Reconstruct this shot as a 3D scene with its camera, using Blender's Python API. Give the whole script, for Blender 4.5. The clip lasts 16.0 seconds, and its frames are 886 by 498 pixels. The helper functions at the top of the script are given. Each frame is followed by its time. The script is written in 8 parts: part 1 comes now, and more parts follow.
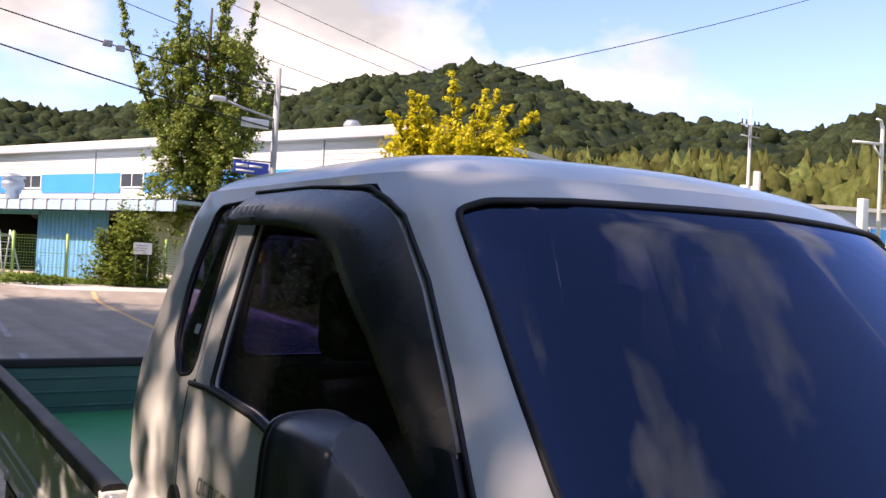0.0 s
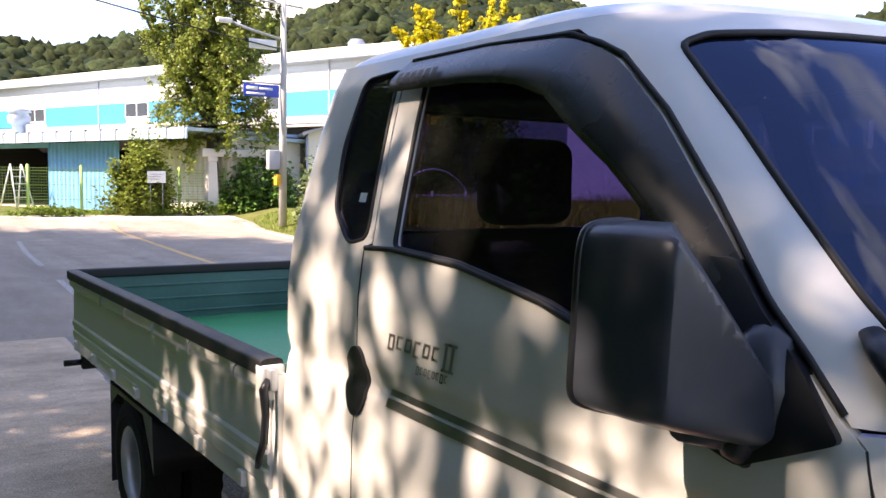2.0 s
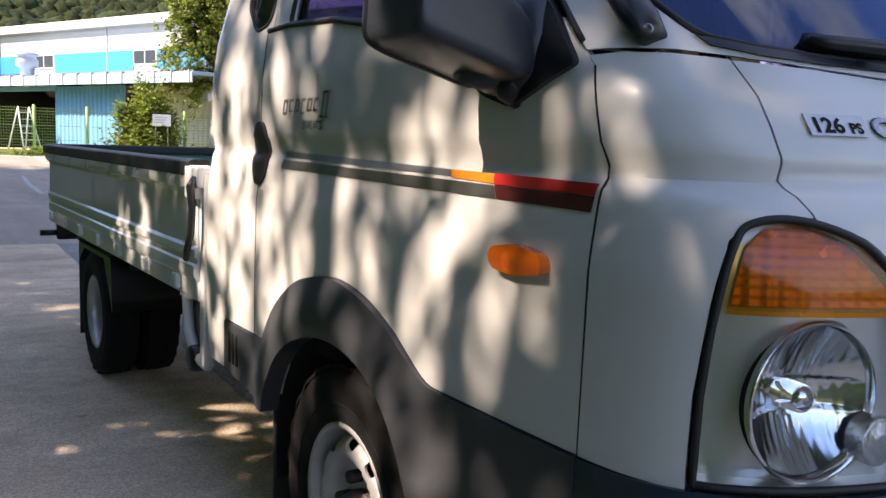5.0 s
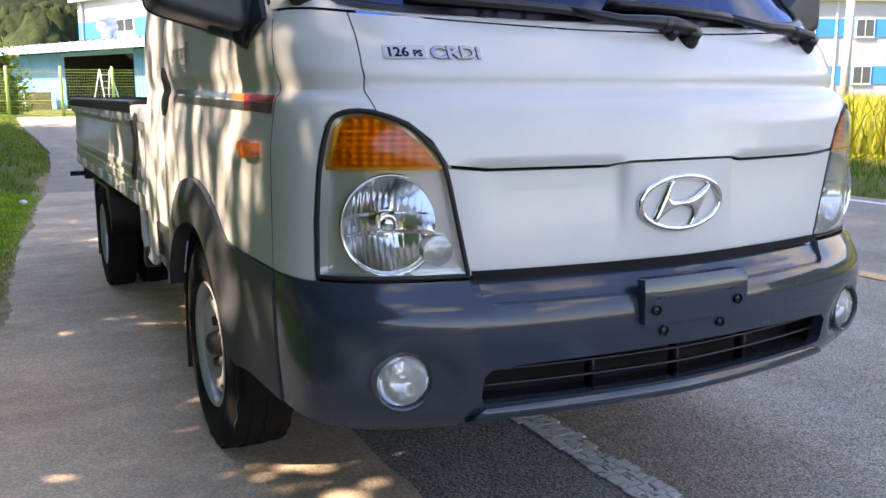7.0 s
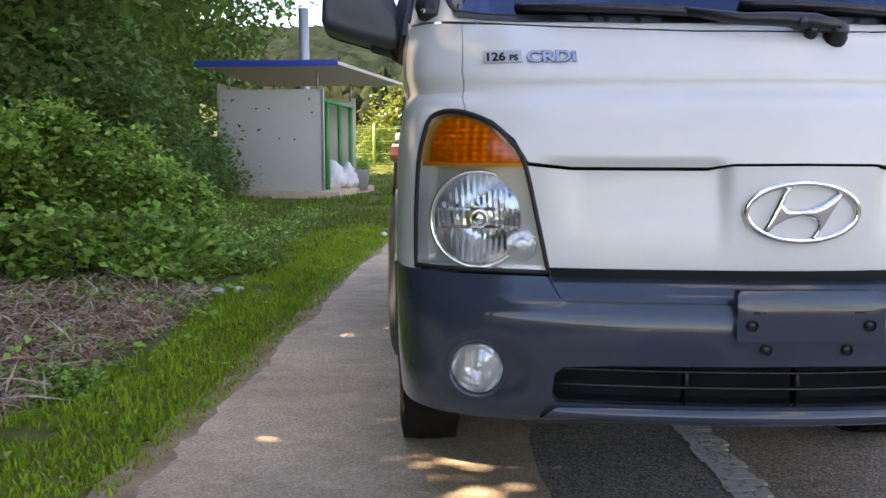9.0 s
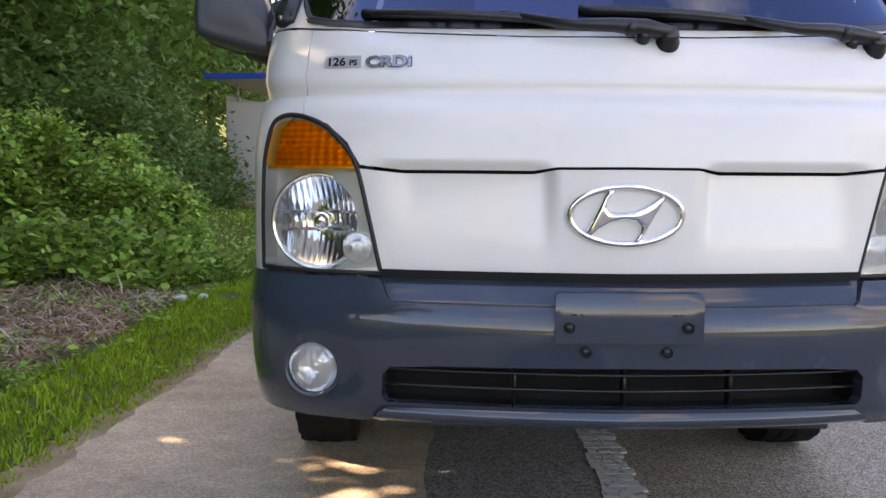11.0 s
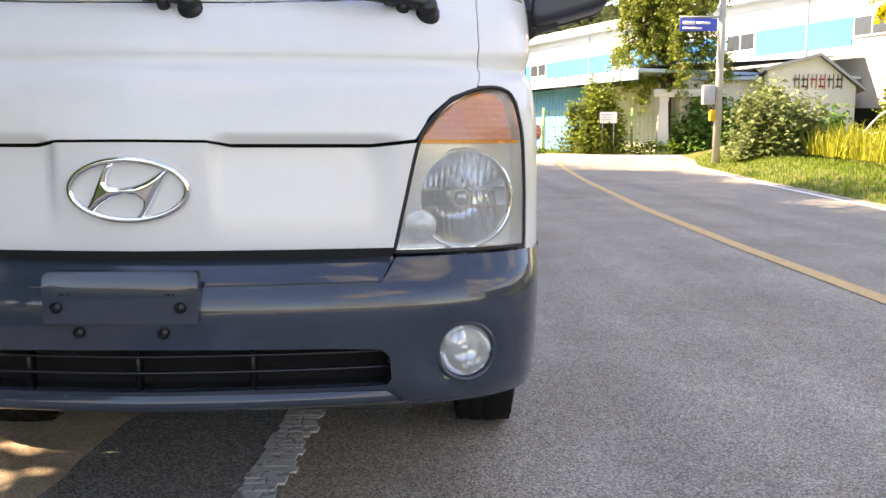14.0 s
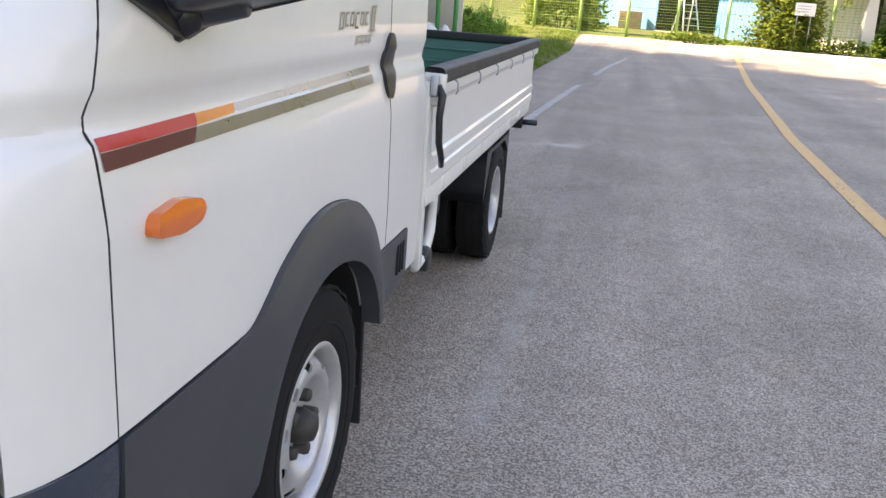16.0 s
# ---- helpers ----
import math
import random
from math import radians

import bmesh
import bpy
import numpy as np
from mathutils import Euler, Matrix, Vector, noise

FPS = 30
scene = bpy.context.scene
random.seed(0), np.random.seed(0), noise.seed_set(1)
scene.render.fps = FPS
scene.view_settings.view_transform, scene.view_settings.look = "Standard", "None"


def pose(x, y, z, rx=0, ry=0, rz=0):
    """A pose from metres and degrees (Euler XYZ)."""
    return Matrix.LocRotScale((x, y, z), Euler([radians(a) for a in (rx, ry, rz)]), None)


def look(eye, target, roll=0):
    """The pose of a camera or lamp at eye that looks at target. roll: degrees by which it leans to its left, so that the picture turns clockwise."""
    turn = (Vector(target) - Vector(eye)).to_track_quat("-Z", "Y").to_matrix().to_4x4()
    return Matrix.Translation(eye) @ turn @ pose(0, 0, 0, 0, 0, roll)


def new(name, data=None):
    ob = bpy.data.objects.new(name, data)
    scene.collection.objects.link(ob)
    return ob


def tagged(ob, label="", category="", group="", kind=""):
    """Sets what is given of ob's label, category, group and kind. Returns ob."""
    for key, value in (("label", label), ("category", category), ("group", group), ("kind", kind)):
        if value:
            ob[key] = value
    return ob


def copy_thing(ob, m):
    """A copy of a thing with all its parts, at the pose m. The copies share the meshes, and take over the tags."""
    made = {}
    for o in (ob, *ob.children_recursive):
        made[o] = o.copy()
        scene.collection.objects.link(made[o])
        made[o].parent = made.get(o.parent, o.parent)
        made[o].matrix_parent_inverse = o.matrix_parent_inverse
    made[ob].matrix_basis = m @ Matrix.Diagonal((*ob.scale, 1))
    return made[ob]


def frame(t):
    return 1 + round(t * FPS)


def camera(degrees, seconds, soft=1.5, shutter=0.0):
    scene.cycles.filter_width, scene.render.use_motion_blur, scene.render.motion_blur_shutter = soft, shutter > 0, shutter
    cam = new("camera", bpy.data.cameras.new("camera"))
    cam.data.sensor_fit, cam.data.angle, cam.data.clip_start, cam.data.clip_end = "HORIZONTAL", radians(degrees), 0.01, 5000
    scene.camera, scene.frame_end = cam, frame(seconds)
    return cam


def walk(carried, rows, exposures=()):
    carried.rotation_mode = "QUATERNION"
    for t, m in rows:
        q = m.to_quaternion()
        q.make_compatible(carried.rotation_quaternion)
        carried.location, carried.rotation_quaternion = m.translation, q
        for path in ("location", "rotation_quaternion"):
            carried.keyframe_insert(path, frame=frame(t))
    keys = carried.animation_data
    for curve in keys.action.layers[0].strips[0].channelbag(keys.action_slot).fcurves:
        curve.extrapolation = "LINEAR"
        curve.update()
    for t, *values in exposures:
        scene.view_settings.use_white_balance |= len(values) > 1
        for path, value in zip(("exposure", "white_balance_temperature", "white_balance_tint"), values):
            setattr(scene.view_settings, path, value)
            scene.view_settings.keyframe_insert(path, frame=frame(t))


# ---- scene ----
from mathutils.bvhtree import BVHTree

cam = camera(53.6, 16.0)
PATH = [
    (0, (-1.478, -0.264, 1.725), (-0.374, 1.403, 1.757), 3.0),
    (0.5, (-1.681, -0.2, 1.747), (-0.581, 1.47, 1.782), -1.4),
    (1, (-1.774, -0.136, 1.677), (-0.666, 1.529, 1.662), -0.9),
    (1.5, (-1.811, -0.104, 1.613), (-0.712, 1.563, 1.489), -0.2),
    (2, (-1.814, -0.089, 1.573), (-0.717, 1.577, 1.424), 0.7),
    (2.5, (-1.824, -0.086, 1.522), (-0.731, 1.573, 1.295), 1.2),
    (3, (-1.83, -0.075, 1.44), (-0.737, 1.584, 1.213), 1.7),
    (3.2, (-1.822, -0.06, 1.389), (-0.727, 1.598, 1.162), 1.6),
    (5.3, (-1.678, -0.623, 1.139), (-0.61, 1.052, 0.897), 2.1),
    (5.5, (-1.664, -0.733, 1.144), (-0.605, 0.944, 0.887), 2.4),
    (6, (-1.606, -1.02, 1.148), (-0.579, 0.663, 0.814), 1.1),
    (6.5, (-1.535, -1.263, 1.128), (-0.55, 0.435, 0.745), -0.5),
    (7, (-1.425, -1.487, 1.1), (-0.52, 0.262, 0.748), -0.2),
    (7.5, (-1.114, -1.655, 1.077), (-0.52, 0.227, 0.757), -0.3),
    (8, (-0.906, -1.721, 1.052), (-0.581, 0.23, 0.752), 1.0),
    (8.2, (-0.874, -1.739, 1.035), (-0.678, 0.23, 0.745), 0.9),
    (10.3, (-0.667, -1.772, 0.933), (-0.635, 0.222, 0.793), -0.1),
    (10.5, (-0.594, -1.778, 0.956), (-0.557, 0.213, 0.772), 0.1),
    (11, (-0.4, -1.801, 0.954), (-0.392, 0.189, 0.761), 0.4),
    (11.5, (-0.267, -1.782, 0.952), (-0.21, 0.207, 0.747), 0.2),
    (12, (-0.128, -1.769, 0.955), (-0.075, 0.216, 0.716), 0.1),
    (12.5, (0.005, -1.781, 0.958), (0.007, 0.205, 0.721), -0.3),
    (13, (0.2, -1.787, 0.956), (0.158, 0.196, 0.694), -0.6),
    (13.5, (0.419, -1.79, 0.961), (0.319, 0.192, 0.711), -0.8),
    (14, (0.63, -1.723, 0.957), (0.633, 0.261, 0.702), 0.1),
    (14.5, (0.913, -1.61, 1.03), (0.907, 0.358, 0.676), 1.4),
    (15, (1.21, -1.434, 1.153), (1.133, 0.521, 0.736), 4.1),
    (15.5, (1.358, -1.028, 1.248), (1.137, 0.9, 0.762), 5.2),
    (16, (1.457, -0.485, 1.289), (1.092, 1.401, 0.734), 4.2),
]
EXPOSURES = [(0, 1.85, 7500, 27), (0.5, 1.53, 7600, 27), (1.0, 2.13, 7550, 26), (2.0, 2.68, 7750, 25), (3.0, 2.42, 7800, 25), (5.5, 2.48, 7400, 22), (6.0, 2.7, 7650, 22), (7.0, 3.02, 8100, 21), (8.0, 3.05, 8400, 21), (10.5, 3.16, 9350, 24), (12.5, 3.3, 9650, 21), (13.5, 3.25, 9750, 20), (14.0, 3.1, 9700, 20), (14.5, 2.74, 9800, 20), (15.5, 2.88, 9750, 21), (16.0, 3.03, 9150, 19)]
walk(cam, [(t, look(eye, target, roll)) for t, eye, target, roll in PATH], EXPOSURES)

# ---- world, sun ----
SUN = Vector((-0.735, 0.047, 0.678)).normalized()   # towards the sun


def build_world():
    w = bpy.data.worlds.new("sky")
    scene.world = w
    w.use_nodes = True
    nt = w.node_tree
    nt.nodes.clear()
    N, L = nt.nodes.new, nt.links.new
    out, bg = N("ShaderNodeOutputWorld"), N("ShaderNodeBackground")
    sky = N("ShaderNodeTexSky")
    sky.sky_type, sky.sun_disc = "NISHITA", False
    sky.sun_elevation = math.asin(SUN.z)
    sky.sun_rotation = math.atan2(SUN.x, SUN.y)
    sky.air_density, sky.dust_density, sky.ozone_density = 1.0, 0.2, 1.5
    tc, mp = N("ShaderNodeTexCoord"), N("ShaderNodeMapping")
    mp.inputs["Scale"].default_value = (1.0, 1.0, 1.7)
    mp.inputs["Location"].default_value = (0.35, 1.2, 0.1)
    n1 = N("ShaderNodeTexNoise")
    n1.inputs["Scale"].default_value, n1.inputs["Detail"].default_value = 3.0, 7.0
    n1.inputs["Roughness"].default_value, n1.inputs["Distortion"].default_value = 0.5, 0.15
    ramp = N("ShaderNodeValToRGB")
    ramp.color_ramp.elements[0].position, ramp.color_ramp.elements[1].position = 0.48, 0.585
    n2 = N("ShaderNodeTexNoise")
    n2.inputs["Scale"].default_value, n2.inputs["Detail"].default_value = 5.0, 5.0
    shade = N("ShaderNodeMix")
    shade.data_type = "RGBA"
    shade.inputs[6].default_value, shade.inputs[7].default_value = (1.25, 1.36, 1.46, 1), (2.5, 2.52, 2.46, 1)
    mix = N("ShaderNodeMix")
    mix.data_type = "RGBA"
    L(tc.outputs["Generated"], mp.inputs["Vector"])
    L(mp.outputs["Vector"], n1.inputs["Vector"])
    L(mp.outputs["Vector"], n2.inputs["Vector"])
    sep, lift = N("ShaderNodeSeparateXYZ"), N("ShaderNodeMath")
    lift.operation = "MULTIPLY_ADD"
    lift.inputs[1].default_value = -0.12
    L(tc.outputs["Generated"], sep.inputs[0])
    L(sep.outputs["Z"], lift.inputs[0])
    bias = N("ShaderNodeMath")
    bias.operation = "ADD"
    bias.inputs[1].default_value = 0.03
    L(n1.outputs["Fac"], bias.inputs[0])
    L(bias.outputs[0], lift.inputs[2])
    L(lift.outputs[0], ramp.inputs["Fac"])
    body = N("ShaderNodeMapRange")
    body.inputs[1].default_value, body.inputs[2].default_value = 0.36, 0.62
    L(n2.outputs["Fac"], body.inputs[0])
    L(body.outputs[0], shade.inputs[0])
    L(ramp.outputs["Color"], mix.inputs[0])
    clear = N("ShaderNodeMix")   # clean dry air: a deeper blue
    clear.data_type, clear.blend_type = "RGBA", "MULTIPLY"
    clear.inputs[0].default_value, clear.inputs[7].default_value = 1.0, (0.41, 0.47, 0.57, 1)
    L(sky.outputs["Color"], clear.inputs[6])
    L(clear.outputs[2], mix.inputs[6])
    L(shade.outputs[2], mix.inputs[7])
    L(mix.outputs[2], bg.inputs["Color"])
    bg.inputs["Strength"].default_value = 0.15
    L(bg.outputs[0], out.inputs["Surface"])
    sun = new("sun", bpy.data.lights.new("sun", "SUN"))
    sun.data.energy, sun.data.angle, sun.data.color = 2.45, radians(0.55), (1.0, 0.93, 0.83)
    sun.matrix_world = look(SUN * 50, (0, 0, 0))


build_world()


# ---- materials ----
def pbr(name, base, rough=0.5, metal=0.0, var=0.12, scale=6.0, bump=0.0, bscale=90.0, coat=0.0, col2=None,
        spots=0.0, rand=0.0, rvar=0.1, spec=0.5, detail=6.0, stretch=(1, 1, 1)):
    """A surface with two scales of colour variation, uneven roughness and fine relief."""
    m = bpy.data.materials.new(name)
    m.use_nodes = True
    nt = m.node_tree
    N, L = nt.nodes.new, nt.links.new
    p = nt.nodes["Principled BSDF"]
    tc, mp = N("ShaderNodeTexCoord"), N("ShaderNodeMapping")
    mp.inputs["Scale"].default_value = stretch
    L(tc.outputs["Object"], mp.inputs["Vector"])
    n1, n2 = N("ShaderNodeTexNoise"), N("ShaderNodeTexNoise")
    n1.inputs["Scale"].default_value, n1.inputs["Detail"].default_value = scale, detail
    n2.inputs["Scale"].default_value, n2.inputs["Detail"].default_value = scale * 9, 3.0
    L(mp.outputs["Vector"], n1.inputs["Vector"])
    L(mp.outputs["Vector"], n2.inputs["Vector"])
    add = N("ShaderNodeMath")
    add.operation = "MULTIPLY_ADD"
    add.inputs[1].default_value, add.inputs[2].default_value = 0.35, 0.0
    L(n2.outputs["Fac"], add.inputs[0])
    add2 = N("ShaderNodeMath")
    add2.operation = "MULTIPLY_ADD"
    add2.inputs[1].default_value = 0.65
    L(n1.outputs["Fac"], add2.inputs[0])
    L(add.outputs[0], add2.inputs[2])
    rng = N("ShaderNodeMapRange")
    rng.inputs[1].default_value, rng.inputs[2].default_value = 0.3, 0.7
    L(add2.outputs[0], rng.inputs[0])
    mix = N("ShaderNodeMix")
    mix.data_type = "RGBA"
    c2 = col2 or tuple(min(1, c * (1 + var)) for c in base)
    mix.inputs[6].default_value = (*[c * (1 - var) for c in base], 1)
    mix.inputs[7].default_value = (*c2, 1)
    L(rng.outputs[0], mix.inputs[0])
    col = mix.outputs[2]
    if spots:
        v = N("ShaderNodeTexNoise")
        v.inputs["Scale"].default_value, v.inputs["Detail"].default_value = scale * 0.35, 8.0
        L(mp.outputs["Vector"], v.inputs["Vector"])
        r2 = N("ShaderNodeMapRange")
        r2.inputs[1].default_value, r2.inputs[2].default_value = 0.52, 0.72
        r2.inputs[4].default_value = spots
        L(v.outputs["Fac"], r2.inputs[0])
        dm = N("ShaderNodeMix")
        dm.data_type = "RGBA"
        dm.inputs[7].default_value = (*[c * 0.45 for c in base], 1)
        L(r2.outputs[0], dm.inputs[0])
        L(col, dm.inputs[6])
        col = dm.outputs[2]
    if rand:
        oi, hs = N("ShaderNodeNewGeometry"), N("ShaderNodeHueSaturation")
        rr = N("ShaderNodeMapRange")
        rr.inputs[3].default_value, rr.inputs[4].default_value = 1 - rand, 1 + rand
        L(oi.outputs["Random Per Island"], rr.inputs[0])
        L(rr.outputs[0], hs.inputs["Value"])
        hr = N("ShaderNodeMapRange")
        hr.inputs[3].default_value, hr.inputs[4].default_value = 0.5 - 0.05 * rand, 0.5 + 0.03 * rand
        L(oi.outputs["Random Per Island"], hr.inputs[0])
        L(hr.outputs[0], hs.inputs["Hue"])
        L(col, hs.inputs["Color"])
        col = hs.outputs["Color"]
    L(col, p.inputs["Base Color"])
    rm = N("ShaderNodeMapRange")
    rm.inputs[3].default_value, rm.inputs[4].default_value = max(0.02, rough - rvar), min(1, rough + rvar)
    L(n1.outputs["Fac"], rm.inputs[0])
    L(rm.outputs[0], p.inputs["Roughness"])
    p.inputs["Metallic"].default_value = metal
    p.inputs["Specular IOR Level"].default_value = spec
    p.inputs["Coat Weight"].default_value, p.inputs["Coat Roughness"].default_value = coat, 0.04
    if bump:
        nb, b = N("ShaderNodeTexNoise"), N("ShaderNodeBump")
        nb.inputs["Scale"].default_value, nb.inputs["Detail"].default_value = bscale, 5.0
        b.inputs["Strength"].default_value, b.inputs["Distance"].default_value = min(1.0, bump), 0.01
        L(mp.outputs["Vector"], nb.inputs["Vector"])
        L(nb.outputs["Fac"], b.inputs["Height"])
        L(b.outputs[0], p.inputs["Normal"])
    return m


def grit(m, scale, dark, light, amount):
    """Lets the stones of a road surface show as small dark and light specks."""
    nt = m.node_tree
    N, L = nt.nodes.new, nt.links.new
    p = nt.nodes["Principled BSDF"]
    src = p.inputs["Base Color"].links[0].from_socket
    tc, v, r = N("ShaderNodeTexCoord"), N("ShaderNodeTexVoronoi"), N("ShaderNodeValToRGB")
    v.inputs["Scale"].default_value = scale
    L(tc.outputs["Object"], v.inputs["Vector"])
    sp = N("ShaderNodeSeparateColor")
    L(v.outputs["Color"], sp.inputs[0])
    e = r.color_ramp.elements
    e[0].position, e[0].color, e[1].position, e[1].color = 0.25, (dark, dark, dark, 1), 0.85, (light, light, light, 1)
    L(sp.outputs[0], r.inputs["Fac"])
    mx = N("ShaderNodeMix")
    mx.data_type, mx.blend_type = "RGBA", "MULTIPLY"
    mx.inputs[0].default_value = amount
    L(src, mx.inputs[6])
    L(r.outputs["Color"], mx.inputs[7])
    L(mx.outputs[2], p.inputs["Base Color"])


def bands(m, stretch, low, high):
    """Long uneven wear bands over a road surface."""
    nt = m.node_tree
    N, L = nt.nodes.new, nt.links.new
    p = nt.nodes["Principled BSDF"]
    src = p.inputs["Base Color"].links[0].from_socket
    tc, mp, n, r = N("ShaderNodeTexCoord"), N("ShaderNodeMapping"), N("ShaderNodeTexNoise"), N("ShaderNodeMapRange")
    mp.inputs["Scale"].default_value = stretch
    n.inputs["Scale"].default_value, n.inputs["Detail"].default_value = 1.0, 6.0
    r.inputs[1].default_value, r.inputs[2].default_value = 0.33, 0.7
    r.inputs[3].default_value, r.inputs[4].default_value = low, high
    L(tc.outputs["Object"], mp.inputs["Vector"])
    L(mp.outputs["Vector"], n.inputs["Vector"])
    L(n.outputs["Fac"], r.inputs[0])
    mx = N("ShaderNodeMix")
    mx.data_type, mx.blend_type = "RGBA", "MULTIPLY"
    mx.inputs[0].default_value = 1.0
    L(src, mx.inputs[6])
    L(r.outputs[0], mx.inputs[7])
    L(mx.outputs[2], p.inputs["Base Color"])


def streak(m, x, half, y0, y1, gain):
    """A soft dusty streak worn along the road at x, from y0 to y1."""
    nt = m.node_tree
    N, L = nt.nodes.new, nt.links.new
    p = nt.nodes["Principled BSDF"]
    src = p.inputs["Base Color"].links[0].from_socket
    tc, sp, n = N("ShaderNodeTexCoord"), N("ShaderNodeSeparateXYZ"), N("ShaderNodeTexNoise")
    n.inputs["Scale"].default_value, n.inputs["Detail"].default_value = 2.2, 8.0
    L(tc.outputs["Object"], sp.inputs[0])
    L(tc.outputs["Object"], n.inputs["Vector"])
    value = None
    for axis, mid, wide in (("X", x, half), ("Y", (y0 + y1) / 2, (y1 - y0) / 2)):
        d, a, r = N("ShaderNodeMath"), N("ShaderNodeMath"), N("ShaderNodeMapRange")
        d.operation, a.operation, r.interpolation_type = "SUBTRACT", "ABSOLUTE", "SMOOTHSTEP"
        d.inputs[1].default_value = mid
        r.inputs[1].default_value, r.inputs[2].default_value = wide * 0.25, wide
        r.inputs[3].default_value, r.inputs[4].default_value = 1.0, 0.0
        L(sp.outputs[axis], d.inputs[0])
        L(d.outputs[0], a.inputs[0])
        L(a.outputs[0], r.inputs[0])
        if value is None:
            value = r.outputs[0]
        else:
            k = N("ShaderNodeMath")
            k.operation = "MULTIPLY"
            L(value, k.inputs[0])
            L(r.outputs[0], k.inputs[1])
            value = k.outputs[0]
    w, k = N("ShaderNodeMapRange"), N("ShaderNodeMath")
    w.inputs[1].default_value, w.inputs[2].default_value, w.inputs[4].default_value = 0.42, 0.62, 0.5
    k.operation = "MULTIPLY"
    L(n.outputs["Fac"], w.inputs[0])
    L(value, k.inputs[0])
    L(w.outputs[0], k.inputs[1])
    mx = N("ShaderNodeMix")
    mx.data_type = "RGBA"
    mx.inputs[7].default_value = (gain, gain * 0.94, gain * 0.85, 1)
    L(k.outputs[0], mx.inputs[0])
    L(src, mx.inputs[6])
    L(mx.outputs[2], p.inputs["Base Color"])


def glass(name, tint, gloss=0.05, ior=1.5, body=0.0, sheen=(1, 1, 1)):
    """A thin pane: tinted see-through with a mirror-like face whose strength follows the angle. body: share of smoky body colour."""
    m = bpy.data.materials.new(name)
    m.use_nodes = True
    nt = m.node_tree
    N, L = nt.nodes.new, nt.links.new
    nt.nodes.remove(nt.nodes["Principled BSDF"])
    out = nt.nodes["Material Output"]
    tr, gl, mx, fr = N("ShaderNodeBsdfTransparent"), N("ShaderNodeBsdfGlossy"), N("ShaderNodeMixShader"), N("ShaderNodeFresnel")
    tr.inputs["Color"].default_value = (*tint, 1)
    gl.inputs["Roughness"].default_value = gloss
    gl.inputs["Color"].default_value = (*sheen, 1)
    fr.inputs["IOR"].default_value = ior
    L(fr.outputs[0], mx.inputs[0])
    L(tr.outputs[0], mx.inputs[1])
    L(gl.outputs[0], mx.inputs[2])
    if body:
        d, m2 = N("ShaderNodeBsdfDiffuse"), N("ShaderNodeMixShader")
        d.inputs["Color"].default_value = (0.6, 0.6, 0.57, 1)
        m2.inputs[0].default_value = body
        L(tr.outputs[0], m2.inputs[1])
        L(d.outputs[0], m2.inputs[2])
        L(m2.outputs[0], mx.inputs[1])
    L(mx.outputs[0], out.inputs["Surface"])
    return m


def leaf_mat(name, base, col2, trans=0.35, rand=0.35):
    m = pbr(name, base, rough=0.55, col2=col2, scale=3.0, rand=rand, spec=0.3)
    nt = m.node_tree
    N, L = nt.nodes.new, nt.links.new
    p = nt.nodes["Principled BSDF"]
    t, mx = N("ShaderNodeBsdfTranslucent"), N("ShaderNodeMixShader")
    src = p.inputs["Base Color"].links[0].from_socket
    L(src, t.inputs["Color"])
    mx.inputs[0].default_value = trans
    L(p.outputs[0], mx.inputs[1])
    L(t.outputs[0], mx.inputs[2])
    L(mx.outputs[0], nt.nodes["Material Output"].inputs["Surface"])
    return m


M_PAINT = pbr("white paint", (0.7, 0.69, 0.655), rough=0.34, var=0.035, scale=3, coat=0.5, rvar=0.06)
M_BUMPER = pbr("blue grey plastic", (0.028, 0.039, 0.058), rough=0.24, var=0.12, scale=5, coat=1.0, spots=0.1, spec=0.12)
M_CLAD = pbr("grey cladding", (0.047, 0.05, 0.056), rough=0.38, var=0.12, scale=5, bump=0.05, bscale=400, spots=0.15)
M_BLACK = pbr("black plastic", (0.011, 0.012, 0.015), rough=0.34, var=0.2, scale=9, bump=0.08, bscale=500)
M_MIRROR = pbr("satin black plastic", (0.032, 0.037, 0.048), rough=0.34, var=0.15, scale=6)
M_RUBBER = pbr("black rubber", (0.011, 0.011, 0.012), rough=0.6, var=0.25, scale=12)
M_TYRE = pbr("tyre rubber", (0.004, 0.004, 0.004), spec=0.25, rough=0.82, var=0.35, scale=14, bump=0.15, bscale=160, col2=(0.012, 0.0115, 0.011))
M_RIM = pbr("silver wheel paint", (0.5, 0.5, 0.5), rough=0.38, metal=0.55, var=0.12, scale=14, spots=0.45)
M_HUB = pbr("dusty dark steel", (0.06, 0.055, 0.05), rough=0.6, metal=0.5, var=0.3, scale=30, bump=0.1)
M_CHROME = pbr("chrome", (0.85, 0.85, 0.86), rough=0.07, metal=1.0, var=0.02, rvar=0.03)
M_REFL = pbr("reflector chrome", (0.88, 0.89, 0.9), rough=0.11, metal=1.0, var=0.04, rvar=0.04)
M_HOUSING = pbr("silvered lamp housing", (0.84, 0.84, 0.83), rough=0.2, metal=0.5, var=0.05, scale=9, bump=0.22, bscale=14)
M_MARKER = pbr("orange marker plastic", (0.78, 0.15, 0.012), rough=0.25, var=0.08, scale=20, coat=0.8)
M_LETTER = pbr("dark chrome lettering", (0.42, 0.42, 0.44), rough=0.26, metal=1.0, var=0.1, scale=30)
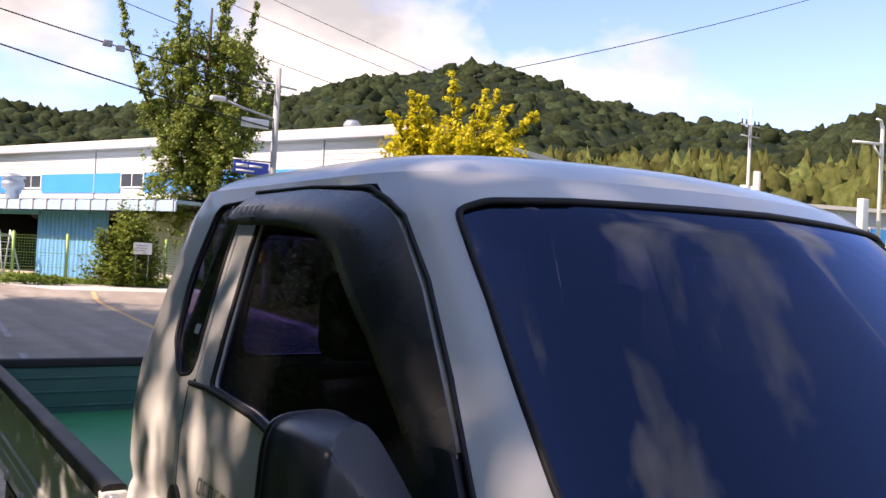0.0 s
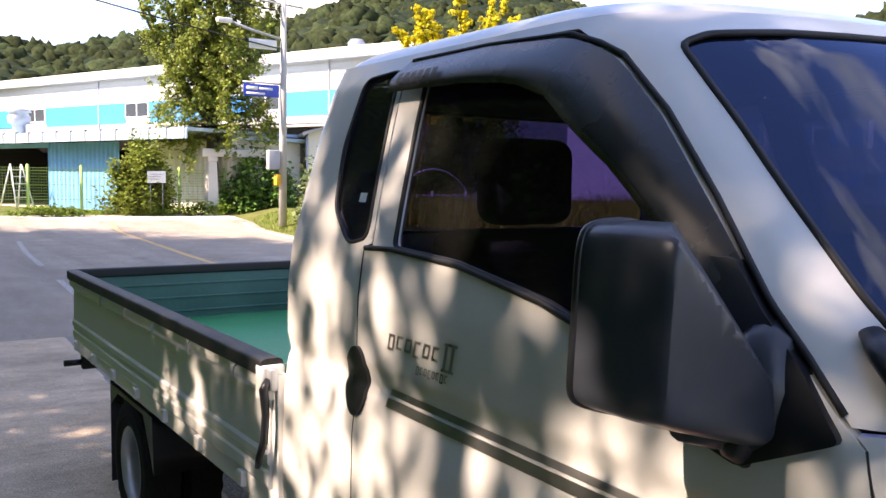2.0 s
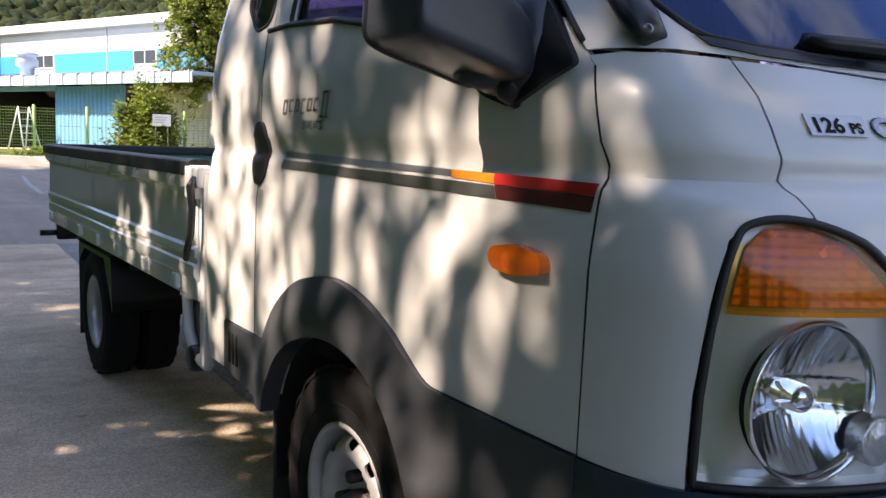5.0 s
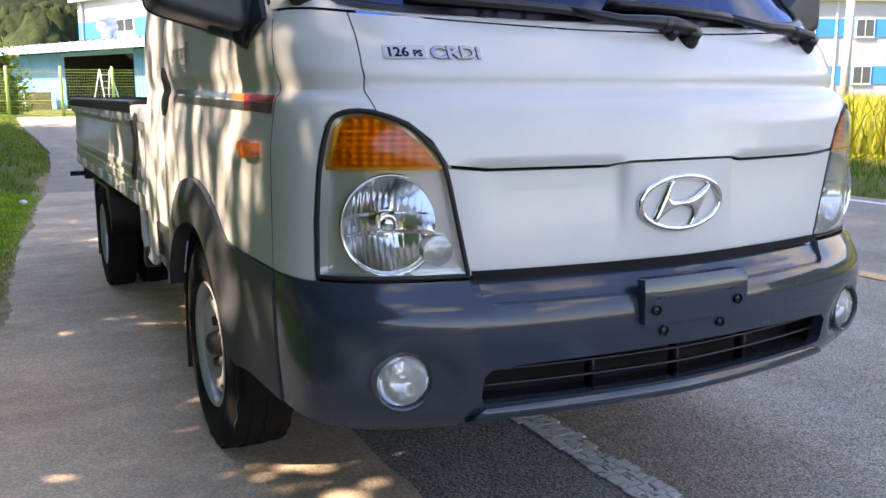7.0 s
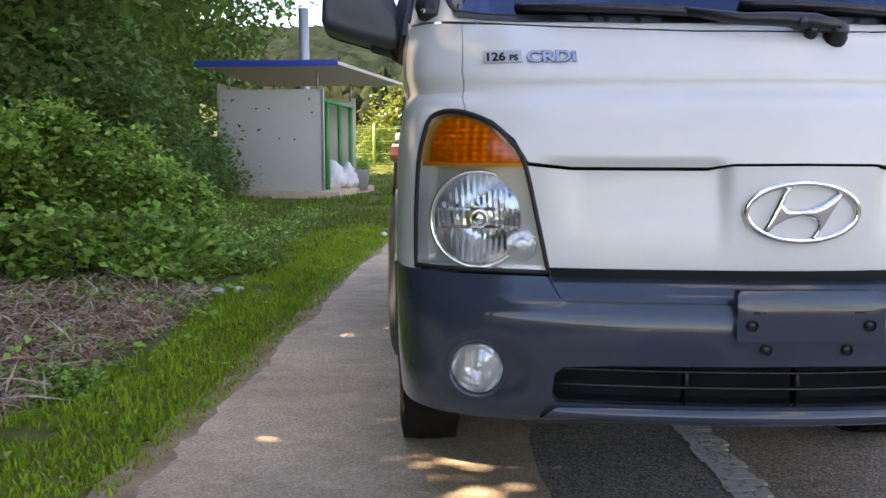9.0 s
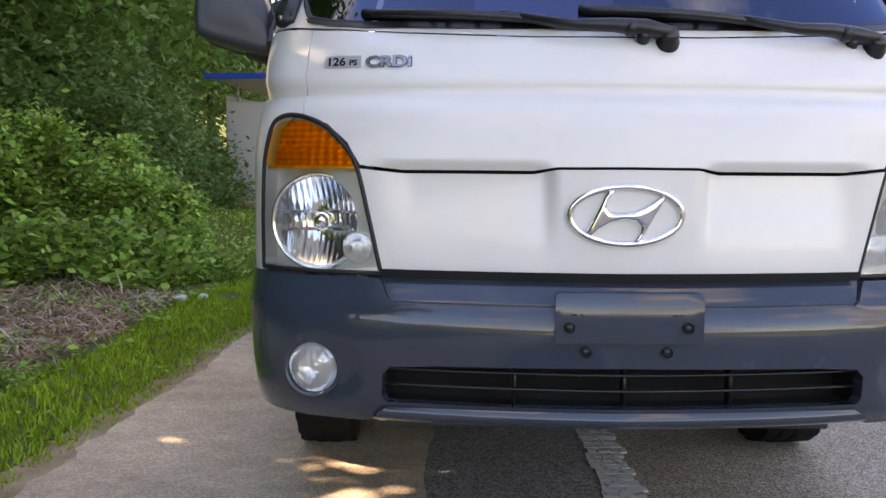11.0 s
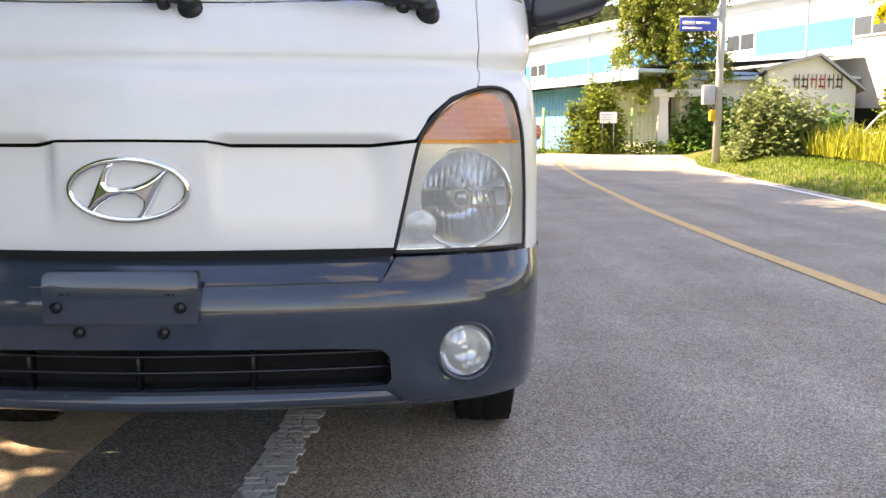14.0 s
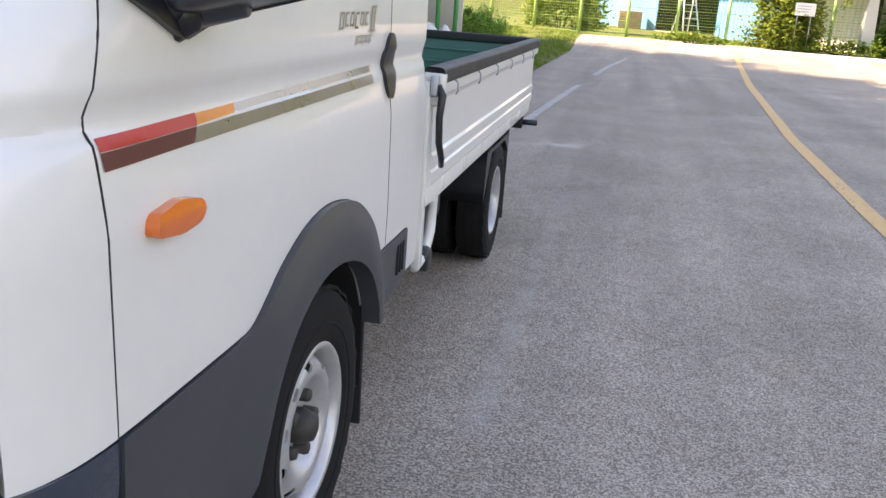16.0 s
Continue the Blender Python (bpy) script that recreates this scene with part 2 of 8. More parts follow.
M_CHASSIS = pbr("chassis steel", (0.03, 0.03, 0.03), rough=0.7, var=0.4, scale=10, bump=0.2)
# Near-black: painted shade for gaps and openings, also print, bolts and insulators.
M_DARK = pbr("shade and dark parts", (0.003, 0.003, 0.003), rough=0.9)
M_VISOR = pbr("smoked visor", (0.022, 0.022, 0.025), rough=0.27, var=0.15, scale=7, bump=0.03, bscale=200)
M_GREENBED = pbr("green bed paint", (0.02, 0.36, 0.14), rough=0.5, var=0.12, scale=4, spots=0.12)
# Darker, bluer green than the bed floor.
M_TEAL = pbr("dark green gate face", (0.045, 0.15, 0.125), rough=0.5, var=0.18, scale=5, spots=0.25)
M_SEAT = pbr("seat cloth", (0.05, 0.05, 0.055), rough=0.9, var=0.2, scale=40)
M_AMBER = glass("amber lens", (1.0, 0.66, 0.16), 0.06, 1.45)
M_AMBER_IN = pbr("amber reflector", (0.8, 0.3, 0.02), rough=0.25, metal=0.35, var=0.12, scale=20)
M_LENS = glass("clear lens", (0.96, 0.97, 0.97), 0.03, 1.45)
M_LENS_HAZY = glass("hazed lens", (0.9, 0.91, 0.9), 0.08, 1.45, body=0.27)
M_AMBER_HAZY = glass("hazed amber lens", (0.95, 0.7, 0.45), 0.12, 1.45, body=0.25)
M_FOG = pbr("fluted lamp glass", (0.75, 0.77, 0.78), rough=0.12, metal=0.75, var=0.15, scale=50, bump=0.3, bscale=70, stretch=(6, 1, 1))
M_FOGGLASS = glass("fog lamp glass", (0.93, 0.94, 0.94), 0.03, 1.5, body=0.4)
M_WIND = glass("windscreen glass", (0.045, 0.05, 0.07), 0.006, 1.85, sheen=(0.47, 0.59, 0.92))
M_TINT = glass("tinted side glass", (0.18, 0.16, 0.32), 0.01, 1.3, body=0.007)
M_GREY = pbr("grey stripe film", (0.36, 0.35, 0.34), rough=0.3, var=0.08, metal=0.85)
M_RED = pbr("red stripe film", (0.5, 0.02, 0.015), rough=0.35, var=0.06)
M_MAROON = pbr("dark red stripe film", (0.11, 0.02, 0.02), rough=0.35, var=0.06)
M_ORANGE = pbr("orange stripe film", (0.72, 0.23, 0.015), rough=0.35, var=0.06)
M_SILVERBADGE = pbr("satin silver", (0.45, 0.45, 0.46), rough=0.25, metal=0.9)
M_BADGE = pbr("brushed badge plate", (0.55, 0.55, 0.56), rough=0.42, metal=0.6, var=0.06, scale=20)
M_ASPHALT = pbr("asphalt", (0.35, 0.298, 0.24), spec=0.25, rough=0.9, var=0.2, scale=1.1, bump=0.8, bscale=95, col2=(0.42, 0.365, 0.305), spots=0.08)
M_CONC = pbr("old concrete", (0.58, 0.44, 0.31), spec=0.18, rough=0.94, var=0.2, scale=1.3, bump=0.4, bscale=60, spots=0.3, col2=(0.7, 0.56, 0.41))
grit(M_ASPHALT, 200, 0.4, 1.6, 0.75)
grit(M_CONC, 170, 0.6, 1.35, 0.5)
bands(M_ASPHALT, (1.7, 0.09, 1), 0.87, 1.18)
streak(M_ASPHALT, 1.12, 0.07, -0.5, 6.5, 0.45)
streak(M_ASPHALT, 0.75, 0.6, 7.65, 8.25, 0.75)
streak(M_ASPHALT, 1.15, 0.4, 4.6, 6.6, 0.3)
bands(M_CONC, (0.9, 2.4, 1), 0.84, 1.19)
bands(M_CONC, (5.0, 8.0, 1), 0.91, 1.1)
# Darker than the road asphalt; its border to the concrete is chosen.
M_DARKASPHALT = pbr("dark asphalt", (0.215, 0.205, 0.192), rough=0.85, var=0.2, scale=1.1, bump=0.9, bscale=95, col2=(0.28, 0.268, 0.25), spots=0.12)
grit(M_DARKASPHALT, 190, 0.45, 1.7, 0.9)
M_DIRT = pbr("dry brown dirt", (0.35, 0.24, 0.135), spec=0.1, rough=0.95, var=0.3, scale=9, bump=1.0, bscale=60, col2=(0.47, 0.36, 0.235), spots=0.5)
M_DRIVE = pbr("pale concrete", (0.5, 0.48, 0.44), rough=0.9, var=0.12, scale=1.2, bump=0.2)
M_SOIL = pbr("grassy soil", (0.14, 0.135, 0.05), spec=0.08, rough=0.95, var=0.3, scale=1.7, bump=0.8, bscale=30, col2=(0.15, 0.18, 0.05), spots=0.4)
M_CONCRETE_POLE = pbr("pole concrete", (0.42, 0.41, 0.39), rough=0.85, var=0.12, scale=4, bump=0.1)
M_STEEL = pbr("galvanised steel", (0.42, 0.44, 0.46), rough=0.45, metal=0.6, var=0.1, scale=10)
M_WALLWHITE = pbr("white cladding", (0.56, 0.535, 0.49), rough=0.6, var=0.06, scale=0.5, spots=0.08)
M_WALLGREY = pbr("grey panel wall", (0.4, 0.4, 0.42), rough=0.6, var=0.06, scale=0.5)
M_BLUE = pbr("blue cladding", (0.02, 0.25, 0.62), rough=0.5, var=0.08, scale=0.8)
M_ROOFBLUE = pbr("pale blue roof sheet", (0.36, 0.5, 0.62), rough=0.5, var=0.15, scale=1.2, spots=0.2)
M_SHEDBLUE = pbr("faded blue sheet", (0.15, 0.42, 0.7), rough=0.6, var=0.18, scale=1.1, spots=0.25)
M_BEIGE = pbr("beige panel wall", (0.74, 0.7, 0.61), rough=0.7, var=0.08, scale=0.8)
M_GLASSDARK = pbr("window pane", (0.05, 0.06, 0.07), rough=0.08, var=0.1)
M_FENCE = pbr("green fence wire", (0.3, 0.46, 0.12), rough=0.5, var=0.15, scale=4)
M_SIGNBLUE = pbr("blue sign sheet", (0.02, 0.06, 0.45), rough=0.4)
M_SIGNWHITE = pbr("white sign sheet", (0.78, 0.78, 0.76), rough=0.45, var=0.05)
M_YELLOW = pbr("yellow box", (0.75, 0.4, 0.03), rough=0.5)
M_BARK = pbr("bark", (0.075, 0.058, 0.042), rough=0.95, var=0.35, scale=6, bump=0.7, bscale=25, stretch=(1, 1, 0.25))
M_LEAF = leaf_mat("leaf green", (0.09, 0.195, 0.038), (0.18, 0.33, 0.065), trans=0.4)
M_LEAFDARK = leaf_mat("leaf dark", (0.085, 0.185, 0.042), (0.15, 0.29, 0.066), trans=0.4)
M_BUSH = leaf_mat("bush leaf", (0.19, 0.335, 0.062), (0.34, 0.54, 0.115), trans=0.45, rand=0.6)
# Darker copy of the leaf, with the shade behind the bushes painted in.
M_SHADELEAF = leaf_mat("leaf with painted shade", (0.08, 0.155, 0.038), (0.145, 0.26, 0.064), trans=0.4)
M_LEAFPALE = leaf_mat("leaf pale", (0.15, 0.2, 0.07), (0.27, 0.33, 0.14))
M_GINKGO = leaf_mat("ginkgo leaf", (0.14, 0.2, 0.035), (0.27, 0.32, 0.055))
M_GOLD = leaf_mat("golden leaf", (0.52, 0.47, 0.012), (0.74, 0.64, 0.03), trans=0.45, rand=0.2)
M_GRASS = leaf_mat("grass blade", (0.2, 0.35, 0.016), (0.34, 0.52, 0.04))
M_FIELDGRASS = leaf_mat("field grass", (0.09, 0.17, 0.018), (0.19, 0.28, 0.03))
M_RICE = leaf_mat("ripening rice", (0.24, 0.26, 0.02), (0.38, 0.38, 0.04), rand=0.25)
M_STRAW = pbr("dry stalks", (0.4, 0.26, 0.17), rough=0.9, var=0.3, scale=5, rand=0.4)
M_PALESTRAW = pbr("pale dry stalks", (0.5, 0.42, 0.31), rough=0.9, var=0.25, scale=5, rand=0.35)
M_WOODS = pbr("far woods", (0.05, 0.072, 0.018), rough=0.95, spec=0.05, var=0.5, scale=1.1, bump=1.0, bscale=2.6, col2=(0.115, 0.12, 0.036), rand=0.5)
M_HILLWOODS = pbr("hill woods", (0.016, 0.028, 0.014), rough=1.0, spec=0.02, var=0.5, scale=0.5, bump=1.0, bscale=1.2, col2=(0.046, 0.058, 0.026), rand=0.35)
M_HILL = pbr("wooded hillside", (0.016, 0.027, 0.02), rough=1.0, spec=0.0, var=0.4, scale=0.09, bump=1.0, bscale=0.35, col2=(0.032, 0.044, 0.028), detail=12.0, spots=0.4)
M_BAGWHITE = pbr("white plastic sack", (0.7, 0.71, 0.74), rough=0.4, var=0.06, scale=12, bump=0.5, bscale=18)
M_GREENPOST = pbr("green post paint", (0.03, 0.3, 0.08), rough=0.45)
M_BLUETRIM = pbr("blue roof trim", (0.012, 0.07, 0.42), rough=0.45)
M_LITTER = pbr("pale litter", (0.6, 0.6, 0.58), rough=0.7)


def worn_paint(name, colour, under, amount):
    """Road paint with cracks and worn patches through which the road shows."""
    m = pbr(name, colour, rough=0.75, var=0.08, scale=4, bump=0.4, bscale=120)
    nt = m.node_tree
    N, L = nt.nodes.new, nt.links.new
    p = nt.nodes["Principled BSDF"]
    src = p.inputs["Base Color"].links[0].from_socket
    tc, n, r, mx = N("ShaderNodeTexCoord"), N("ShaderNodeTexNoise"), N("ShaderNodeMapRange"), N("ShaderNodeMix")
    v = N("ShaderNodeTexVoronoi")
    v.feature = "DISTANCE_TO_EDGE"
    v.inputs["Scale"].default_value = 22
    n.inputs["Scale"].default_value, n.inputs["Detail"].default_value = 28, 7
    L(tc.outputs["Object"], n.inputs["Vector"])
    L(tc.outputs["Object"], v.inputs["Vector"])
    sub = N("ShaderNodeMath")
    sub.operation = "MULTIPLY_ADD"
    sub.inputs[1].default_value = -0.6
    L(v.outputs["Distance"], sub.inputs[0])
    L(n.outputs["Fac"], sub.inputs[2])
    r.inputs[1].default_value, r.inputs[2].default_value = 0.62 - amount, 0.66 - amount
    L(sub.outputs[0], r.inputs[0])
    mx.data_type = "RGBA"
    mx.inputs[7].default_value = (*under, 1)
    L(r.outputs[0], mx.inputs[0])
    L(src, mx.inputs[6])
    L(mx.outputs[2], p.inputs["Base Color"])
    return m


M_LINEWHITE = worn_paint("worn white line", (0.48, 0.47, 0.45), (0.3, 0.27, 0.235), 0.2)
M_LINECRACK = worn_paint("cracked white line", (0.58, 0.58, 0.57), (0.29, 0.285, 0.275), 0.1)
M_EDGEWHITE = worn_paint("white edge line", (0.75, 0.75, 0.73), (0.2, 0.2, 0.2), 0.04)
M_LINEYELLOW = worn_paint("yellow line", (0.68, 0.43, 0.19), (0.24, 0.2, 0.16), 0.05)


# ---- building helpers ----
def part(name, bm, material, parent=None, label="", smooth=True):
    """Links a bmesh as one mesh object, under a thing or a part."""
    me = bpy.data.meshes.new(name)
    bm.to_mesh(me)
    bm.free()
    me.materials.append(material)
    if smooth:
        me.polygons.foreach_set("use_smooth", [True] * len(me.polygons))
    ob = new(name, me)
    if parent:
        ob.parent = parent
    if label:
        ob["label"] = label
    return ob


def thing(name, label, category, at=(0, 0, 0), turn=0.0, group="", kind=""):
    ob = new(name)
    ob.matrix_basis = pose(*at, 0, 0, turn)
    return tagged(ob, label, category, group, kind)


def sharp(ob, degrees=35):
    """Sharp edges past an angle, so that bevels and flats shade cleanly."""
    me = ob.data
    bm = bmesh.new()
    bm.from_mesh(me)
    lim = radians(degrees)
    for e in bm.edges:
        e.smooth = len(e.link_faces) == 2 and e.calc_face_angle(0) < lim
    bm.to_mesh(me)
    bm.free()
    return ob


def box(bm, x0, x1, y0, y1, z0, z1, bevel=0.0, seg=2, m=None):
    b = bmesh.new()
    bmesh.ops.create_cube(b, size=1.0)
    for v in b.verts:
        v.co = Vector(((x0 + x1) / 2 + v.co.x * (x1 - x0), (y0 + y1) / 2 + v.co.y * (y1 - y0), (z0 + z1) / 2 + v.co.z * (z1 - z0)))
    if bevel:
        bmesh.ops.bevel(b, geom=b.edges[:], offset=bevel, segments=seg, affect="EDGES", profile=0.6)
    if m is not None:
        bmesh.ops.transform(b, matrix=m, verts=b.verts)
    join(bm, b)
    return bm


def join(bm, b):
    me = bpy.data.meshes.new("t")
    b.to_mesh(me)
    b.free()
    bm.from_mesh(me)
    bpy.data.meshes.remove(me)


def fresh_box(*a, **k):
    return box(bmesh.new(), *a, **k)


def tube(bm, pts, r, n=8, cap=True, flat=1.0):
    """A round bar along points; r may be one radius or one for each point."""
    pts = [Vector(p) for p in pts]
    rs = r if isinstance(r, (list, tuple)) else [r] * len(pts)
    rings, side = [], None
    for i, p in enumerate(pts):
        d = (pts[min(i + 1, len(pts) - 1)] - pts[max(i - 1, 0)]).normalized()
        if side is None:
            side = d.cross(Vector((0, 0, 1)) if abs(d.z) < 0.9 else Vector((1, 0, 0))).normalized()
        else:
            side = (side - d * side.dot(d)).normalized()
        up = side.cross(d)
        rings.append([bm.verts.new(p + (side * math.cos(a) + up * math.sin(a) * flat) * rs[i]) for a in [2 * math.pi * k / n for k in range(n)]])
    for a, b in zip(rings, rings[1:]):
        for k in range(n):
            bm.faces.new((a[k], a[(k + 1) % n], b[(k + 1) % n], b[k]))
    if cap:
        bm.faces.new(rings[0][::-1])
        bm.faces.new(rings[-1])
    return bm


def lathe(bm, prof, n=32, m=None, closed=False):
    """Turns (radius, height) points round z, placed by m."""
    rings = []
    for r, h in prof:
        rings.append([bm.verts.new((r * math.cos(2 * math.pi * k / n), r * math.sin(2 * math.pi * k / n), h)) for k in range(n)] if r > 1e-5 else [bm.verts.new((0, 0, h))])
    made = [v for r in rings for v in r]
    pairs = list(zip(rings, rings[1:])) + ([(rings[-1], rings[0])] if closed else [])
    for a, b in pairs:
        for k in range(n):
            if len(a) == 1 and len(b) == 1:
                continue
            if len(a) == 1:
                bm.faces.new((a[0], b[(k + 1) % n], b[k]))
            elif len(b) == 1:
                bm.faces.new((a[k], a[(k + 1) % n], b[0]))
            else:
                bm.faces.new((a[k], a[(k + 1) % n], b[(k + 1) % n], b[k]))
    if m is not None:
        bmesh.ops.transform(bm, matrix=m, verts=made)
    return bm


def resample(loop, step, closed=True):
    out = []
    n = len(loop)
    for i in range(n if closed else n - 1):
        a, b = Vector(loop[i]), Vector(loop[(i + 1) % n])
        k = max(1, int(math.ceil((b - a).length / step)))
        out += [a.lerp(b, j / k) for j in range(k)]
    if not closed:
        out.append(Vector(loop[-1]))
    return out


def fillet(loop, r, n=5):
    """Rounds each corner of a closed outline with about radius r."""
    pts, out = [Vector(p) for p in loop], []
    for i, p in enumerate(pts):
        a, b = pts[i - 1] - p, pts[(i + 1) % len(pts)] - p
        da, db = min(r, a.length * 0.45), min(r, b.length * 0.45)
        s, e = p + a.normalized() * da, p + b.normalized() * db
        for k in range(n + 1):
            t = k / n
            out.append(s * (1 - t) ** 2 + p * 2 * t * (1 - t) + e * t * t)
    return out


def through_points(pts, n):
    """A smooth open line through the points, n steps between each two."""
    pts = [Vector((p[0], p[1])) for p in pts]
    ext = [pts[0] * 2 - pts[1], *pts, pts[-1] * 2 - pts[-2]]
    out = []
    for a, b, c, d in zip(ext, ext[1:], ext[2:], ext[3:]):
        for k in range(n):
            t = k / n
            out.append(0.5 * (2 * b + (c - a) * t + (2 * a - 5 * b + 4 * c - d) * t * t + (3 * b - a - 3 * c + d) * t ** 3))
    return out + [pts[-1]]


def edge_gap(x, z, loop):
    """How far a point lies from the nearest edge of a closed outline."""
    p, best = Vector((x, z)), 1e9
    for i, a in enumerate(loop):
        a, b = Vector(loop[i - 1]), Vector(a)
        ab = b - a
        t = min(1.0, max(0.0, (p - a).dot(ab) / max(1e-12, ab.length_squared)))
        best = min(best, (p - a - ab * t).length)
    return best


def inset(loop, d):
    """Moves a closed outline inwards by d (outwards: minus)."""
    pts = [Vector(p) for p in loop]
    area = sum(p.x * q.y - q.x * p.y for p, q in zip(pts, pts[1:] + pts[:1]))
    s = 1 if area > 0 else -1
    out = []
    for i, p in enumerate(pts):
        a, b = (p - pts[i - 1]), (pts[(i + 1) % len(pts)] - p)
        if a.length < 1e-7 or b.length < 1e-7:
            a = b = (pts[(i + 1) % len(pts)] - pts[i - 1])
        na, nb = Vector((-a.y, a.x)).normalized(), Vector((-b.y, b.x)).normalized()
        k = (na + nb)
        k = k.normalized() / max(0.5, k.normalized().dot(na)) if k.length > 1e-6 else na
        out.append(p + k * d * s)
    return out


def inside(P, loop):
    x, y = P[:, 0], P[:, 1]
    res = np.zeros(len(P), bool)
    n = len(loop)
    for i in range(n):
        (x0, y0), (x1, y1) = loop[i], loop[(i + 1) % n]
        if y0 == y1:
            continue
        c = ((y0 > y) != (y1 > y)) & (x < (x1 - x0) * (y - y0) / (y1 - y0) + x0)
        res ^= c
    return res


def sheet(outer, f, holes=(), step=0.03, depth=0.0, flip=False, extra=()):
    """A curved sheet: the outline and its holes lie in (u, v), f(u, v, d) gives the place, d metres under the face. depth: how far its edges turn in."""
    from mathutils.geometry import delaunay_2d_cdt
    loops = [resample(outer, step)] + [resample(h, step) for h in holes]
    pts, edges, seen_edges = [], [], []
    for lp in loops:
        o = len(pts)
        pts += [Vector((p[0], p[1])) for p in lp]
        edges += [(o + i, o + (i + 1) % len(lp)) for i in range(len(lp))]
    B = np.array([(p.x, p.y) for p in pts])
    u0, v0 = B.min(0)
    u1, v1 = B.max(0)
    gu, gv = np.meshgrid(np.arange(u0 + step / 2, u1, step), np.arange(v0 + step / 2, v1, step))
    G = np.stack([gu.ravel(), gv.ravel()], 1)
    ok = inside(G, [tuple(p) for p in loops[0]])
    for lp in loops[1:]:
        ok &= ~inside(G, [tuple(p) for p in lp])
    G = G[ok]
    if len(G):
        near = np.min(((G[:, None, :] - B[None]) ** 2).sum(-1), 1) if len(G) * len(B) < 4e7 else np.ones(len(G))
        G = G[near > (0.45 * step) ** 2]
    allp = pts + [Vector(g) for g in G]
    vs, _, fs, *_ = delaunay_2d_cdt(allp, edges, [], 0, 1e-6)
    V = np.array([(v.x, v.y) for v in vs])
    T = np.array([t for t in fs if len(t) == 3])
    C = V[T].mean(1)
    ok = inside(C, [tuple(p) for p in loops[0]])
    for lp in loops[1:]:
        ok &= ~inside(C, [tuple(p) for p in lp])
    bm = bmesh.new()
    bv = [bm.verts.new(f(v[0], v[1], 0.0)) for v in V]
    for t in T[ok]:
        try:
            bm.faces.new([bv[i] for i in (t[::-1] if flip else t)])
        except ValueError:
            pass
    loose = [v for v in bm.verts if not v.link_faces]
    bmesh.ops.delete(bm, geom=loose, context="VERTS")
    if depth:
        for lp in loops:
            a = [bm.verts.new(f(p[0], p[1], 0.0)) for p in lp]
            b = [bm.verts.new(f(p[0], p[1], depth)) for p in lp]
            for i in range(len(lp)):
                j = (i + 1) % len(lp)
                bm.faces.new((a[i], b[i], b[j], a[j]) if flip else (a[i], a[j], b[j], b[i]))
    return bm


def bead(loop, f, r, n=6, lift=0.0, step=0.025, closed=True):
    """A round seal that follows an outline on a curved sheet."""
    pts = [f(p[0], p[1], -lift) for p in resample(loop, step, closed)]
    bm = bmesh.new()
    if closed:
        pts = pts + pts[:2]
    return tube(bm, pts, r, n, cap=not closed)


def text_mesh(words, size, f, depth=0.003, shear=0.0, extrude=0.0, bold=0.0):
    """Lettering as mesh, laid on a sheet by f(u, v, d); u runs with the writing."""
    cu = bpy.data.curves.new("lettering", "FONT")
    cu.body, cu.size, cu.shear, cu.extrude, cu.resolution_u = words, size, shear, extrude, 3
    cu.offset = bold
    ob = bpy.data.objects.new("lettering", cu)
    me = ob.to_mesh()
    bm = bmesh.new()
    bm.from_mesh(me)
    ob.to_mesh_clear()
    bpy.data.objects.remove(ob)
    bpy.data.curves.remove(cu)
    for v in bm.verts:
        v.co = f(v.co.x, v.co.y, -(depth + v.co.z))
    return bm


def ss(a, b, x):
    t = min(1.0, max(0.0, (x - a) / (b - a)))
    return t * t * (3 - 2 * t)


# ---- ground, road ----
def poly(tab):
    return lambda y: float(np.interp(y, [p[1] for p in tab], [p[0] for p in tab]))


x_left = poly([(-1.8, -60), (-1.72, -6), (-1.64, 0.7), (-1.55, 1.4), (-1.48, 2.6), (-1.36, 4.2), (-1.21, 6), (-0.94, 8.8), (-0.66, 12), (-0.36, 17), (-0.3, 26), (-0.5, 33), (-2.0, 60)])
x_dash = poly([(0.0, -60), (0.1, 0), (0.13, 1), (0.3, 8), (0.55, 13), (0.95, 20), (1.6, 27), (1.9, 30), (1.9, 60)])
x_yellow = poly([(3.4, -60), (3.25, -5), (3.25, 3), (3.25, 6), (3.34, 10), (3.8, 18), (4.6, 28), (5.0, 30.5), (6, 60)])
x_white = poly([(6.4, -60), (6.3, -10), (6.3, 0), (6.44, 9.2), (7.39, 17.9), (8.8, 27.5), (9.25, 29.5), (10, 60)])


def rise(y):
    return 0.28 * ss(26, 33, y)


def ground_z(x, y):
    z = rise(y)
    xl, xw = x_left(y), x_white(y) + 0.3
    on_road = xl - 0.02 < x < xw and y < 34
    if on_road:
        return z - 0.05
    if x <= xl:
        bank = -0.012 + 0.075 * ss(xl - 0.02, xl - 0.5, x)
        slope = max(0.0, xl - 2.2 - x) * 0.32 * (1 - ss(9, 14, y)) + max(0.0, -6.5 - x) * 0.3 * ss(9, 14, y)
        z += bank + min(slope, 9) + 0.05 * noise.noise((x * 0.9, y * 0.9, 3)) * ss(xl - 0.3, xl - 1.5, x)
    else:
        z += (0.25 * ss(xw, xw + 1.6, x) * ss(8, 24, y) + 0.1 * ss(xw, xw + 0.6, x)) * (1 - ss(31, 32.5, y)) + 0.04 * noise.noise((x * 0.9, y * 0.9, 3))
        z -= 0.35 * ss(xw + 2.5, xw + 6, x) * (1 - ss(26, 30, y))
    return z


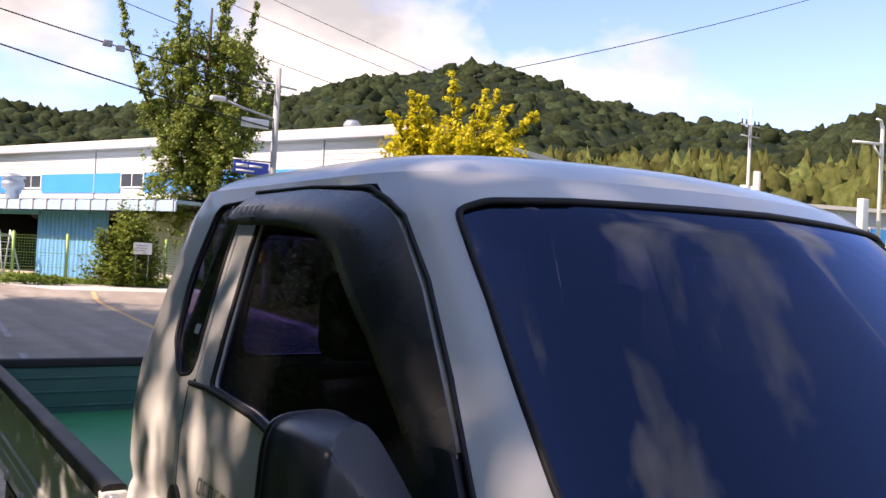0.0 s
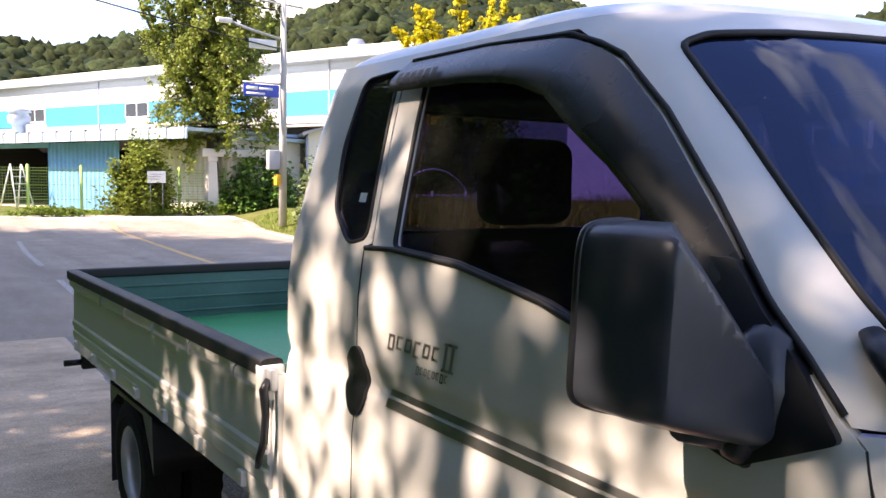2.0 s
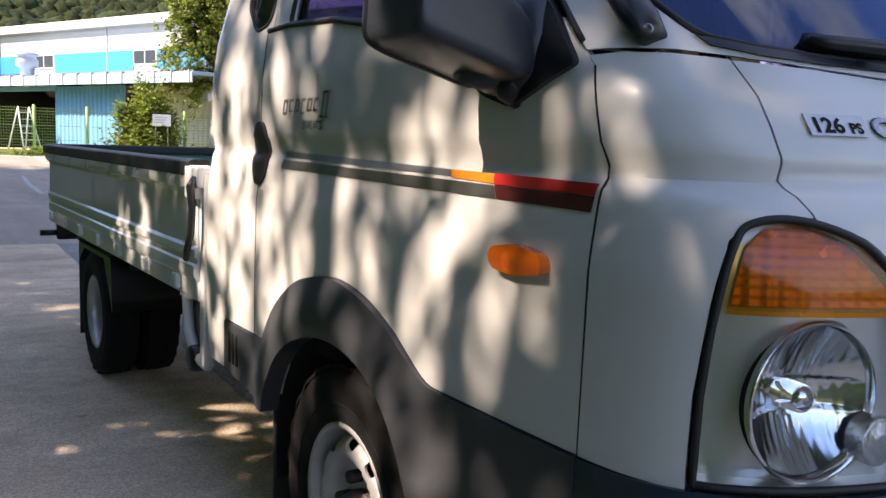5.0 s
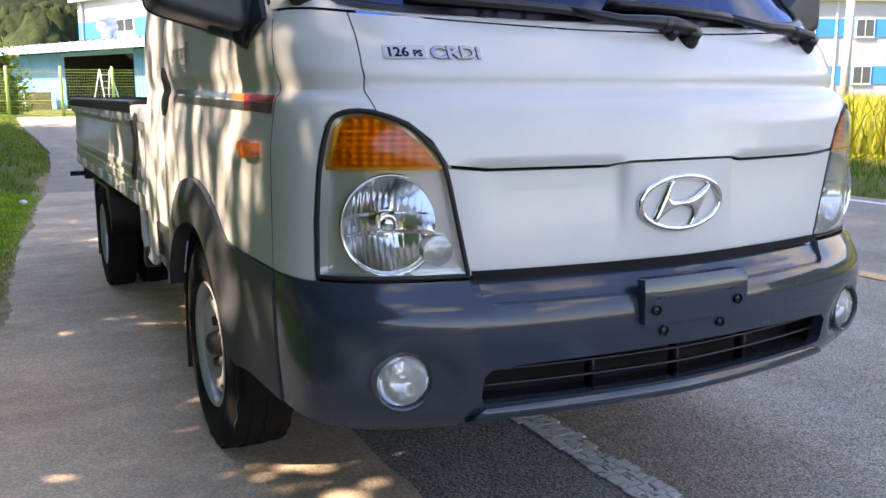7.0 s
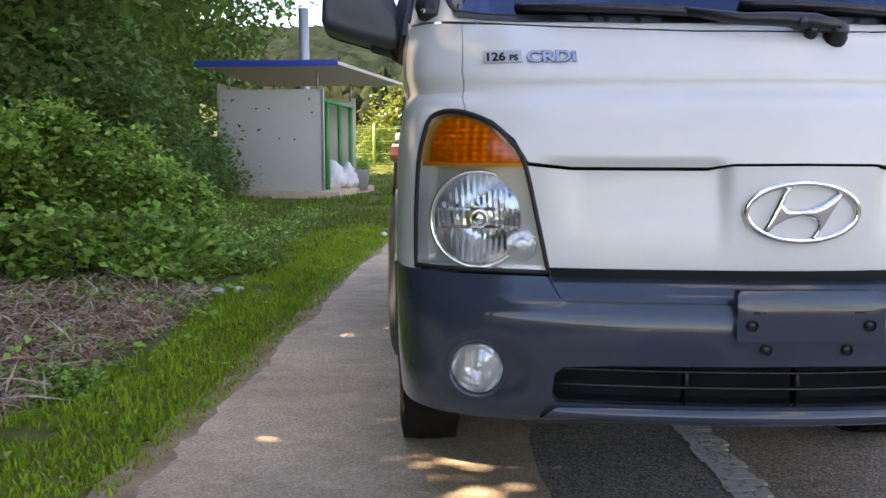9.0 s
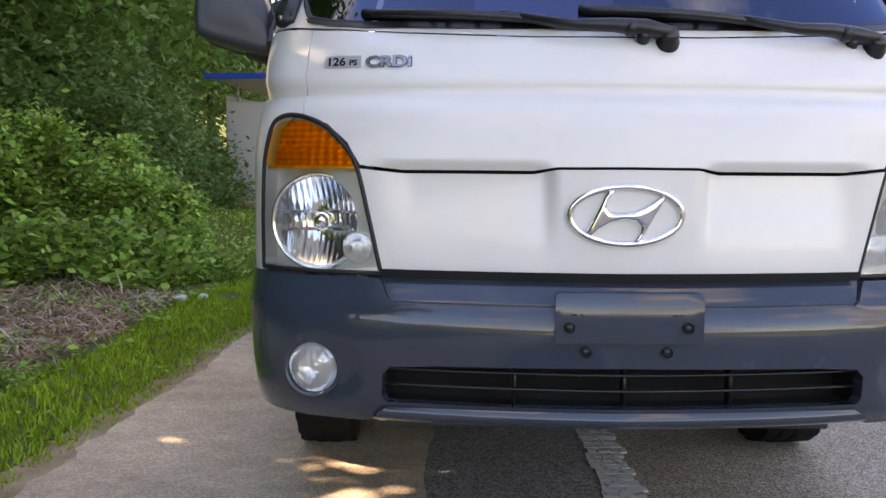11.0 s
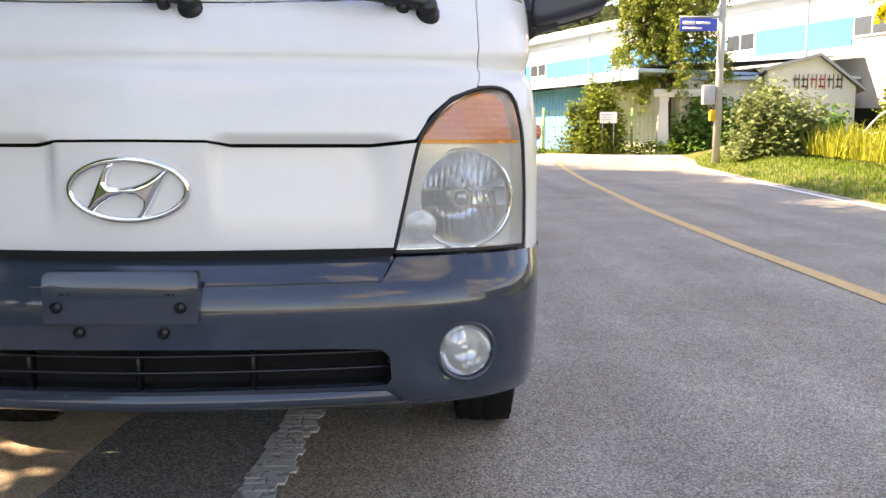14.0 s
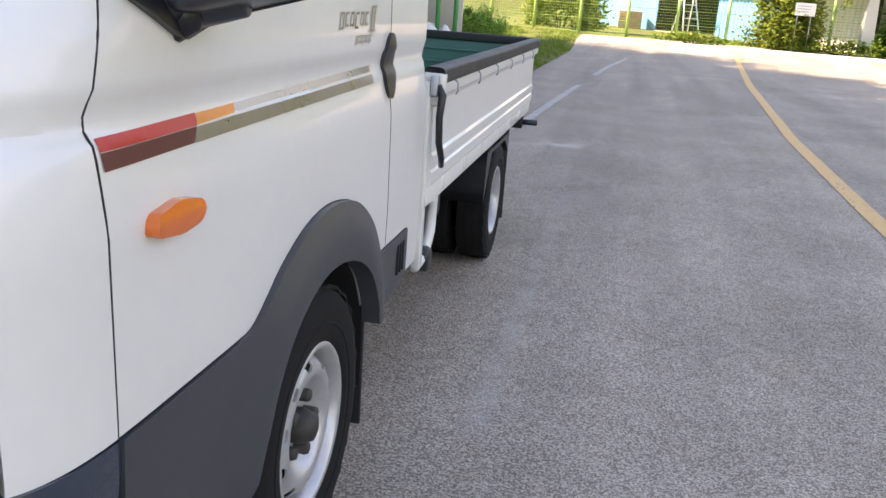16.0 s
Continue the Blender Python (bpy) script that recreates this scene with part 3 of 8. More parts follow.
def spaced(a, b, fine0, fine1, small, grow=1.22):
    out, v, st = [fine0], fine0, small
    while v > a:
        st *= grow
        v -= st
        out.append(v)
    out = out[::-1]
    v = fine0
    while v < fine1:
        v += small
        out.append(v)
    st = small
    while v < b:
        st *= grow
        v += st
        out.append(v)
    return out


def grid_mesh(xs, ys, fz):
    bm = bmesh.new()
    V = [[bm.verts.new((x, y, fz(x, y))) for x in xs] for y in ys]
    for a, b in zip(V, V[1:]):
        for i in range(len(xs) - 1):
            bm.faces.new((a[i], a[i + 1], b[i + 1], b[i]))
    return bm


tagged(part("ground", grid_mesh(spaced(-1500, 1500, -7, 12, 0.16), spaced(-1500, 1500, -5, 36, 0.3), ground_z), M_SOIL), "grassy uneven roadside ground", "ground", kind="structure")


def strip(name, fa, fb, y0, y1, dy, lift, mat_, nx=1, skirt=0.05, gaps=None, wob=0.0):
    bm = bmesh.new()
    n = max(1, int((y1 - y0) / dy))
    rows = []
    for k in range(n + 1):
        y = y0 + (y1 - y0) * k / n
        a, b = fa(y), fb(y)
        if wob:
            a += wob * noise.noise((y * 1.3, 7.7, 0)) + wob * 0.6 * noise.noise((y * 5.1, 2.7, 0))
        rows.append([bm.verts.new((a + (b - a) * i / nx, y, rise(y) + lift)) for i in range(nx + 1)])
    for r, q in zip(rows, rows[1:]):
        for i in range(nx):
            bm.faces.new((r[i], r[i + 1], q[i + 1], q[i]))
    if skirt:
        for i in (0, nx):
            e = [bm.verts.new(r[i].co - Vector((0, 0, skirt))) for r in rows]
            for k in range(n):
                bm.faces.new((rows[k][i], rows[k + 1][i], e[k + 1], e[k]))
    return part(name, bm, mat_, smooth=False)


tagged(strip("road", lambda y: x_dash(y) - 0.03, lambda y: x_white(y) + 0.35, -60, 30.5, 0.4, 0.0, M_ASPHALT, 2), "grey worn asphalt country road", "road", kind="structure")
tagged(strip("far_shoulder", x_left, lambda y: x_dash(y) - 0.03, 9.2, 30.5, 0.3, 0.002, M_ASPHALT, 2, wob=0.035), "grey asphalt shoulder beside the road", "pavement", kind="structure")
x_joint = lambda y: x_dash(y) - 0.56 + 0.03 * noise.noise((y * 1.7, 3.1, 0)) + 0.012 * noise.noise((y * 7.0, 8.1, 0))
tagged(strip("dark_asphalt", x_joint, lambda y: x_dash(y) - 0.03, -60, 9.2, 0.1, 0.003, M_DARKASPHALT, 2), "dark coarse asphalt beside the white line", "pavement", kind="structure")
tagged(strip("verge_dirt", lambda y: x_left(y) - 0.14, lambda y: x_left(y) + 0.09, -3, 12, 0.05, 0.0015, M_DIRT, 2, skirt=0, wob=0.05), "brown dirt along the grass edge", "dirt", kind="structure")
tagged(strip("concrete_shoulder", lambda y: x_left(y) + 0.03 * noise.noise((y * 13.0, 6.1, 0)) + 0.014 * noise.noise((y * 37.0, 9.1, 0)), lambda y: x_joint(y) + 0.004, -60, 9.2, 0.04, 0.004, M_CONC, 2, skirt=0.012, wob=0.05), "stained old concrete shoulder beside the road", "pavement", kind="structure")
tagged(strip("drive", lambda y: 3.9 - 0.9 * (y - 30.5), lambda y: 16.0, 30.5, 33.2, 0.4, 0.002, M_DRIVE, 2), "pale concrete drive at the junction", "pavement", kind="structure")
tagged(strip("road_end", lambda y: -0.4, lambda y: 3.88 - 0.9 * (y - 30.5), 30.5, 33.0, 0.4, 0.001, M_ASPHALT, 2), "grey asphalt at the end of the road", "road", kind="structure")
tagged(strip("centre_line", lambda y: x_yellow(y) - 0.07, lambda y: x_yellow(y) + 0.07, -60, 30.2, 0.3, 0.005, M_LINEYELLOW, 1, 0), "solid yellow centre line", "road marking", kind="structure")
tagged(strip("edge_line", lambda y: x_white(y) - 0.06, lambda y: x_white(y) + 0.06, -60, 29.2, 0.3, 0.005, M_EDGEWHITE, 1, 0), "white edge line", "road marking", kind="structure")


def cracked_line(y0, y1):
    """Thick old paint, broken by cracks into uneven slabs."""
    bm = bmesh.new()
    rg = random.Random(61)
    y = y0
    while y < y1:
        dy = rg.uniform(0.022, 0.062)
        cuts = [-0.04 + rg.uniform(-0.008, 0.006)] + sorted(-0.04 + 0.135 * min(0.9, max(0.1, c + rg.uniform(-0.1, 0.1))) for c in ((0.35, 0.7) if rg.random() < 0.6 else (0.5,))) + [0.095 + rg.uniform(-0.022, 0.004)]
        for a, b in zip(cuts, cuts[1:]):
            g = rg.uniform(0.0015, 0.005)
            if rg.random() < 0.05 or b - a < 0.02:
                continue
            q = lambda u, v: (u + rg.uniform(-0.003, 0.003) + x_dash(v), v + rg.uniform(-0.004, 0.004))
            c = [q(a + g, y + g), q((a + b) / 2, y + g), q(b - g, y + g), q(b - g, y + dy - g), q((a + b) / 2, y + dy - g), q(a + g, y + dy - g)]
            top = [bm.verts.new((u, v, rise(v) + 0.0072)) for u, v in c]
            low = [bm.verts.new((u, v, rise(v) + 0.001)) for u, v in c]
            bm.faces.new(top)
            for i in range(6):
                bm.faces.new((top[i], low[i], low[(i + 1) % 6], top[(i + 1) % 6]))
        y += dy
    return part("shoulder_line", bm, M_LINECRACK, smooth=False)


tagged(cracked_line(-2.5, 3.0), "worn cracked white shoulder line", "road marking", group="shoulder lines", kind="structure")
for y0, y1 in ((-14, -9), (9, 14.5), (17, 24)):
    tagged(strip("shoulder_line", lambda y: x_dash(y) - 0.03, lambda y: x_dash(y) + 0.075, y0, y1, 0.25, 0.009, M_LINEWHITE, 1, 0), "worn cracked white shoulder line", "road marking", group="shoulder lines", kind="structure")

# ---- hills ----
def ridge(name, table, r0, r1, zb, mat_, label, rough=3.0, na=260, nr=26):
    bm = bmesh.new()
    rows = []
    az = np.linspace(table[0][0], table[-1][0], na)
    el = np.interp(az, [t[0] for t in table], [t[1] for t in table])
    for k in range(nr + 1):
        t = k / nr
        r = r0 + (r1 - r0) * t
        row = []
        for a, e in zip(az, el):
            top = r1 * math.tan(radians(e))
            z = zb + (top - zb) * (t ** 0.8)
            x, y = r * math.sin(radians(a)), r * math.cos(radians(a))
            z += rough * (0.8 * noise.noise((x * 0.02, y * 0.02, 1)) + 0.3 * noise.noise((x * 0.1, y * 0.1, 4)) + 1.3 * abs(noise.noise((x * 0.16, y * 0.16, 9)))) * min(1, t * 3)
            row.append(bm.verts.new((x, y, z)))
        rows.append(row)
    for a, b in zip(rows, rows[1:]):
        for i in range(na - 1):
            bm.faces.new((a[i], a[i + 1], b[i + 1], b[i]))
    back = [bm.verts.new((v.co.x * 1.05, v.co.y * 1.05, zb - 5)) for v in rows[-1]]
    for i in range(na - 1):
        bm.faces.new((rows[-1][i], rows[-1][i + 1], back[i + 1], back[i]))
    return tagged(part(name, bm, mat_, smooth=True), label, "hill", kind="structure")


hill = ridge("hill", [(-60, 9), (-30, 8), (-10, 7.5), (6.5, 8.0), (9.6, 7.7), (15, 8.8), (23.6, 10), (27, 11.6), (30, 12), (36.5, 12.9), (40.3, 12.1), (43.2, 10.8), (47.5, 9.9), (51, 9.5), (55.6, 8.9), (60, 10.3), (70, 11), (90, 9), (120, 8)],
      200, 520, 0, M_HILL, "dark wooded hill behind the factory", 4.0, 520, 90)

# ---- plants ----
def leaf_mesh(name, pts, size, mat_, up=0.3, seed=1, aspect=0.62, spread=None):
    """Many small bent leaves at the points given; up: how far they turn their face to the sky."""
    rg = np.random.default_rng(seed)
    P = np.asarray(pts, float)
    n = len(P)
    nr = rg.normal(size=(n, 3))
    nr[:, 2] = np.abs(nr[:, 2]) + up
    nr /= np.linalg.norm(nr, axis=1, keepdims=True)
    t = rg.normal(size=(n, 3))
    t -= nr * (t * nr).sum(1, keepdims=True)
    t /= np.linalg.norm(t, axis=1, keepdims=True)
    b = np.cross(nr, t)
    s = size * rg.uniform(0.6, 1.35, (n, 1))
    V = np.stack([P - t * s, P + b * s * aspect + nr * s * 0.18, P + t * s, P - b * s * aspect + nr * s * 0.18], 1).reshape(-1, 3)
    me = bpy.data.meshes.new(name)
    me.vertices.add(4 * n)
    me.vertices.foreach_set("co", V.ravel())
    me.loops.add(4 * n)
    me.loops.foreach_set("vertex_index", np.arange(4 * n))
    me.polygons.add(n)
    me.polygons.foreach_set("loop_start", np.arange(0, 4 * n, 4))
    me.update(calc_edges=True)
    me.materials.append(mat_)
    return me


def blades(name, pts, h, w, mat_, seed=2, lean=0.35):
    """Grass: bent pointed blades."""
    rg = np.random.default_rng(seed)
    P = np.asarray(pts, float)
    n = len(P)
    a = rg.uniform(0, 2 * np.pi, n)
    d = np.stack([np.cos(a), np.sin(a), np.zeros(n)], 1)
    q = np.stack([-np.sin(a), np.cos(a), np.zeros(n)], 1)
    hh = (h * rg.uniform(0.5, 1.3, n))[:, None]
    ll = hh * (lean * rg.uniform(0.2, 1.6, n))[:, None]
    up = np.array([0, 0, 1.0])
    ww = (w * rg.uniform(0.7, 1.3, n))[:, None]
    V = np.stack([P - q * ww, P + q * ww, P + up * hh * 0.6 + d * ll * 0.4 + q * ww * 0.7, P + up * hh * 0.6 + d * ll * 0.4 - q * ww * 0.7, P + up * hh + d * ll], 1).reshape(-1, 3)
    base = np.arange(n) * 5
    quads = np.stack([base, base + 1, base + 2, base + 3], 1)
    tris = np.stack([base + 3, base + 2, base + 4], 1)
    me = bpy.data.meshes.new(name)
    me.from_pydata(V.tolist(), [], quads.tolist() + tris.tolist())
    me.materials.append(mat_)
    return me


def limb_tree(name, height, trunk_r, crown, mat_leaf, leaf, n_leaf, seed, label, at, spread=2.4, first=0.3, droop=0.1, rise_=0.8, category="tree", n_limb=26, fuzz=0.34, group="", trunk_mat=None):
    """A tapered trunk with limbs and leaves gathered along them. crown(h 0..1) gives the reach at that share of the height."""
    rg = random.Random(seed)
    root = thing(name, label, category, at, 0, group)
    bm = bmesh.new()
    lean = [(0.03 * height * math.sin(i * 1.1 + seed) * i / 8, 0.03 * height * math.cos(i * 0.8 + seed) * i / 8, height * 0.97 * i / 8) for i in range(9)]
    tube(bm, lean, [trunk_r * (1.15 - i / 8) + 0.012 for i in range(9)], 9)
    pts = []
    for k in range(n_limb):
        t = first + (0.97 - first) * (k + rg.random() * 0.6) / n_limb
        i = min(7, int(t * 8))
        base = Vector(lean[i]).lerp(Vector(lean[i + 1]), t * 8 - i)
        a = k * 2.4 + rg.uniform(-0.4, 0.4)
        r = spread * crown((t - first) / (1 - first)) * rg.uniform(0.75, 1.15)
        ln = []
        for j in range(6):
            q = j / 5
            ln.append(base + Vector((math.cos(a) * r * q, math.sin(a) * r * q, r * (rise_ * q - droop * q * q) + 0.15 * rg.uniform(-1, 1) * q)))
        tube(bm, ln, [max(0.008, trunk_r * 0.38 * (1 - t * 0.6) * (1 - 0.85 * j / 5)) for j in range(6)], 5)
        for j in range(3):      # twigs
            q0 = ln[2 + j]
            ta = a + rg.uniform(-1.2, 1.2)
            e = q0 + Vector((math.cos(ta), math.sin(ta), rg.uniform(-0.1, 0.6))) * r * 0.35
            tube(bm, [q0, q0.lerp(e, 0.5) + Vector((0, 0, 0.03)), e], [0.014, 0.01, 0.006], 4)
            ln2 = [q0.lerp(e, w) for w in (0.3, 0.6, 0.9, 1.0)]
            pts += [p for p in ln2]
        pts += ln[1:] + [ln[-1]] * 2
    part("trunk", bm, trunk_mat or M_BARK, root, "rough brown bark")
    R = np.random.default_rng(seed)
    C = np.array([tuple(p) for p in pts])
    idx = R.integers(0, len(C), n_leaf)
    L = C[idx] + R.normal(size=(n_leaf, 3)) * fuzz * spread * np.array([0.5, 0.5, 0.42])
    L = L[L[:, 2] > 0.06 * height]
    crown_ob = new("crown", leaf_mesh("crown", L, leaf, mat_leaf, 0.3, seed))
    crown_ob.parent = root
    return root


def shrub(name, label, at, rx, ry, rz, n, leaf, mat_, seed, category="shrub", group="", hollow=0.55, sticks=14, clump=1.0):
    """A bush: stems from the ground, leaves gathered in uneven clumps under a lumpy outline."""
    R = np.random.default_rng(seed)
    root = thing(name, label, category, at, 0, group)
    nc = 46
    d = R.normal(size=(nc, 3))
    d[:, 2] = np.abs(d[:, 2])
    d /= np.linalg.norm(d, axis=1, keepdims=True)
    cen = d * R.uniform(hollow, 1.0, (nc, 1)) * np.array([rx, ry, rz])
    idx = R.integers(0, nc, n)
    L = cen[idx] + R.normal(size=(n, 3)) * np.array([rx, ry, rz]) * R.uniform(0.07, 0.2, (nc, 1))[idx] * clump
    L[:, 2] = np.abs(L[:, 2]) + 0.03
    ob = new("foliage", leaf_mesh("foliage", L, leaf, mat_, 0.85, seed))
    ob.parent = root
    bm = bmesh.new()
    for k in range(sticks):
        c = Vector(cen[k])
        tube(bm, [(c.x * 0.15, c.y * 0.15, -0.05), c * 0.5 + Vector((0, 0, 0.1 * rz)), c * 1.02], [0.018, 0.012, 0.005], 5)
    part("stems", bm, M_BARK, root)
    return root


# woods on the bank: three kinds, repeated
oval = lambda h: math.sqrt(max(0.02, 1 - (2 * h - 0.9) ** 2))
bank_trees = [
    limb_tree("bank_tree", 9.5, 0.14, oval, M_LEAFDARK, 0.1, 16000, 11, "tall dark green broadleaf tree in the roadside woods", (-7.2, -6.5, ground_z(-7.2, -6.5)), 2.6, 0.28, group="roadside woods", rise_=0.5),
    limb_tree("bank_tree", 11.5, 0.17, oval, M_LEAF, 0.115, 10000, 12, "tall green broadleaf tree in the roadside woods", (-8.6, 9.8, ground_z(-8.6, 9.8)), 3.0, 0.25, group="roadside woods", rise_=0.4),
    limb_tree("bank_tree", 8.0, 0.11, oval, M_LEAFDARK, 0.095, 8000, 13, "slim dark green tree in the roadside woods", (-5.8, 9.6, ground_z(-5.8, 9.6)), 2.3, 0.2, group="roadside woods", rise_=0.5),
    limb_tree("bank_tree", 15.2, 0.2, lambda h: math.sqrt(max(0.05, 1 - (2 * h - 0.8) ** 2)), M_LEAF, 0.12, 9000, 14, "high-crowned green tree with a bare trunk", (-8.4, -2.2, ground_z(-8.4, -2.2)), 3.0, 0.56, group="roadside woods", rise_=0.3),
    limb_tree("bank_tree", 7.9, 0.1, oval, M_LEAF, 0.042, 1500, 15, "thin airy green tree, unseen, placed to dapple the sun", (-6.0, 1.5, ground_z(-6.0, 1.5)), 1.7, 0.4, group="roadside woods", rise_=1.2, fuzz=0.17, n_limb=15),
    limb_tree("bank_tree", 9.4, 0.12, oval, M_LEAF, 0.09, 6000, 16, "slim tree with a bare trunk and dense crown", (-8.0, 6.4, ground_z(-8.0, 6.4)), 2.2, 0.64, group="roadside woods", rise_=0.25),
]
rg = random.Random(5)
# Those with y under 5 stand unseen, placed to shade and dapple the truck.
SPOTS = [(-6.1, -2.9, 5), (-6.4, -1.1, 5), (-6.2, 0.1, 5), (-6.3, 3.8, 5), (-10.5, 5.0, 3), (-10.8, 7.0, 3), (-6.9, 3.0, 4), (-7.4, -1.65, 0), (-8.6, -2.5, 0), (-9.5, -12, 1), (-8.6, -9.5, 0), (-8.0, -4.4, 1), (-8.6, 7.6, 3), (-6.6, 12.5, 0), (-8.2, 15.0, 0),
         (-11.5, 9.0, 1), (-12, 13, 1), (-10.5, 19, 0), (-7.6, 19.5, 1), (-6.9, 23.5, 2), (-9.0, 26.6, 1), (-13.0, 26.0, 1), (-8.6, 21.6, 1), (-11, 25, 1), (-14.5, 19, 1), (-7.6, 11.0, 2), (-15, 10, 1), (-7.0, 16.8, 2), (-9.8, 12.2, 0)]
for x, y, k in SPOTS:
    copy_thing(bank_trees[k], pose(x, y, ground_z(x, y) - 0.05, 0, 0, rg.uniform(0, 360)) @ Matrix.Scale(rg.uniform(0.92, 1.12), 4))

# Three more tall crowns, added only to shade the road.
for x, y, a, s_ in ((-10.4, 14.2, 20, 1.0), (-10.7, 16.5, 130, 1.0), (-10.2, 22.6, 250, 0.95)):
    copy_thing(bank_trees[3], pose(x, y, ground_z(x, y) - 0.05, 0, 0, a) @ Matrix.Scale(s_, 4))

# shrubs along the verge
shrubs = [
    shrub("verge_shrub", "dense tangled green shrub beside the concrete shoulder", (-3.25, 6.4, ground_z(-3.25, 6.4)), 0.85, 0.9, 0.98, 22000, 0.031, M_BUSH, 21, group="verge shrubs", clump=0.72),
    shrub("verge_shrub", "dark leafy climber-covered shrub at the wood's edge", (-4.6, 5.7, ground_z(-4.6, 5.7)), 1.15, 1.0, 1.05, 20000, 0.036, M_BUSH, 22, group="verge shrubs", clump=0.72),
    shrub("nettle_clump", "low broad-leaved green weeds before the shrubs", (-3.0, 4.35, ground_z(-3.0, 4.35)), 0.85, 0.5, 0.5, 3000, 0.042, M_BUSH, 23, "weeds", "verge weeds"),
    # Unseen hedge, with its copies below: placed to keep sun off ground and front.
    shrub("verge_shrub", "tall dense shrub, unseen, added to block the sun", (-5.6, 0.6, ground_z(-5.6, 0.6)), 1.3, 1.5, 3.7, 12000, 0.085, M_LEAFDARK, 24, group="verge shrubs"),
    shrub("verge_shrub", "shrub under the trees, shade put into its colour", (-5.0, 15.8, ground_z(-5.0, 15.8)), 1.15, 1.0, 1.2, 15000, 0.038, M_SHADELEAF, 25, group="verge shrubs"),
]
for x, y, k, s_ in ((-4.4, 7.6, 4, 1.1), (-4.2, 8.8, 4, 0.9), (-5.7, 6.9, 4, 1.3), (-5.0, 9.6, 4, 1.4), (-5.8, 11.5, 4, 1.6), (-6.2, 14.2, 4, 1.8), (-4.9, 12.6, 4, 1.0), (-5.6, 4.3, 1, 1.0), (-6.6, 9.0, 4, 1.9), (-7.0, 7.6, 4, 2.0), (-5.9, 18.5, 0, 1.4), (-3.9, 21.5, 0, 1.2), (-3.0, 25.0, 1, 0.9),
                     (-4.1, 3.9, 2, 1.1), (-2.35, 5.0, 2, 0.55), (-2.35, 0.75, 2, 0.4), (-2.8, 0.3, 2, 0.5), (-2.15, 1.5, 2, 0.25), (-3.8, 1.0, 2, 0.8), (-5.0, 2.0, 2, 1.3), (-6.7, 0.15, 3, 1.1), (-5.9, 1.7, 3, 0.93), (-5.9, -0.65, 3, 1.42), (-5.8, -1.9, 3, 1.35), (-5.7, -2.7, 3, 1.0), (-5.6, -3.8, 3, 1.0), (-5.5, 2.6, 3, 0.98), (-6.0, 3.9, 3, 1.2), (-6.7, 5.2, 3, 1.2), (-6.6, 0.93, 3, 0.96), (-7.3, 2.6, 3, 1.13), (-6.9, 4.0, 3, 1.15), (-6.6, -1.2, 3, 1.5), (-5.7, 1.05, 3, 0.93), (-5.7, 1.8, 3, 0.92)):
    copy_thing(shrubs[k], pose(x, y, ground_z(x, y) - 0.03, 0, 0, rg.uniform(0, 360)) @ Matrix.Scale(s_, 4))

# grass, weeds, dry stalks
R = np.random.default_rng(31)


def scatter(n, x0, x1, y0, y1, keep):
    P = np.stack([R.uniform(x0, x1, n), R.uniform(y0, y1, n)], 1)
    return [(x, y, ground_z(x, y) - 0.005) for x, y in P if keep(x, y)]


def patchy(x, y, s=1.1, lim=-0.1, k=0.0):
    return noise.noise((x * s, y * s, 5 + k)) > lim


g1 = scatter(190000, -3.2, 0.2, -1.0, 9.0, lambda x, y: x < x_left(y) - 0.02 + 0.07 * noise.noise((y * 2.2, 1, 1)) + 0.16 * noise.noise((x * 25, y * 25, 1)) + 0.05 * noise.noise((x * 80, y * 80, 1)) and x > x_left(y) - 0.62 - 0.12 * math.sin(y * 2.1) - 0.3 * ss(4, 8, y) and patchy(x, y, 2.5, -0.5) and patchy(x, y, 9.0, -0.42, 3))
tagged(new("verge_grass", blades("verge_grass", g1, 0.036, 0.0044, M_GRASS, 32, 0.6)), "short bright green grass along the concrete edge", "grass", kind="stuff")
g2 = scatter(70000, -5, 0.6, 4.4, 33.0, lambda x, y: x < x_left(y) - (0.05 if y > 9 else 0.5) and patchy(x, y, 0.8, -0.25) and patchy(x, y, 3.0, -0.2, 2))
tagged(new("bank_grass", blades("bank_grass", g2, 0.07, 0.0075, M_FIELDGRASS, 33, 0.6)), "green grass round the shelter", "grass", kind="stuff")
g3 = scatter(24000, -6, -1.9, -1.5, 12.0, lambda x, y: x < x_left(y) - 0.42 and patchy(x, y, 1.6, -0.02, 4))
tagged(new("ground_weeds", leaf_mesh("ground_weeds", np.array(g3) + np.array([0, 0, 0.04]) + R.normal(size=(len(g3), 3)) * [0.02, 0.02, 0.03], 0.024, M_BUSH, 1.0, 34)), "low leafy weeds on the bank", "weeds", kind="stuff")
brown = scatter(26000, -6.0, -2.05, 0.3, 4.2, lambda x, y: patchy(x, y, 0.7, -0.22, 9) and x < x_left(y) - 0.6)
st = np.array(brown)
bm_pts = st + R.normal(size=st.shape) * [0, 0, 0.015] + [0, 0, 0.025]
tagged(new("dry_stalks", leaf_mesh("dry_stalks", bm_pts, 0.075, M_STRAW, 0.9, 35, aspect=0.06)), "brown dry stalks and cut brush on the bank", "brush", kind="stuff")
clover = scatter(9000, -3.0, 0.2, -1.0, 9.0, lambda x, y: x_left(y) - 0.75 < x < x_left(y) - 0.03 and patchy(x, y, 4.0, 0.12, 7))
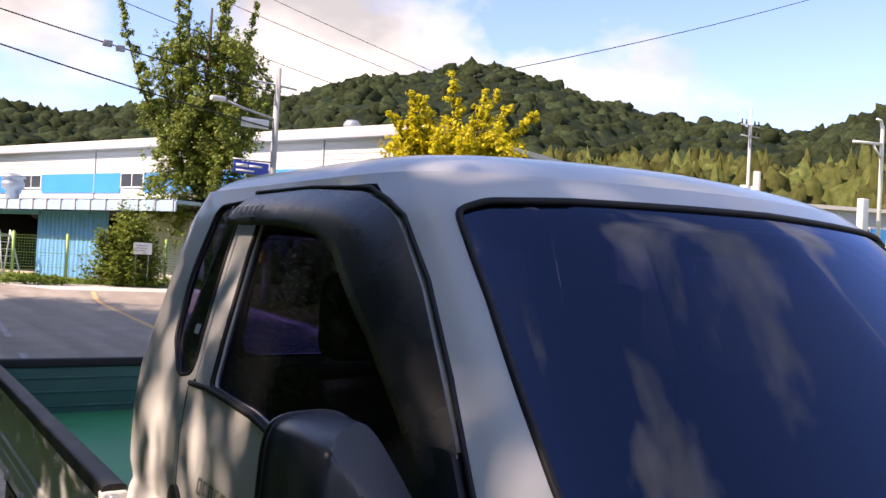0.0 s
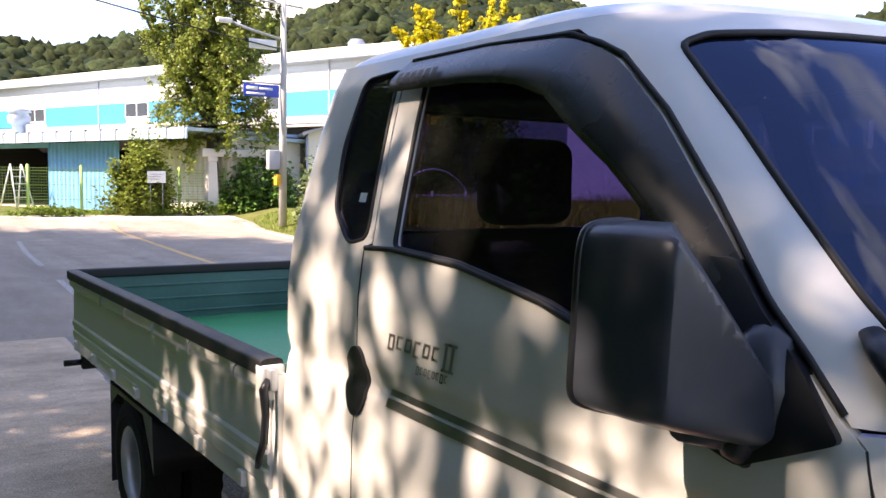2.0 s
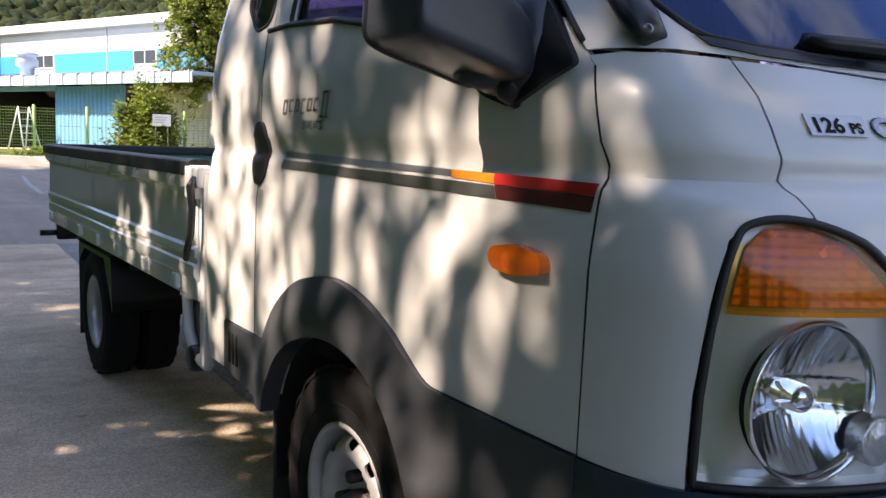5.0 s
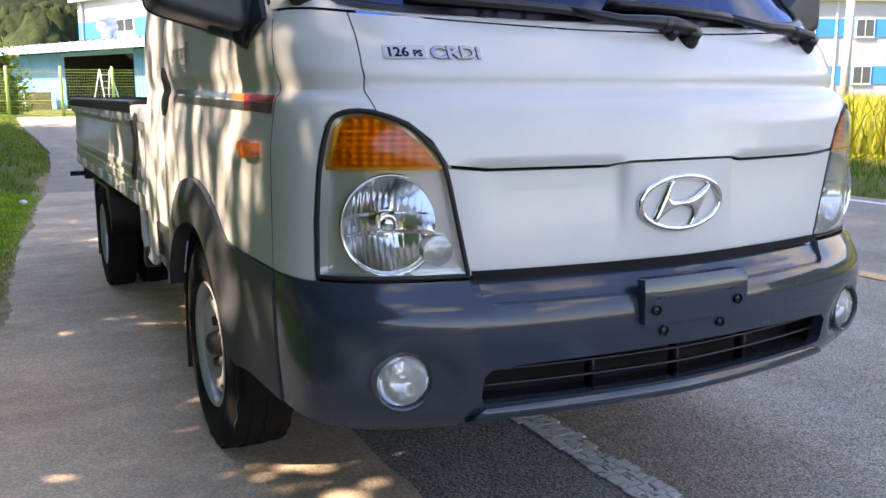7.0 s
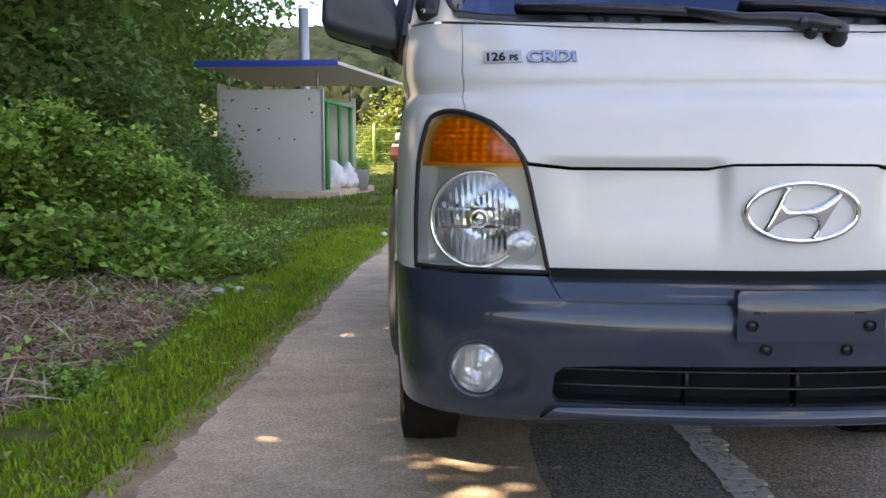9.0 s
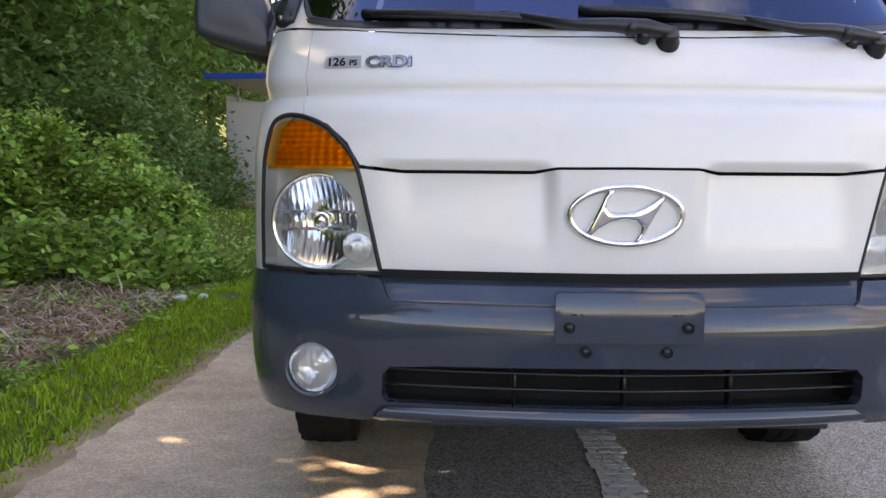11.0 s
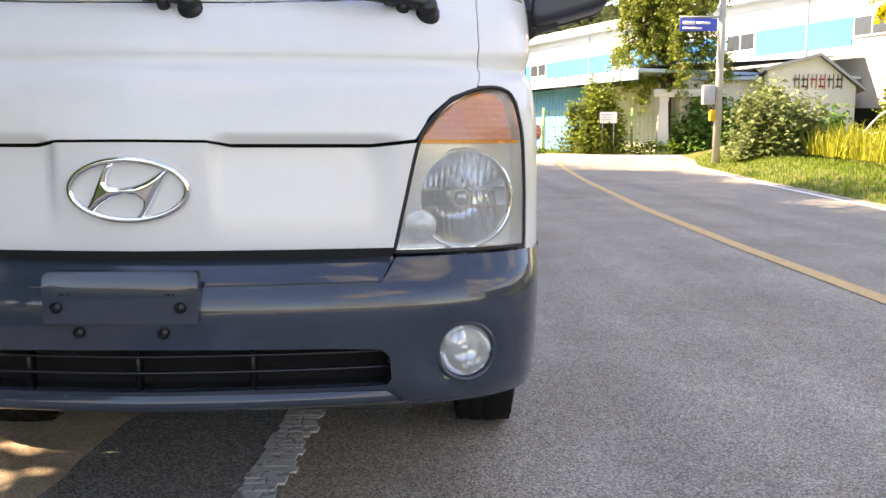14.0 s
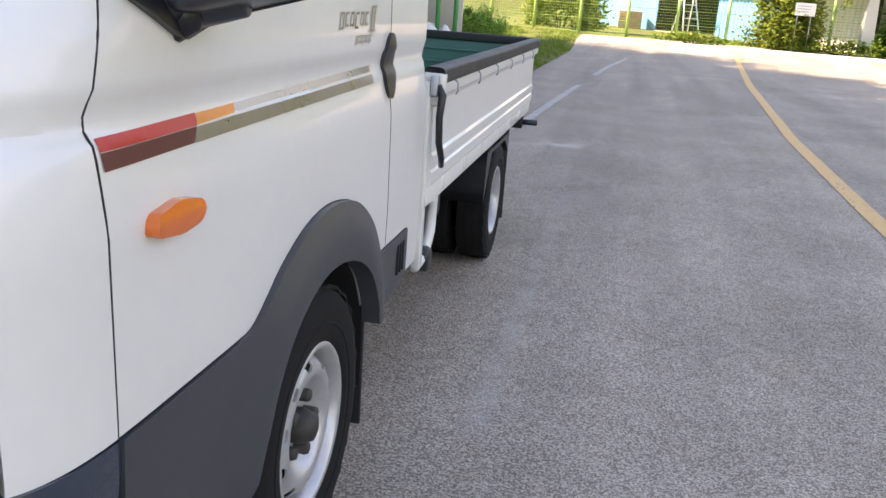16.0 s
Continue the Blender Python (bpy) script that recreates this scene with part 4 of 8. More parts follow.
tagged(new("clover", leaf_mesh("clover", np.array(clover) + np.array([0, 0, 0.032]) + R.normal(size=(len(clover), 3)) * [0.01, 0.01, 0.008], 0.012, M_BUSH, 1.2, 54, aspect=0.8)), "small clover leaves among the grass", "weeds", kind="stuff")
pale = scatter(2600, -6.0, -2.05, 0.3, 4.4, lambda x, y: patchy(x, y, 0.7, -0.22, 9) and x < x_left(y) - 0.55)
tagged(new("pale_stalks", leaf_mesh("pale_stalks", np.array(pale) + np.array([0, 0, 0.045]) + R.normal(size=(len(pale), 3)) * [0, 0, 0.02], 0.13, M_PALESTRAW, 1.4, 55, aspect=0.03)), "long pale dry stalks on the cut brush", "brush", kind="stuff")
for k in range(30):
    x, y = rg.uniform(-3.9, -2.75), rg.uniform(1.2, 4.2)
    a, ln = rg.uniform(0, 6.28), rg.uniform(0.2, 0.6)
    p0 = Vector((x, y, ground_z(x, y) + 0.02))
    x2, y2 = x + math.cos(a) * ln, y + math.sin(a) * ln
    p1 = Vector((x2, y2, ground_z(x2, y2) + 0.05))
    tagged(part("dead_branch", tube(bmesh.new(), [p0, p0.lerp(p1, 0.5) + Vector((0.02, 0.03, 0.03)), p1], [0.009, 0.007, 0.004], 6), M_STRAW), "dry brown fallen branch on the bank", "branch", group="fallen branches")
soil = scatter(22000, -2.1, 0.2, -1.0, 14.0, lambda x, y: abs(x - x_left(y) + 0.03) < 0.16 * (0.4 + 0.6 * abs(noise.noise((x * 3, y * 3, 8)) * 2)))
tagged(new("soil_crumbs", leaf_mesh("soil_crumbs", np.array(soil) + [0, 0, 0.018], 0.009, M_STRAW, 0.8, 36, aspect=0.5)), "soil crumbs and dead leaves on the concrete edge", "debris", kind="stuff")
for k, (x, y, s_) in enumerate(((-2.05, 3.75, 0.05), (-1.95, 3.9, 0.035), (-2.3, 3.35, 0.03), (-1.15, 8.2, 0.05))):
    bm = bmesh.new()
    bmesh.ops.create_icosphere(bm, subdivisions=2, radius=s_)
    for v in bm.verts:
        v.co *= 1 + 0.35 * noise.noise(v.co * 30 + Vector((k, 0, 0)))
        v.co.z *= 0.6
        v.co += Vector((x, y, ground_z(x, y) + s_ * 0.45))
    tagged(part("litter", bm, M_LITTER), "crumpled white litter on the grass", "litter", group="litter")
lf = (-1.05, 3.17)
tagged(part("dead_leaf", sheet([(-0.03, 0), (0, 0.015), (0.035, 0), (0, -0.016)], lambda u, v, d: Vector((lf[0] + u, lf[1] + v, 0.012 + 8 * u * u)), (), 0.02), M_STRAW), "curled brown dead leaf on the concrete", "leaf")

# right verge: grass, rice, shrub
g4 = scatter(36000, 6.4, 13, -4, 30, lambda x, y: x > x_white(y) + 0.32 and x < x_white(y) + 3.2)
tagged(new("field_verge_grass", blades("field_verge_grass", g4, 0.1, 0.009, M_FIELDGRASS, 37)), "sunlit green grass between road and field", "grass", kind="stuff")
g5 = scatter(60000, 8.5, 34, -6, 29, lambda x, y: x > x_white(y) + 2.6 + 0.3 * noise.noise((y, 2, 2)))
tagged(new("rice_field", blades("rice_field", [(x, y, z + 0.15) for x, y, z in g5], 0.75, 0.018, M_RICE, 38, 0.5)), "ripening yellow-green rice field", "crop", kind="stuff")
shrub("field_shrub", "pale green drooping shrub on the field verge", (10.3, 24.0, ground_z(10.3, 24.0)), 1.25, 1.2, 1.95, 9000, 0.09, M_LEAFPALE, 41)
shrub("field_shrub", "dark green low shrub on the field verge", (11.8, 24.4, ground_z(11.8, 24.4)), 1.2, 1.0, 1.3, 5000, 0.09, M_LEAF, 42)
shrub("fence_shrub", "yellow-green leafy shrub growing through the fence", (6.6, 32.9, rise(33)), 1.3, 0.8, 2.5, 10000, 0.07, M_GINKGO, 43)
shrub("fence_shrub", "dark green shrub behind the fence", (11.2, 32.6, rise(33)), 1.6, 1.0, 2.2, 5000, 0.1, M_LEAFDARK, 44)
shrub("fence_shrub", "golden-green leafy shrub behind the fence", (-1.6, 37.5, rise(33)), 1.6, 1.2, 2.9, 5000, 0.12, M_GINKGO, 45)
shrub("fence_shrub", "low green weeds along the fence", (3.6, 32.3, rise(33)), 1.7, 0.4, 0.4, 1000, 0.06, M_FIELDGRASS, 46)
shrub("fence_shrub", "low green weeds along the fence", (8.4, 32.2, rise(33)), 1.7, 0.4, 0.45, 1000, 0.06, M_FIELDGRASS, 47)


def spired_tree(name, label, at, spires, low, mat_, leaf, seed, droop=1.0, reach=1.0):
    """A ginkgo: steep long branches, each wrapped in short leafy shoots up to a thin tip, and hanging boughs below. spires: (x, y, z) of each tip."""
    rg_ = random.Random(seed)
    R_ = np.random.default_rng(seed)
    root = thing(name, label, "tree", at)
    bm = bmesh.new()
    top = max(q[2] for q in spires)
    tube(bm, [(0, 0, -0.1), (0.05, 0, top * 0.3), (-0.03, 0.04, top * 0.6), (0, 0, top * 0.85)], [0.26, 0.2, 0.12, 0.04], 9)
    pts = []
    for k, (x, y, z) in enumerate(spires):
        z0 = low + (z - low) * rg_.uniform(0.1, 0.35)
        p0, p3 = Vector((0, 0, z0)), Vector((x, y, z))
        p1 = p0 + Vector((x * 0.65, y * 0.65, (z - z0) * 0.22))
        line = [p0 * (1 - t) ** 2 + p1 * 2 * t * (1 - t) + p3 * t * t for t in np.linspace(0, 1, 12)]
        tube(bm, line, [0.09 * (1 - t) + 0.012 for t in np.linspace(0, 1, 12)], 5)
        n_sh = int((p3 - p0).length / 0.13)
        for j in range(n_sh):
            t = (j + rg_.random()) / n_sh
            c = p0 * (1 - t) ** 2 + p1 * 2 * t * (1 - t) + p3 * t * t
            rad = 0.74 * (1 - t) ** 0.85 + 0.12
            a_ = rg_.uniform(0, 6.28)
            tip = c + Vector((math.cos(a_) * rad, math.sin(a_) * rad, rad * rg_.uniform(-0.15, 1.0))) * rg_.uniform(0.35, 1.2) * reach
            pts += [c.lerp(tip, q) for q in np.linspace(0.15, 1, 7)]
            if j % 3 == 0:
                tube(bm, [c, tip], [0.012, 0.005], 4)
    for k in range(int(34 * droop)):   # hanging boughs round the foot of the crown
        a_ = rg_.uniform(0, 6.28)
        r_ = rg_.uniform(0.8, 2.3) * reach
        p0 = Vector((0, 0, rg_.uniform(low, top * 0.75)))
        p1 = p0 + Vector((math.cos(a_) * r_, math.sin(a_) * r_, rg_.uniform(0.2, 0.9)))
        p2 = p1 + Vector((math.cos(a_) * 0.3, math.sin(a_) * 0.3, -rg_.uniform(0.5, 1.6)))
        line = [p0 * (1 - t) ** 2 + p1 * 2 * t * (1 - t) + p2 * t * t for t in np.linspace(0, 1, 9)]
        tube(bm, line, [0.035 * (1 - t) + 0.006 for t in np.linspace(0, 1, 9)], 4)
        for c in line[3:]:
            pts += [c + Vector((rg_.gauss(0, 0.16), rg_.gauss(0, 0.16), rg_.gauss(0, 0.2))) for _ in range(7)]
    part("trunk", bm, M_BARK, root, "rough brown bark")
    C = np.array([tuple(p) for p in pts])
    L = np.repeat(C, 9, 0) + R_.normal(size=(len(C) * 9, 3)) * 0.06
    ob = new("crown", leaf_mesh("crown", L, leaf, mat_, 0.3, seed))
    ob.parent = root
    return root


spired_tree("ginkgo_tree", "tall green ginkgo tree with steep spired branches by the fence", (9.5, 33.6, rise(33)),
            [(-3.45, 0.3, 10.8), (-1.6, -0.8, 11.2), (-0.8, 0.7, 12.8), (0.35, -0.4, 12.9), (1.0, 0.6, 12.8), (2.05, 0.6, 11.7), (-2.3, 0.9, 8.6), (2.3, -0.6, 8.4), (0.9, 1.2, 10.4), (-1.2, -1.3, 9.4), (3.1, 0.2, 8.5), (0.1, -1.0, 11.0), (-1.8, 0.4, 9.0), (1.2, -1.2, 9.2)], 2.7, M_GINKGO, 0.058, 51, 3.2, 1.0)
spired_tree("golden_tree", "bright golden-yellow ginkgo tree before the factory", (19.9, 31.2, 0.3),
            [(-0.5, 0.0, 9.6), (-1.9, 0.6, 8.5), (1.6, -0.5, 9.2), (-2.8, -0.4, 8.3), (2.9, 0.3, 8.8), (-3.3, 0.5, 7.6), (3.8, -0.5, 8.4), (0.6, -1.0, 8.9), (-1.2, 1.1, 8.6), (2.2, 0.9, 8.0), (-2.2, 0.9, 7.4), (3.4, 0.8, 7.4)], 4.6, M_GOLD, 0.078, 52, 2.0, 1.25)
limb_tree("roadside_tree", 6.0, 0.12, oval, M_GINKGO, 0.12, 6000, 53, "yellow-green tree beyond the gable building", (21.0, 32.5, 0.3), 2.0, 0.15, 0.1, 0.9)

# ---- factory yard ----
def yard(u, v, z=0.0):
    """u metres along the front (away), v metres behind it, z up."""
    return Vector((8.6 - 0.385 * u + 0.923 * v, 33.4 + 0.923 * u + 0.385 * v, 0.28 + z))


def yard_box(bm, u0, u1, v0, v1, z0, z1, bevel=0.0):
    b = bmesh.new()
    box(b, u0, u1, v0, v1, z0, z1, bevel)
    for v in b.verts:
        v.co = yard(v.co.x, v.co.y, v.co.z)
    bmesh.ops.recalc_face_normals(b, faces=b.faces)
    join(bm, b)
    return bm


def ybox(*a, **k):
    return yard_box(bmesh.new(), *a, **k)


factory = thing("factory", "long white factory hall with a blue window band", "building")
V0 = 10.3
part("wall", ybox(-4, 33.5, V0, V0 + 14, 0, 7.4), M_WALLWHITE, factory, smooth=False)
part("roof", ybox(-4.4, 33.9, V0 - 0.35, V0 + 14.3, 7.45, 7.75, 0.03), M_WALLWHITE, factory, "white metal roof edge", smooth=False)
part("eaves_gutter", ybox(-4.4, 33.9, V0 - 0.5, V0 - 0.36, 7.2, 7.5, 0.03), M_WALLGREY, factory, smooth=False)
WINS = [(-2.6, -0.6), (5.3, 7.4), (15.75, 17.9), (26.1, 28.4)]
prev = -4.0
for u0, u1 in WINS + [(33.5, 33.5)]:
    if u0 - prev > 0.2:
        part("blue_band", ybox(prev + 0.02, u0 - 0.05, V0 - 0.06, V0 - 0.005, 4.62, 5.8), M_BLUE, factory, "blue sheet band", smooth=False)
    prev = u1 + 0.05
for u0, u1 in WINS:
    wn = part("window", ybox(u0, u1, V0 - 0.09, V0 - 0.005, 4.9, 5.82, 0.02), M_SIGNWHITE, factory, smooth=False)
    um = (u0 + u1) / 2
    for a, b in ((u0 + 0.08, um - 0.04), (um + 0.04, u1 - 0.08)):
        part("pane", ybox(a, b, V0 - 0.1, V0 - 0.088, 4.98, 5.74), M_GLASSDARK, wn, smooth=False)
for k in range(26):
    z = 0.35 + k * 0.28
    if not 4.4 < z < 5.85:
        part("cladding_rib", ybox(-4, 33.5, V0 - 0.025, V0 - 0.004, z, z + 0.03), M_WALLWHITE, factory, smooth=False)
for u in (2.0, 11.5, 20.5):
    part("panel_joint", ybox(u, u + 0.06, V0 - 0.07, V0 - 0.004, 0.2, 7.2), M_WALLGREY, factory, smooth=False)
part("downpipe", ybox(32.6, 32.8, V0 - 0.22, V0 - 0.05, 0, 7.2, 0.04), M_STEEL, factory, smooth=False)
for u in (14.5, 2.0):
    p = yard(u, V0 + 2, 7.7)
    vent = part("roof_vent", lathe(bmesh.new(), [(0.25, 0), (0.25, 0.3), (0.42, 0.4), (0.45, 0.6), (0.3, 0.8), (0, 0.85)], 14, Matrix.Translation(p)), M_STEEL, factory)

shed = thing("shed", "faded blue corrugated shed with an open dark bay", "shed")
part("roof", ybox(-1.2, 27.6, -1.1, 10.2, 3.12, 3.24), M_ROOFBLUE, shed, "pale blue sheet roof", smooth=False)
part("fascia", ybox(-1.2, 27.6, -1.16, -1.09, 2.82, 3.2, 0.01), M_ROOFBLUE, shed, smooth=False)
part("roof_slope", sheet([(-1.2, 0), (27.6, 0), (27.6, 1), (-1.2, 1)], lambda u, t, d: yard(u, -1.1 + 11.3 * t, 3.26 + 0.9 * t), (), 2.0), M_ROOFBLUE, shed)
for k in range(29):
    u = -1.1 + k
    part("roof_seam", ybox(u, u + 0.07, -1.2, -1.05, 2.85, 3.28, 0.01), M_WALLGREY, shed, smooth=False)


def corrugated(u0, u1, z0, z1, v=0.0, pitch=0.3, mat_=None, name="sheet_wall"):
    bm = bmesh.new()
    n = int((u1 - u0) / pitch * 4)
    lo, hi = [], []
    for i in range(n + 1):
        u = u0 + (u1 - u0) * i / n
        dv = 0.05 if i % 4 in (0, 1) else 0.0
        lo.append(bm.verts.new(yard(u, v + dv, z0)))
        hi.append(bm.verts.new(yard(u, v + dv, z1)))
    for i in range(n):
        bm.faces.new((lo[i], lo[i + 1], hi[i + 1], hi[i]))
    return part(name, bm, mat_ or M_SHEDBLUE, shed, smooth=False)


corrugated(16.0, 27.3, 0, 2.85)
corrugated(4.4, 9.4, 0, 2.85)
corrugated(-0.9, 4.3, 0, 2.85, 1.2, mat_=M_BEIGE)
part("bay_floor", ybox(9.4, 16.0, 0.0, 9.0, -0.05, 0.02), M_CONC, shed)
# Bay walls near-black: the bay's shade is put into their colour.
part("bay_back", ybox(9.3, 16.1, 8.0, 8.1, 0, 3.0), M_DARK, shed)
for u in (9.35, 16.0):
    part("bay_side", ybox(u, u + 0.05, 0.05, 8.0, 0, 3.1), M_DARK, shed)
part("bay_beam", ybox(9.3, 16.1, -0.02, 0.06, 2.66, 2.86), M_SHEDBLUE, shed, smooth=False)
part("end_wall", ybox(27.3, 27.42, 0.0, 10, 0, 3.1), M_SHEDBLUE, shed, smooth=False)
part("end_wall", ybox(-1.0, -0.9, 1.2, 10, 0, 3.1), M_BEIGE, shed, smooth=False)
p = yard(15.4, 2.2, 3.4)
cowl = tagged(part("roof_ventilator", lathe(bmesh.new(), [(0.32, 0), (0.32, 0.55), (0.52, 0.65), (0.55, 0.95), (0.42, 1.15), (0.6, 1.2), (0.55, 1.3), (0, 1.42)], 16, Matrix.Translation(p)), M_STEEL), "galvanised round ventilator on the shed roof", "ventilator")
part("base", fresh_box(p.x - 0.4, p.x + 0.4, p.y - 0.4, p.y + 0.4, p.z - 0.5, p.z + 0.02), M_STEEL, cowl)

gable = thing("gable_building", "beige gabled workshop with shop lettering", "building")
GX0, GX1, GY = 13.15, 16.6, 32.6
bm = bmesh.new()
fr = [bm.verts.new(v) for v in ((GX0, GY, 0), (GX1, GY, 0), (GX1, GY, 2.9), (15.1, GY, 4.06), (GX0, GY, 3.55))]
bk = [bm.verts.new(v.co + Vector((3.2, 9, 0))) for v in fr]
bm.faces.new(fr)
for i in range(5):
    bm.faces.new((fr[i], bk[i], bk[(i + 1) % 5], fr[(i + 1) % 5]))
part("wall", bm, M_BEIGE, gable, smooth=False)
apex = Vector((15.1, GY - 0.25, 4.16))
for e in (Vector((GX0 - 0.35, GY - 0.25, 3.55)), Vector((GX1 + 0.25, GY - 0.25, 2.84))):
    bm = bmesh.new()
    q = [apex, e, e + Vector((3.2, 9.4, 0)), apex + Vector((3.2, 9.4, 0))]
    a = [bm.verts.new(v) for v in q]
    b = [bm.verts.new(v - Vector((0, 0, 0.12))) for v in q]
    bm.faces.new(a)
    bm.faces.new(b[::-1])
    for i in range(4):
        bm.faces.new((a[i], b[i], b[(i + 1) % 4], a[(i + 1) % 4]))
    part("roof", bm, M_WALLGREY, gable, "grey sheet roof", smooth=False)
part("gutter", tube(bmesh.new(), [(GX0 - 0.3, GY - 0.2, 3.46), (GX0 + 2.9, GY + 9, 3.46)], 0.09, 8), M_STEEL, gable)
part("downpipe", tube(bmesh.new(), [(GX0 - 0.1, GY - 0.1, 3.4), (GX0 - 0.1, GY - 0.1, 0.2)], 0.06, 8), M_STEEL, gable)
part("annex", fresh_box(10.4, GX0, 33.4, 39.0, 0, 3.15), M_BEIGE, gable, "low beige annex wall", smooth=False)
part("annex_roof", fresh_box(10.2, GX0 + 0.1, 33.0, 39.4, 3.15, 3.3, 0.02), M_ROOFBLUE, gable)
# shop lettering as plain strokes of its size and colour
M_BROWN = pbr("brown letters", (0.1, 0.05, 0.03), rough=0.5)
M_REDLET = pbr("red letters", (0.4, 0.05, 0.03), rough=0.5)
for k, (w, c) in enumerate(((0.28, M_BROWN), (0.28, M_BROWN), (0.28, M_REDLET), (0.28, M_REDLET), (0.28, M_BROWN), (0.28, M_BROWN))):
    x = GX0 + 1.0 + k * 0.33
    let = part("sign_letter", fresh_box(x, x + w * 0.72, GY - 0.05, GY - 0.005, 3.12, 3.19, 0.01), c, gable)
    part("stroke", fresh_box(x + w * 0.2, x + w * 0.3, GY - 0.05, GY - 0.006, 2.85, 3.33, 0.01), c, let)
    part("stroke", fresh_box(x + w * 0.78, x + w * 0.88, GY - 0.05, GY - 0.006, 2.78, 3.36, 0.01), c, let)
    if k % 2:
        part("stroke", fresh_box(x, x + w * 0.75, GY - 0.05, GY - 0.007, 2.85, 2.92, 0.01), c, let)

# ---- garden railing beside the workshop ----
railing = thing("garden_railing", "low white metal railing with a tall arch", "railing")
RX, RY = (15.6, 17.2, 18.8, 20.4), 29.6
for x in RX:
    part("post", tube(bmesh.new(), [(x, RY, -0.2), (x, RY, 1.25)], 0.04, 8), M_SIGNWHITE, railing)
for z in (0.35, 1.1):
    part("rail", tube(bmesh.new(), [(RX[0], RY, z), (RX[-1], RY, z)], 0.028, 6), M_SIGNWHITE, railing)
for k in range(31):
    x = RX[0] + 0.08 + k * 0.152
    part("baluster", tube(bmesh.new(), [(x, RY, 0.35), (x, RY, 1.1)], 0.013, 5), M_SIGNWHITE, railing)
part("arch", tube(bmesh.new(), [(17.5 - 2.0 * math.cos(a), RY + 0.4, 2.15 * math.sin(a)) for a in np.linspace(0, math.pi, 19)], 0.03, 8), M_SIGNWHITE, railing)
# Solid near-black box: painted shade for the workshop's open side.
part("lean_to_shade", fresh_box(16.7, 19.5, 33.6, 36.0, 0, 2.1), M_DARK, gable, "near-black box as the workshop's shaded open side", smooth=False)
shrub("conifer_shrub", "yellow-green upright conifer shrub beside the workshop", (17.3, 30.6, 0.1), 0.75, 0.7, 3.3, 5200, 0.07, M_GINKGO, 48)
shrub("conifer_shrub", "yellow-green upright conifer shrub beside the workshop", (18.6, 31.0, 0.1), 0.8, 0.7, 3.9, 5200, 0.07, M_GINKGO, 49)

# ---- fence along the drive ----
fence = thing("mesh_fence", "green welded-mesh fence along the factory yard", "fence")
FX = [-7.6 + 1.75 * k for k in range(11)]
fy = lambda x: 33.3 + 0.25 * max(0.0, 1.0 - x)
for x in FX:
    pst = part("post", tube(bmesh.new(), [(x, fy(x), 0.2), (x, fy(x), 2.05)], 0.055, 8), M_FENCE, fence)
    part("cap", lathe(bmesh.new(), [(0.042, 0), (0.042, 0.03), (0, 0.045)], 8, Matrix.Translation((x, fy(x), 2.04))), M_FENCE, pst)
for a, b in zip(FX, FX[1:]):
    bm = bmesh.new()
    for k in range(17):
        z = 0.35 + k * 0.1
        tube(bm, [(a, fy(a), z), (b, fy(b), z)], 0.005 if k % 5 else 0.011, 4, False)
    for k in range(1, 20):
        t = k / 20
        x, y = a + (b - a) * t, fy(a) + (fy(b) - fy(a)) * t
        tube(bm, [(x, y, 0.33), (x, y, 1.97)], 0.004, 4, False)
    part("mesh_panel", bm, M_FENCE, fence)

board = thing("notice_board", "white notice board on two thin posts before the fence", "sign", (7.0, 32.2, rise(32.2)))
part("panel", fresh_box(-0.33, 0.33, -0.02, 0.0, 1.2, 1.62, 0.006), M_SIGNWHITE, board)
for x in (-0.22, 0.22):
    part("post", tube(bmesh.new(), [(x, 0.02, -0.05), (x, 0.02, 1.6)], 0.02, 8), M_STEEL, board)
for k in range(3):
    part("line", fresh_box(-0.26, 0.2 - 0.05 * k, -0.026, -0.0205, 1.5 - 0.09 * k, 1.525 - 0.09 * k), M_WALLGREY, board)

ladder = thing("step_ladder", "white step ladder leaning by the shed", "ladder", tuple(yard(9.5, -1.3)), 20)
for x in (-0.3, 0.3):
    part("rail", tube(bmesh.new(), [(x * 1.3, -0.5, 0), (x * 0.8, 0.25, 1.9)], 0.03, 6), M_SIGNWHITE, ladder)
    part("rail", tube(bmesh.new(), [(x * 1.3, 0.9, 0), (x * 0.8, 0.25, 1.9)], 0.03, 6), M_SIGNWHITE, ladder)
for k in range(6):
    t = (k + 0.6) / 6.4
    part("rung", tube(bmesh.new(), [(-0.39 + 0.15 * t, -0.5 + 0.75 * t, 1.9 * t), (0.39 - 0.15 * t, -0.5 + 0.75 * t, 1.9 * t)], 0.022, 6), M_SIGNWHITE, ladder)
p = yard(17, -1.0)
tagged(part("wooden_crate", fresh_box(p.x - 0.6, p.x + 0.6, p.y - 0.5, p.y + 0.5, p.z, p.z + 0.9, 0.02), M_STRAW), "brown slatted wooden crate behind the fence", "crate")
mon = thing("stone_post", "white tapered stone post by the gate", "post", (9.2, 32.7, rise(33)))
part("shaft", lathe(bmesh.new(), [(0.32, 0), (0.22, 2.0), (0.26, 2.05), (0.26, 2.2), (0, 2.25)], 4, pose(0, 0, 0, 0, 0, 45)), M_WALLWHITE, mon, smooth=False)
part("lintel", fresh_box(-0.4, 2.4, -0.2, 0.3, 2.2, 2.5, 0.03), M_WALLWHITE, mon)

# ---- poles and wires ----
pole = thing("sign_pole", "grey steel pole with blue street sign and yellow box", "pole", (9.25, 26.0, 0.45))
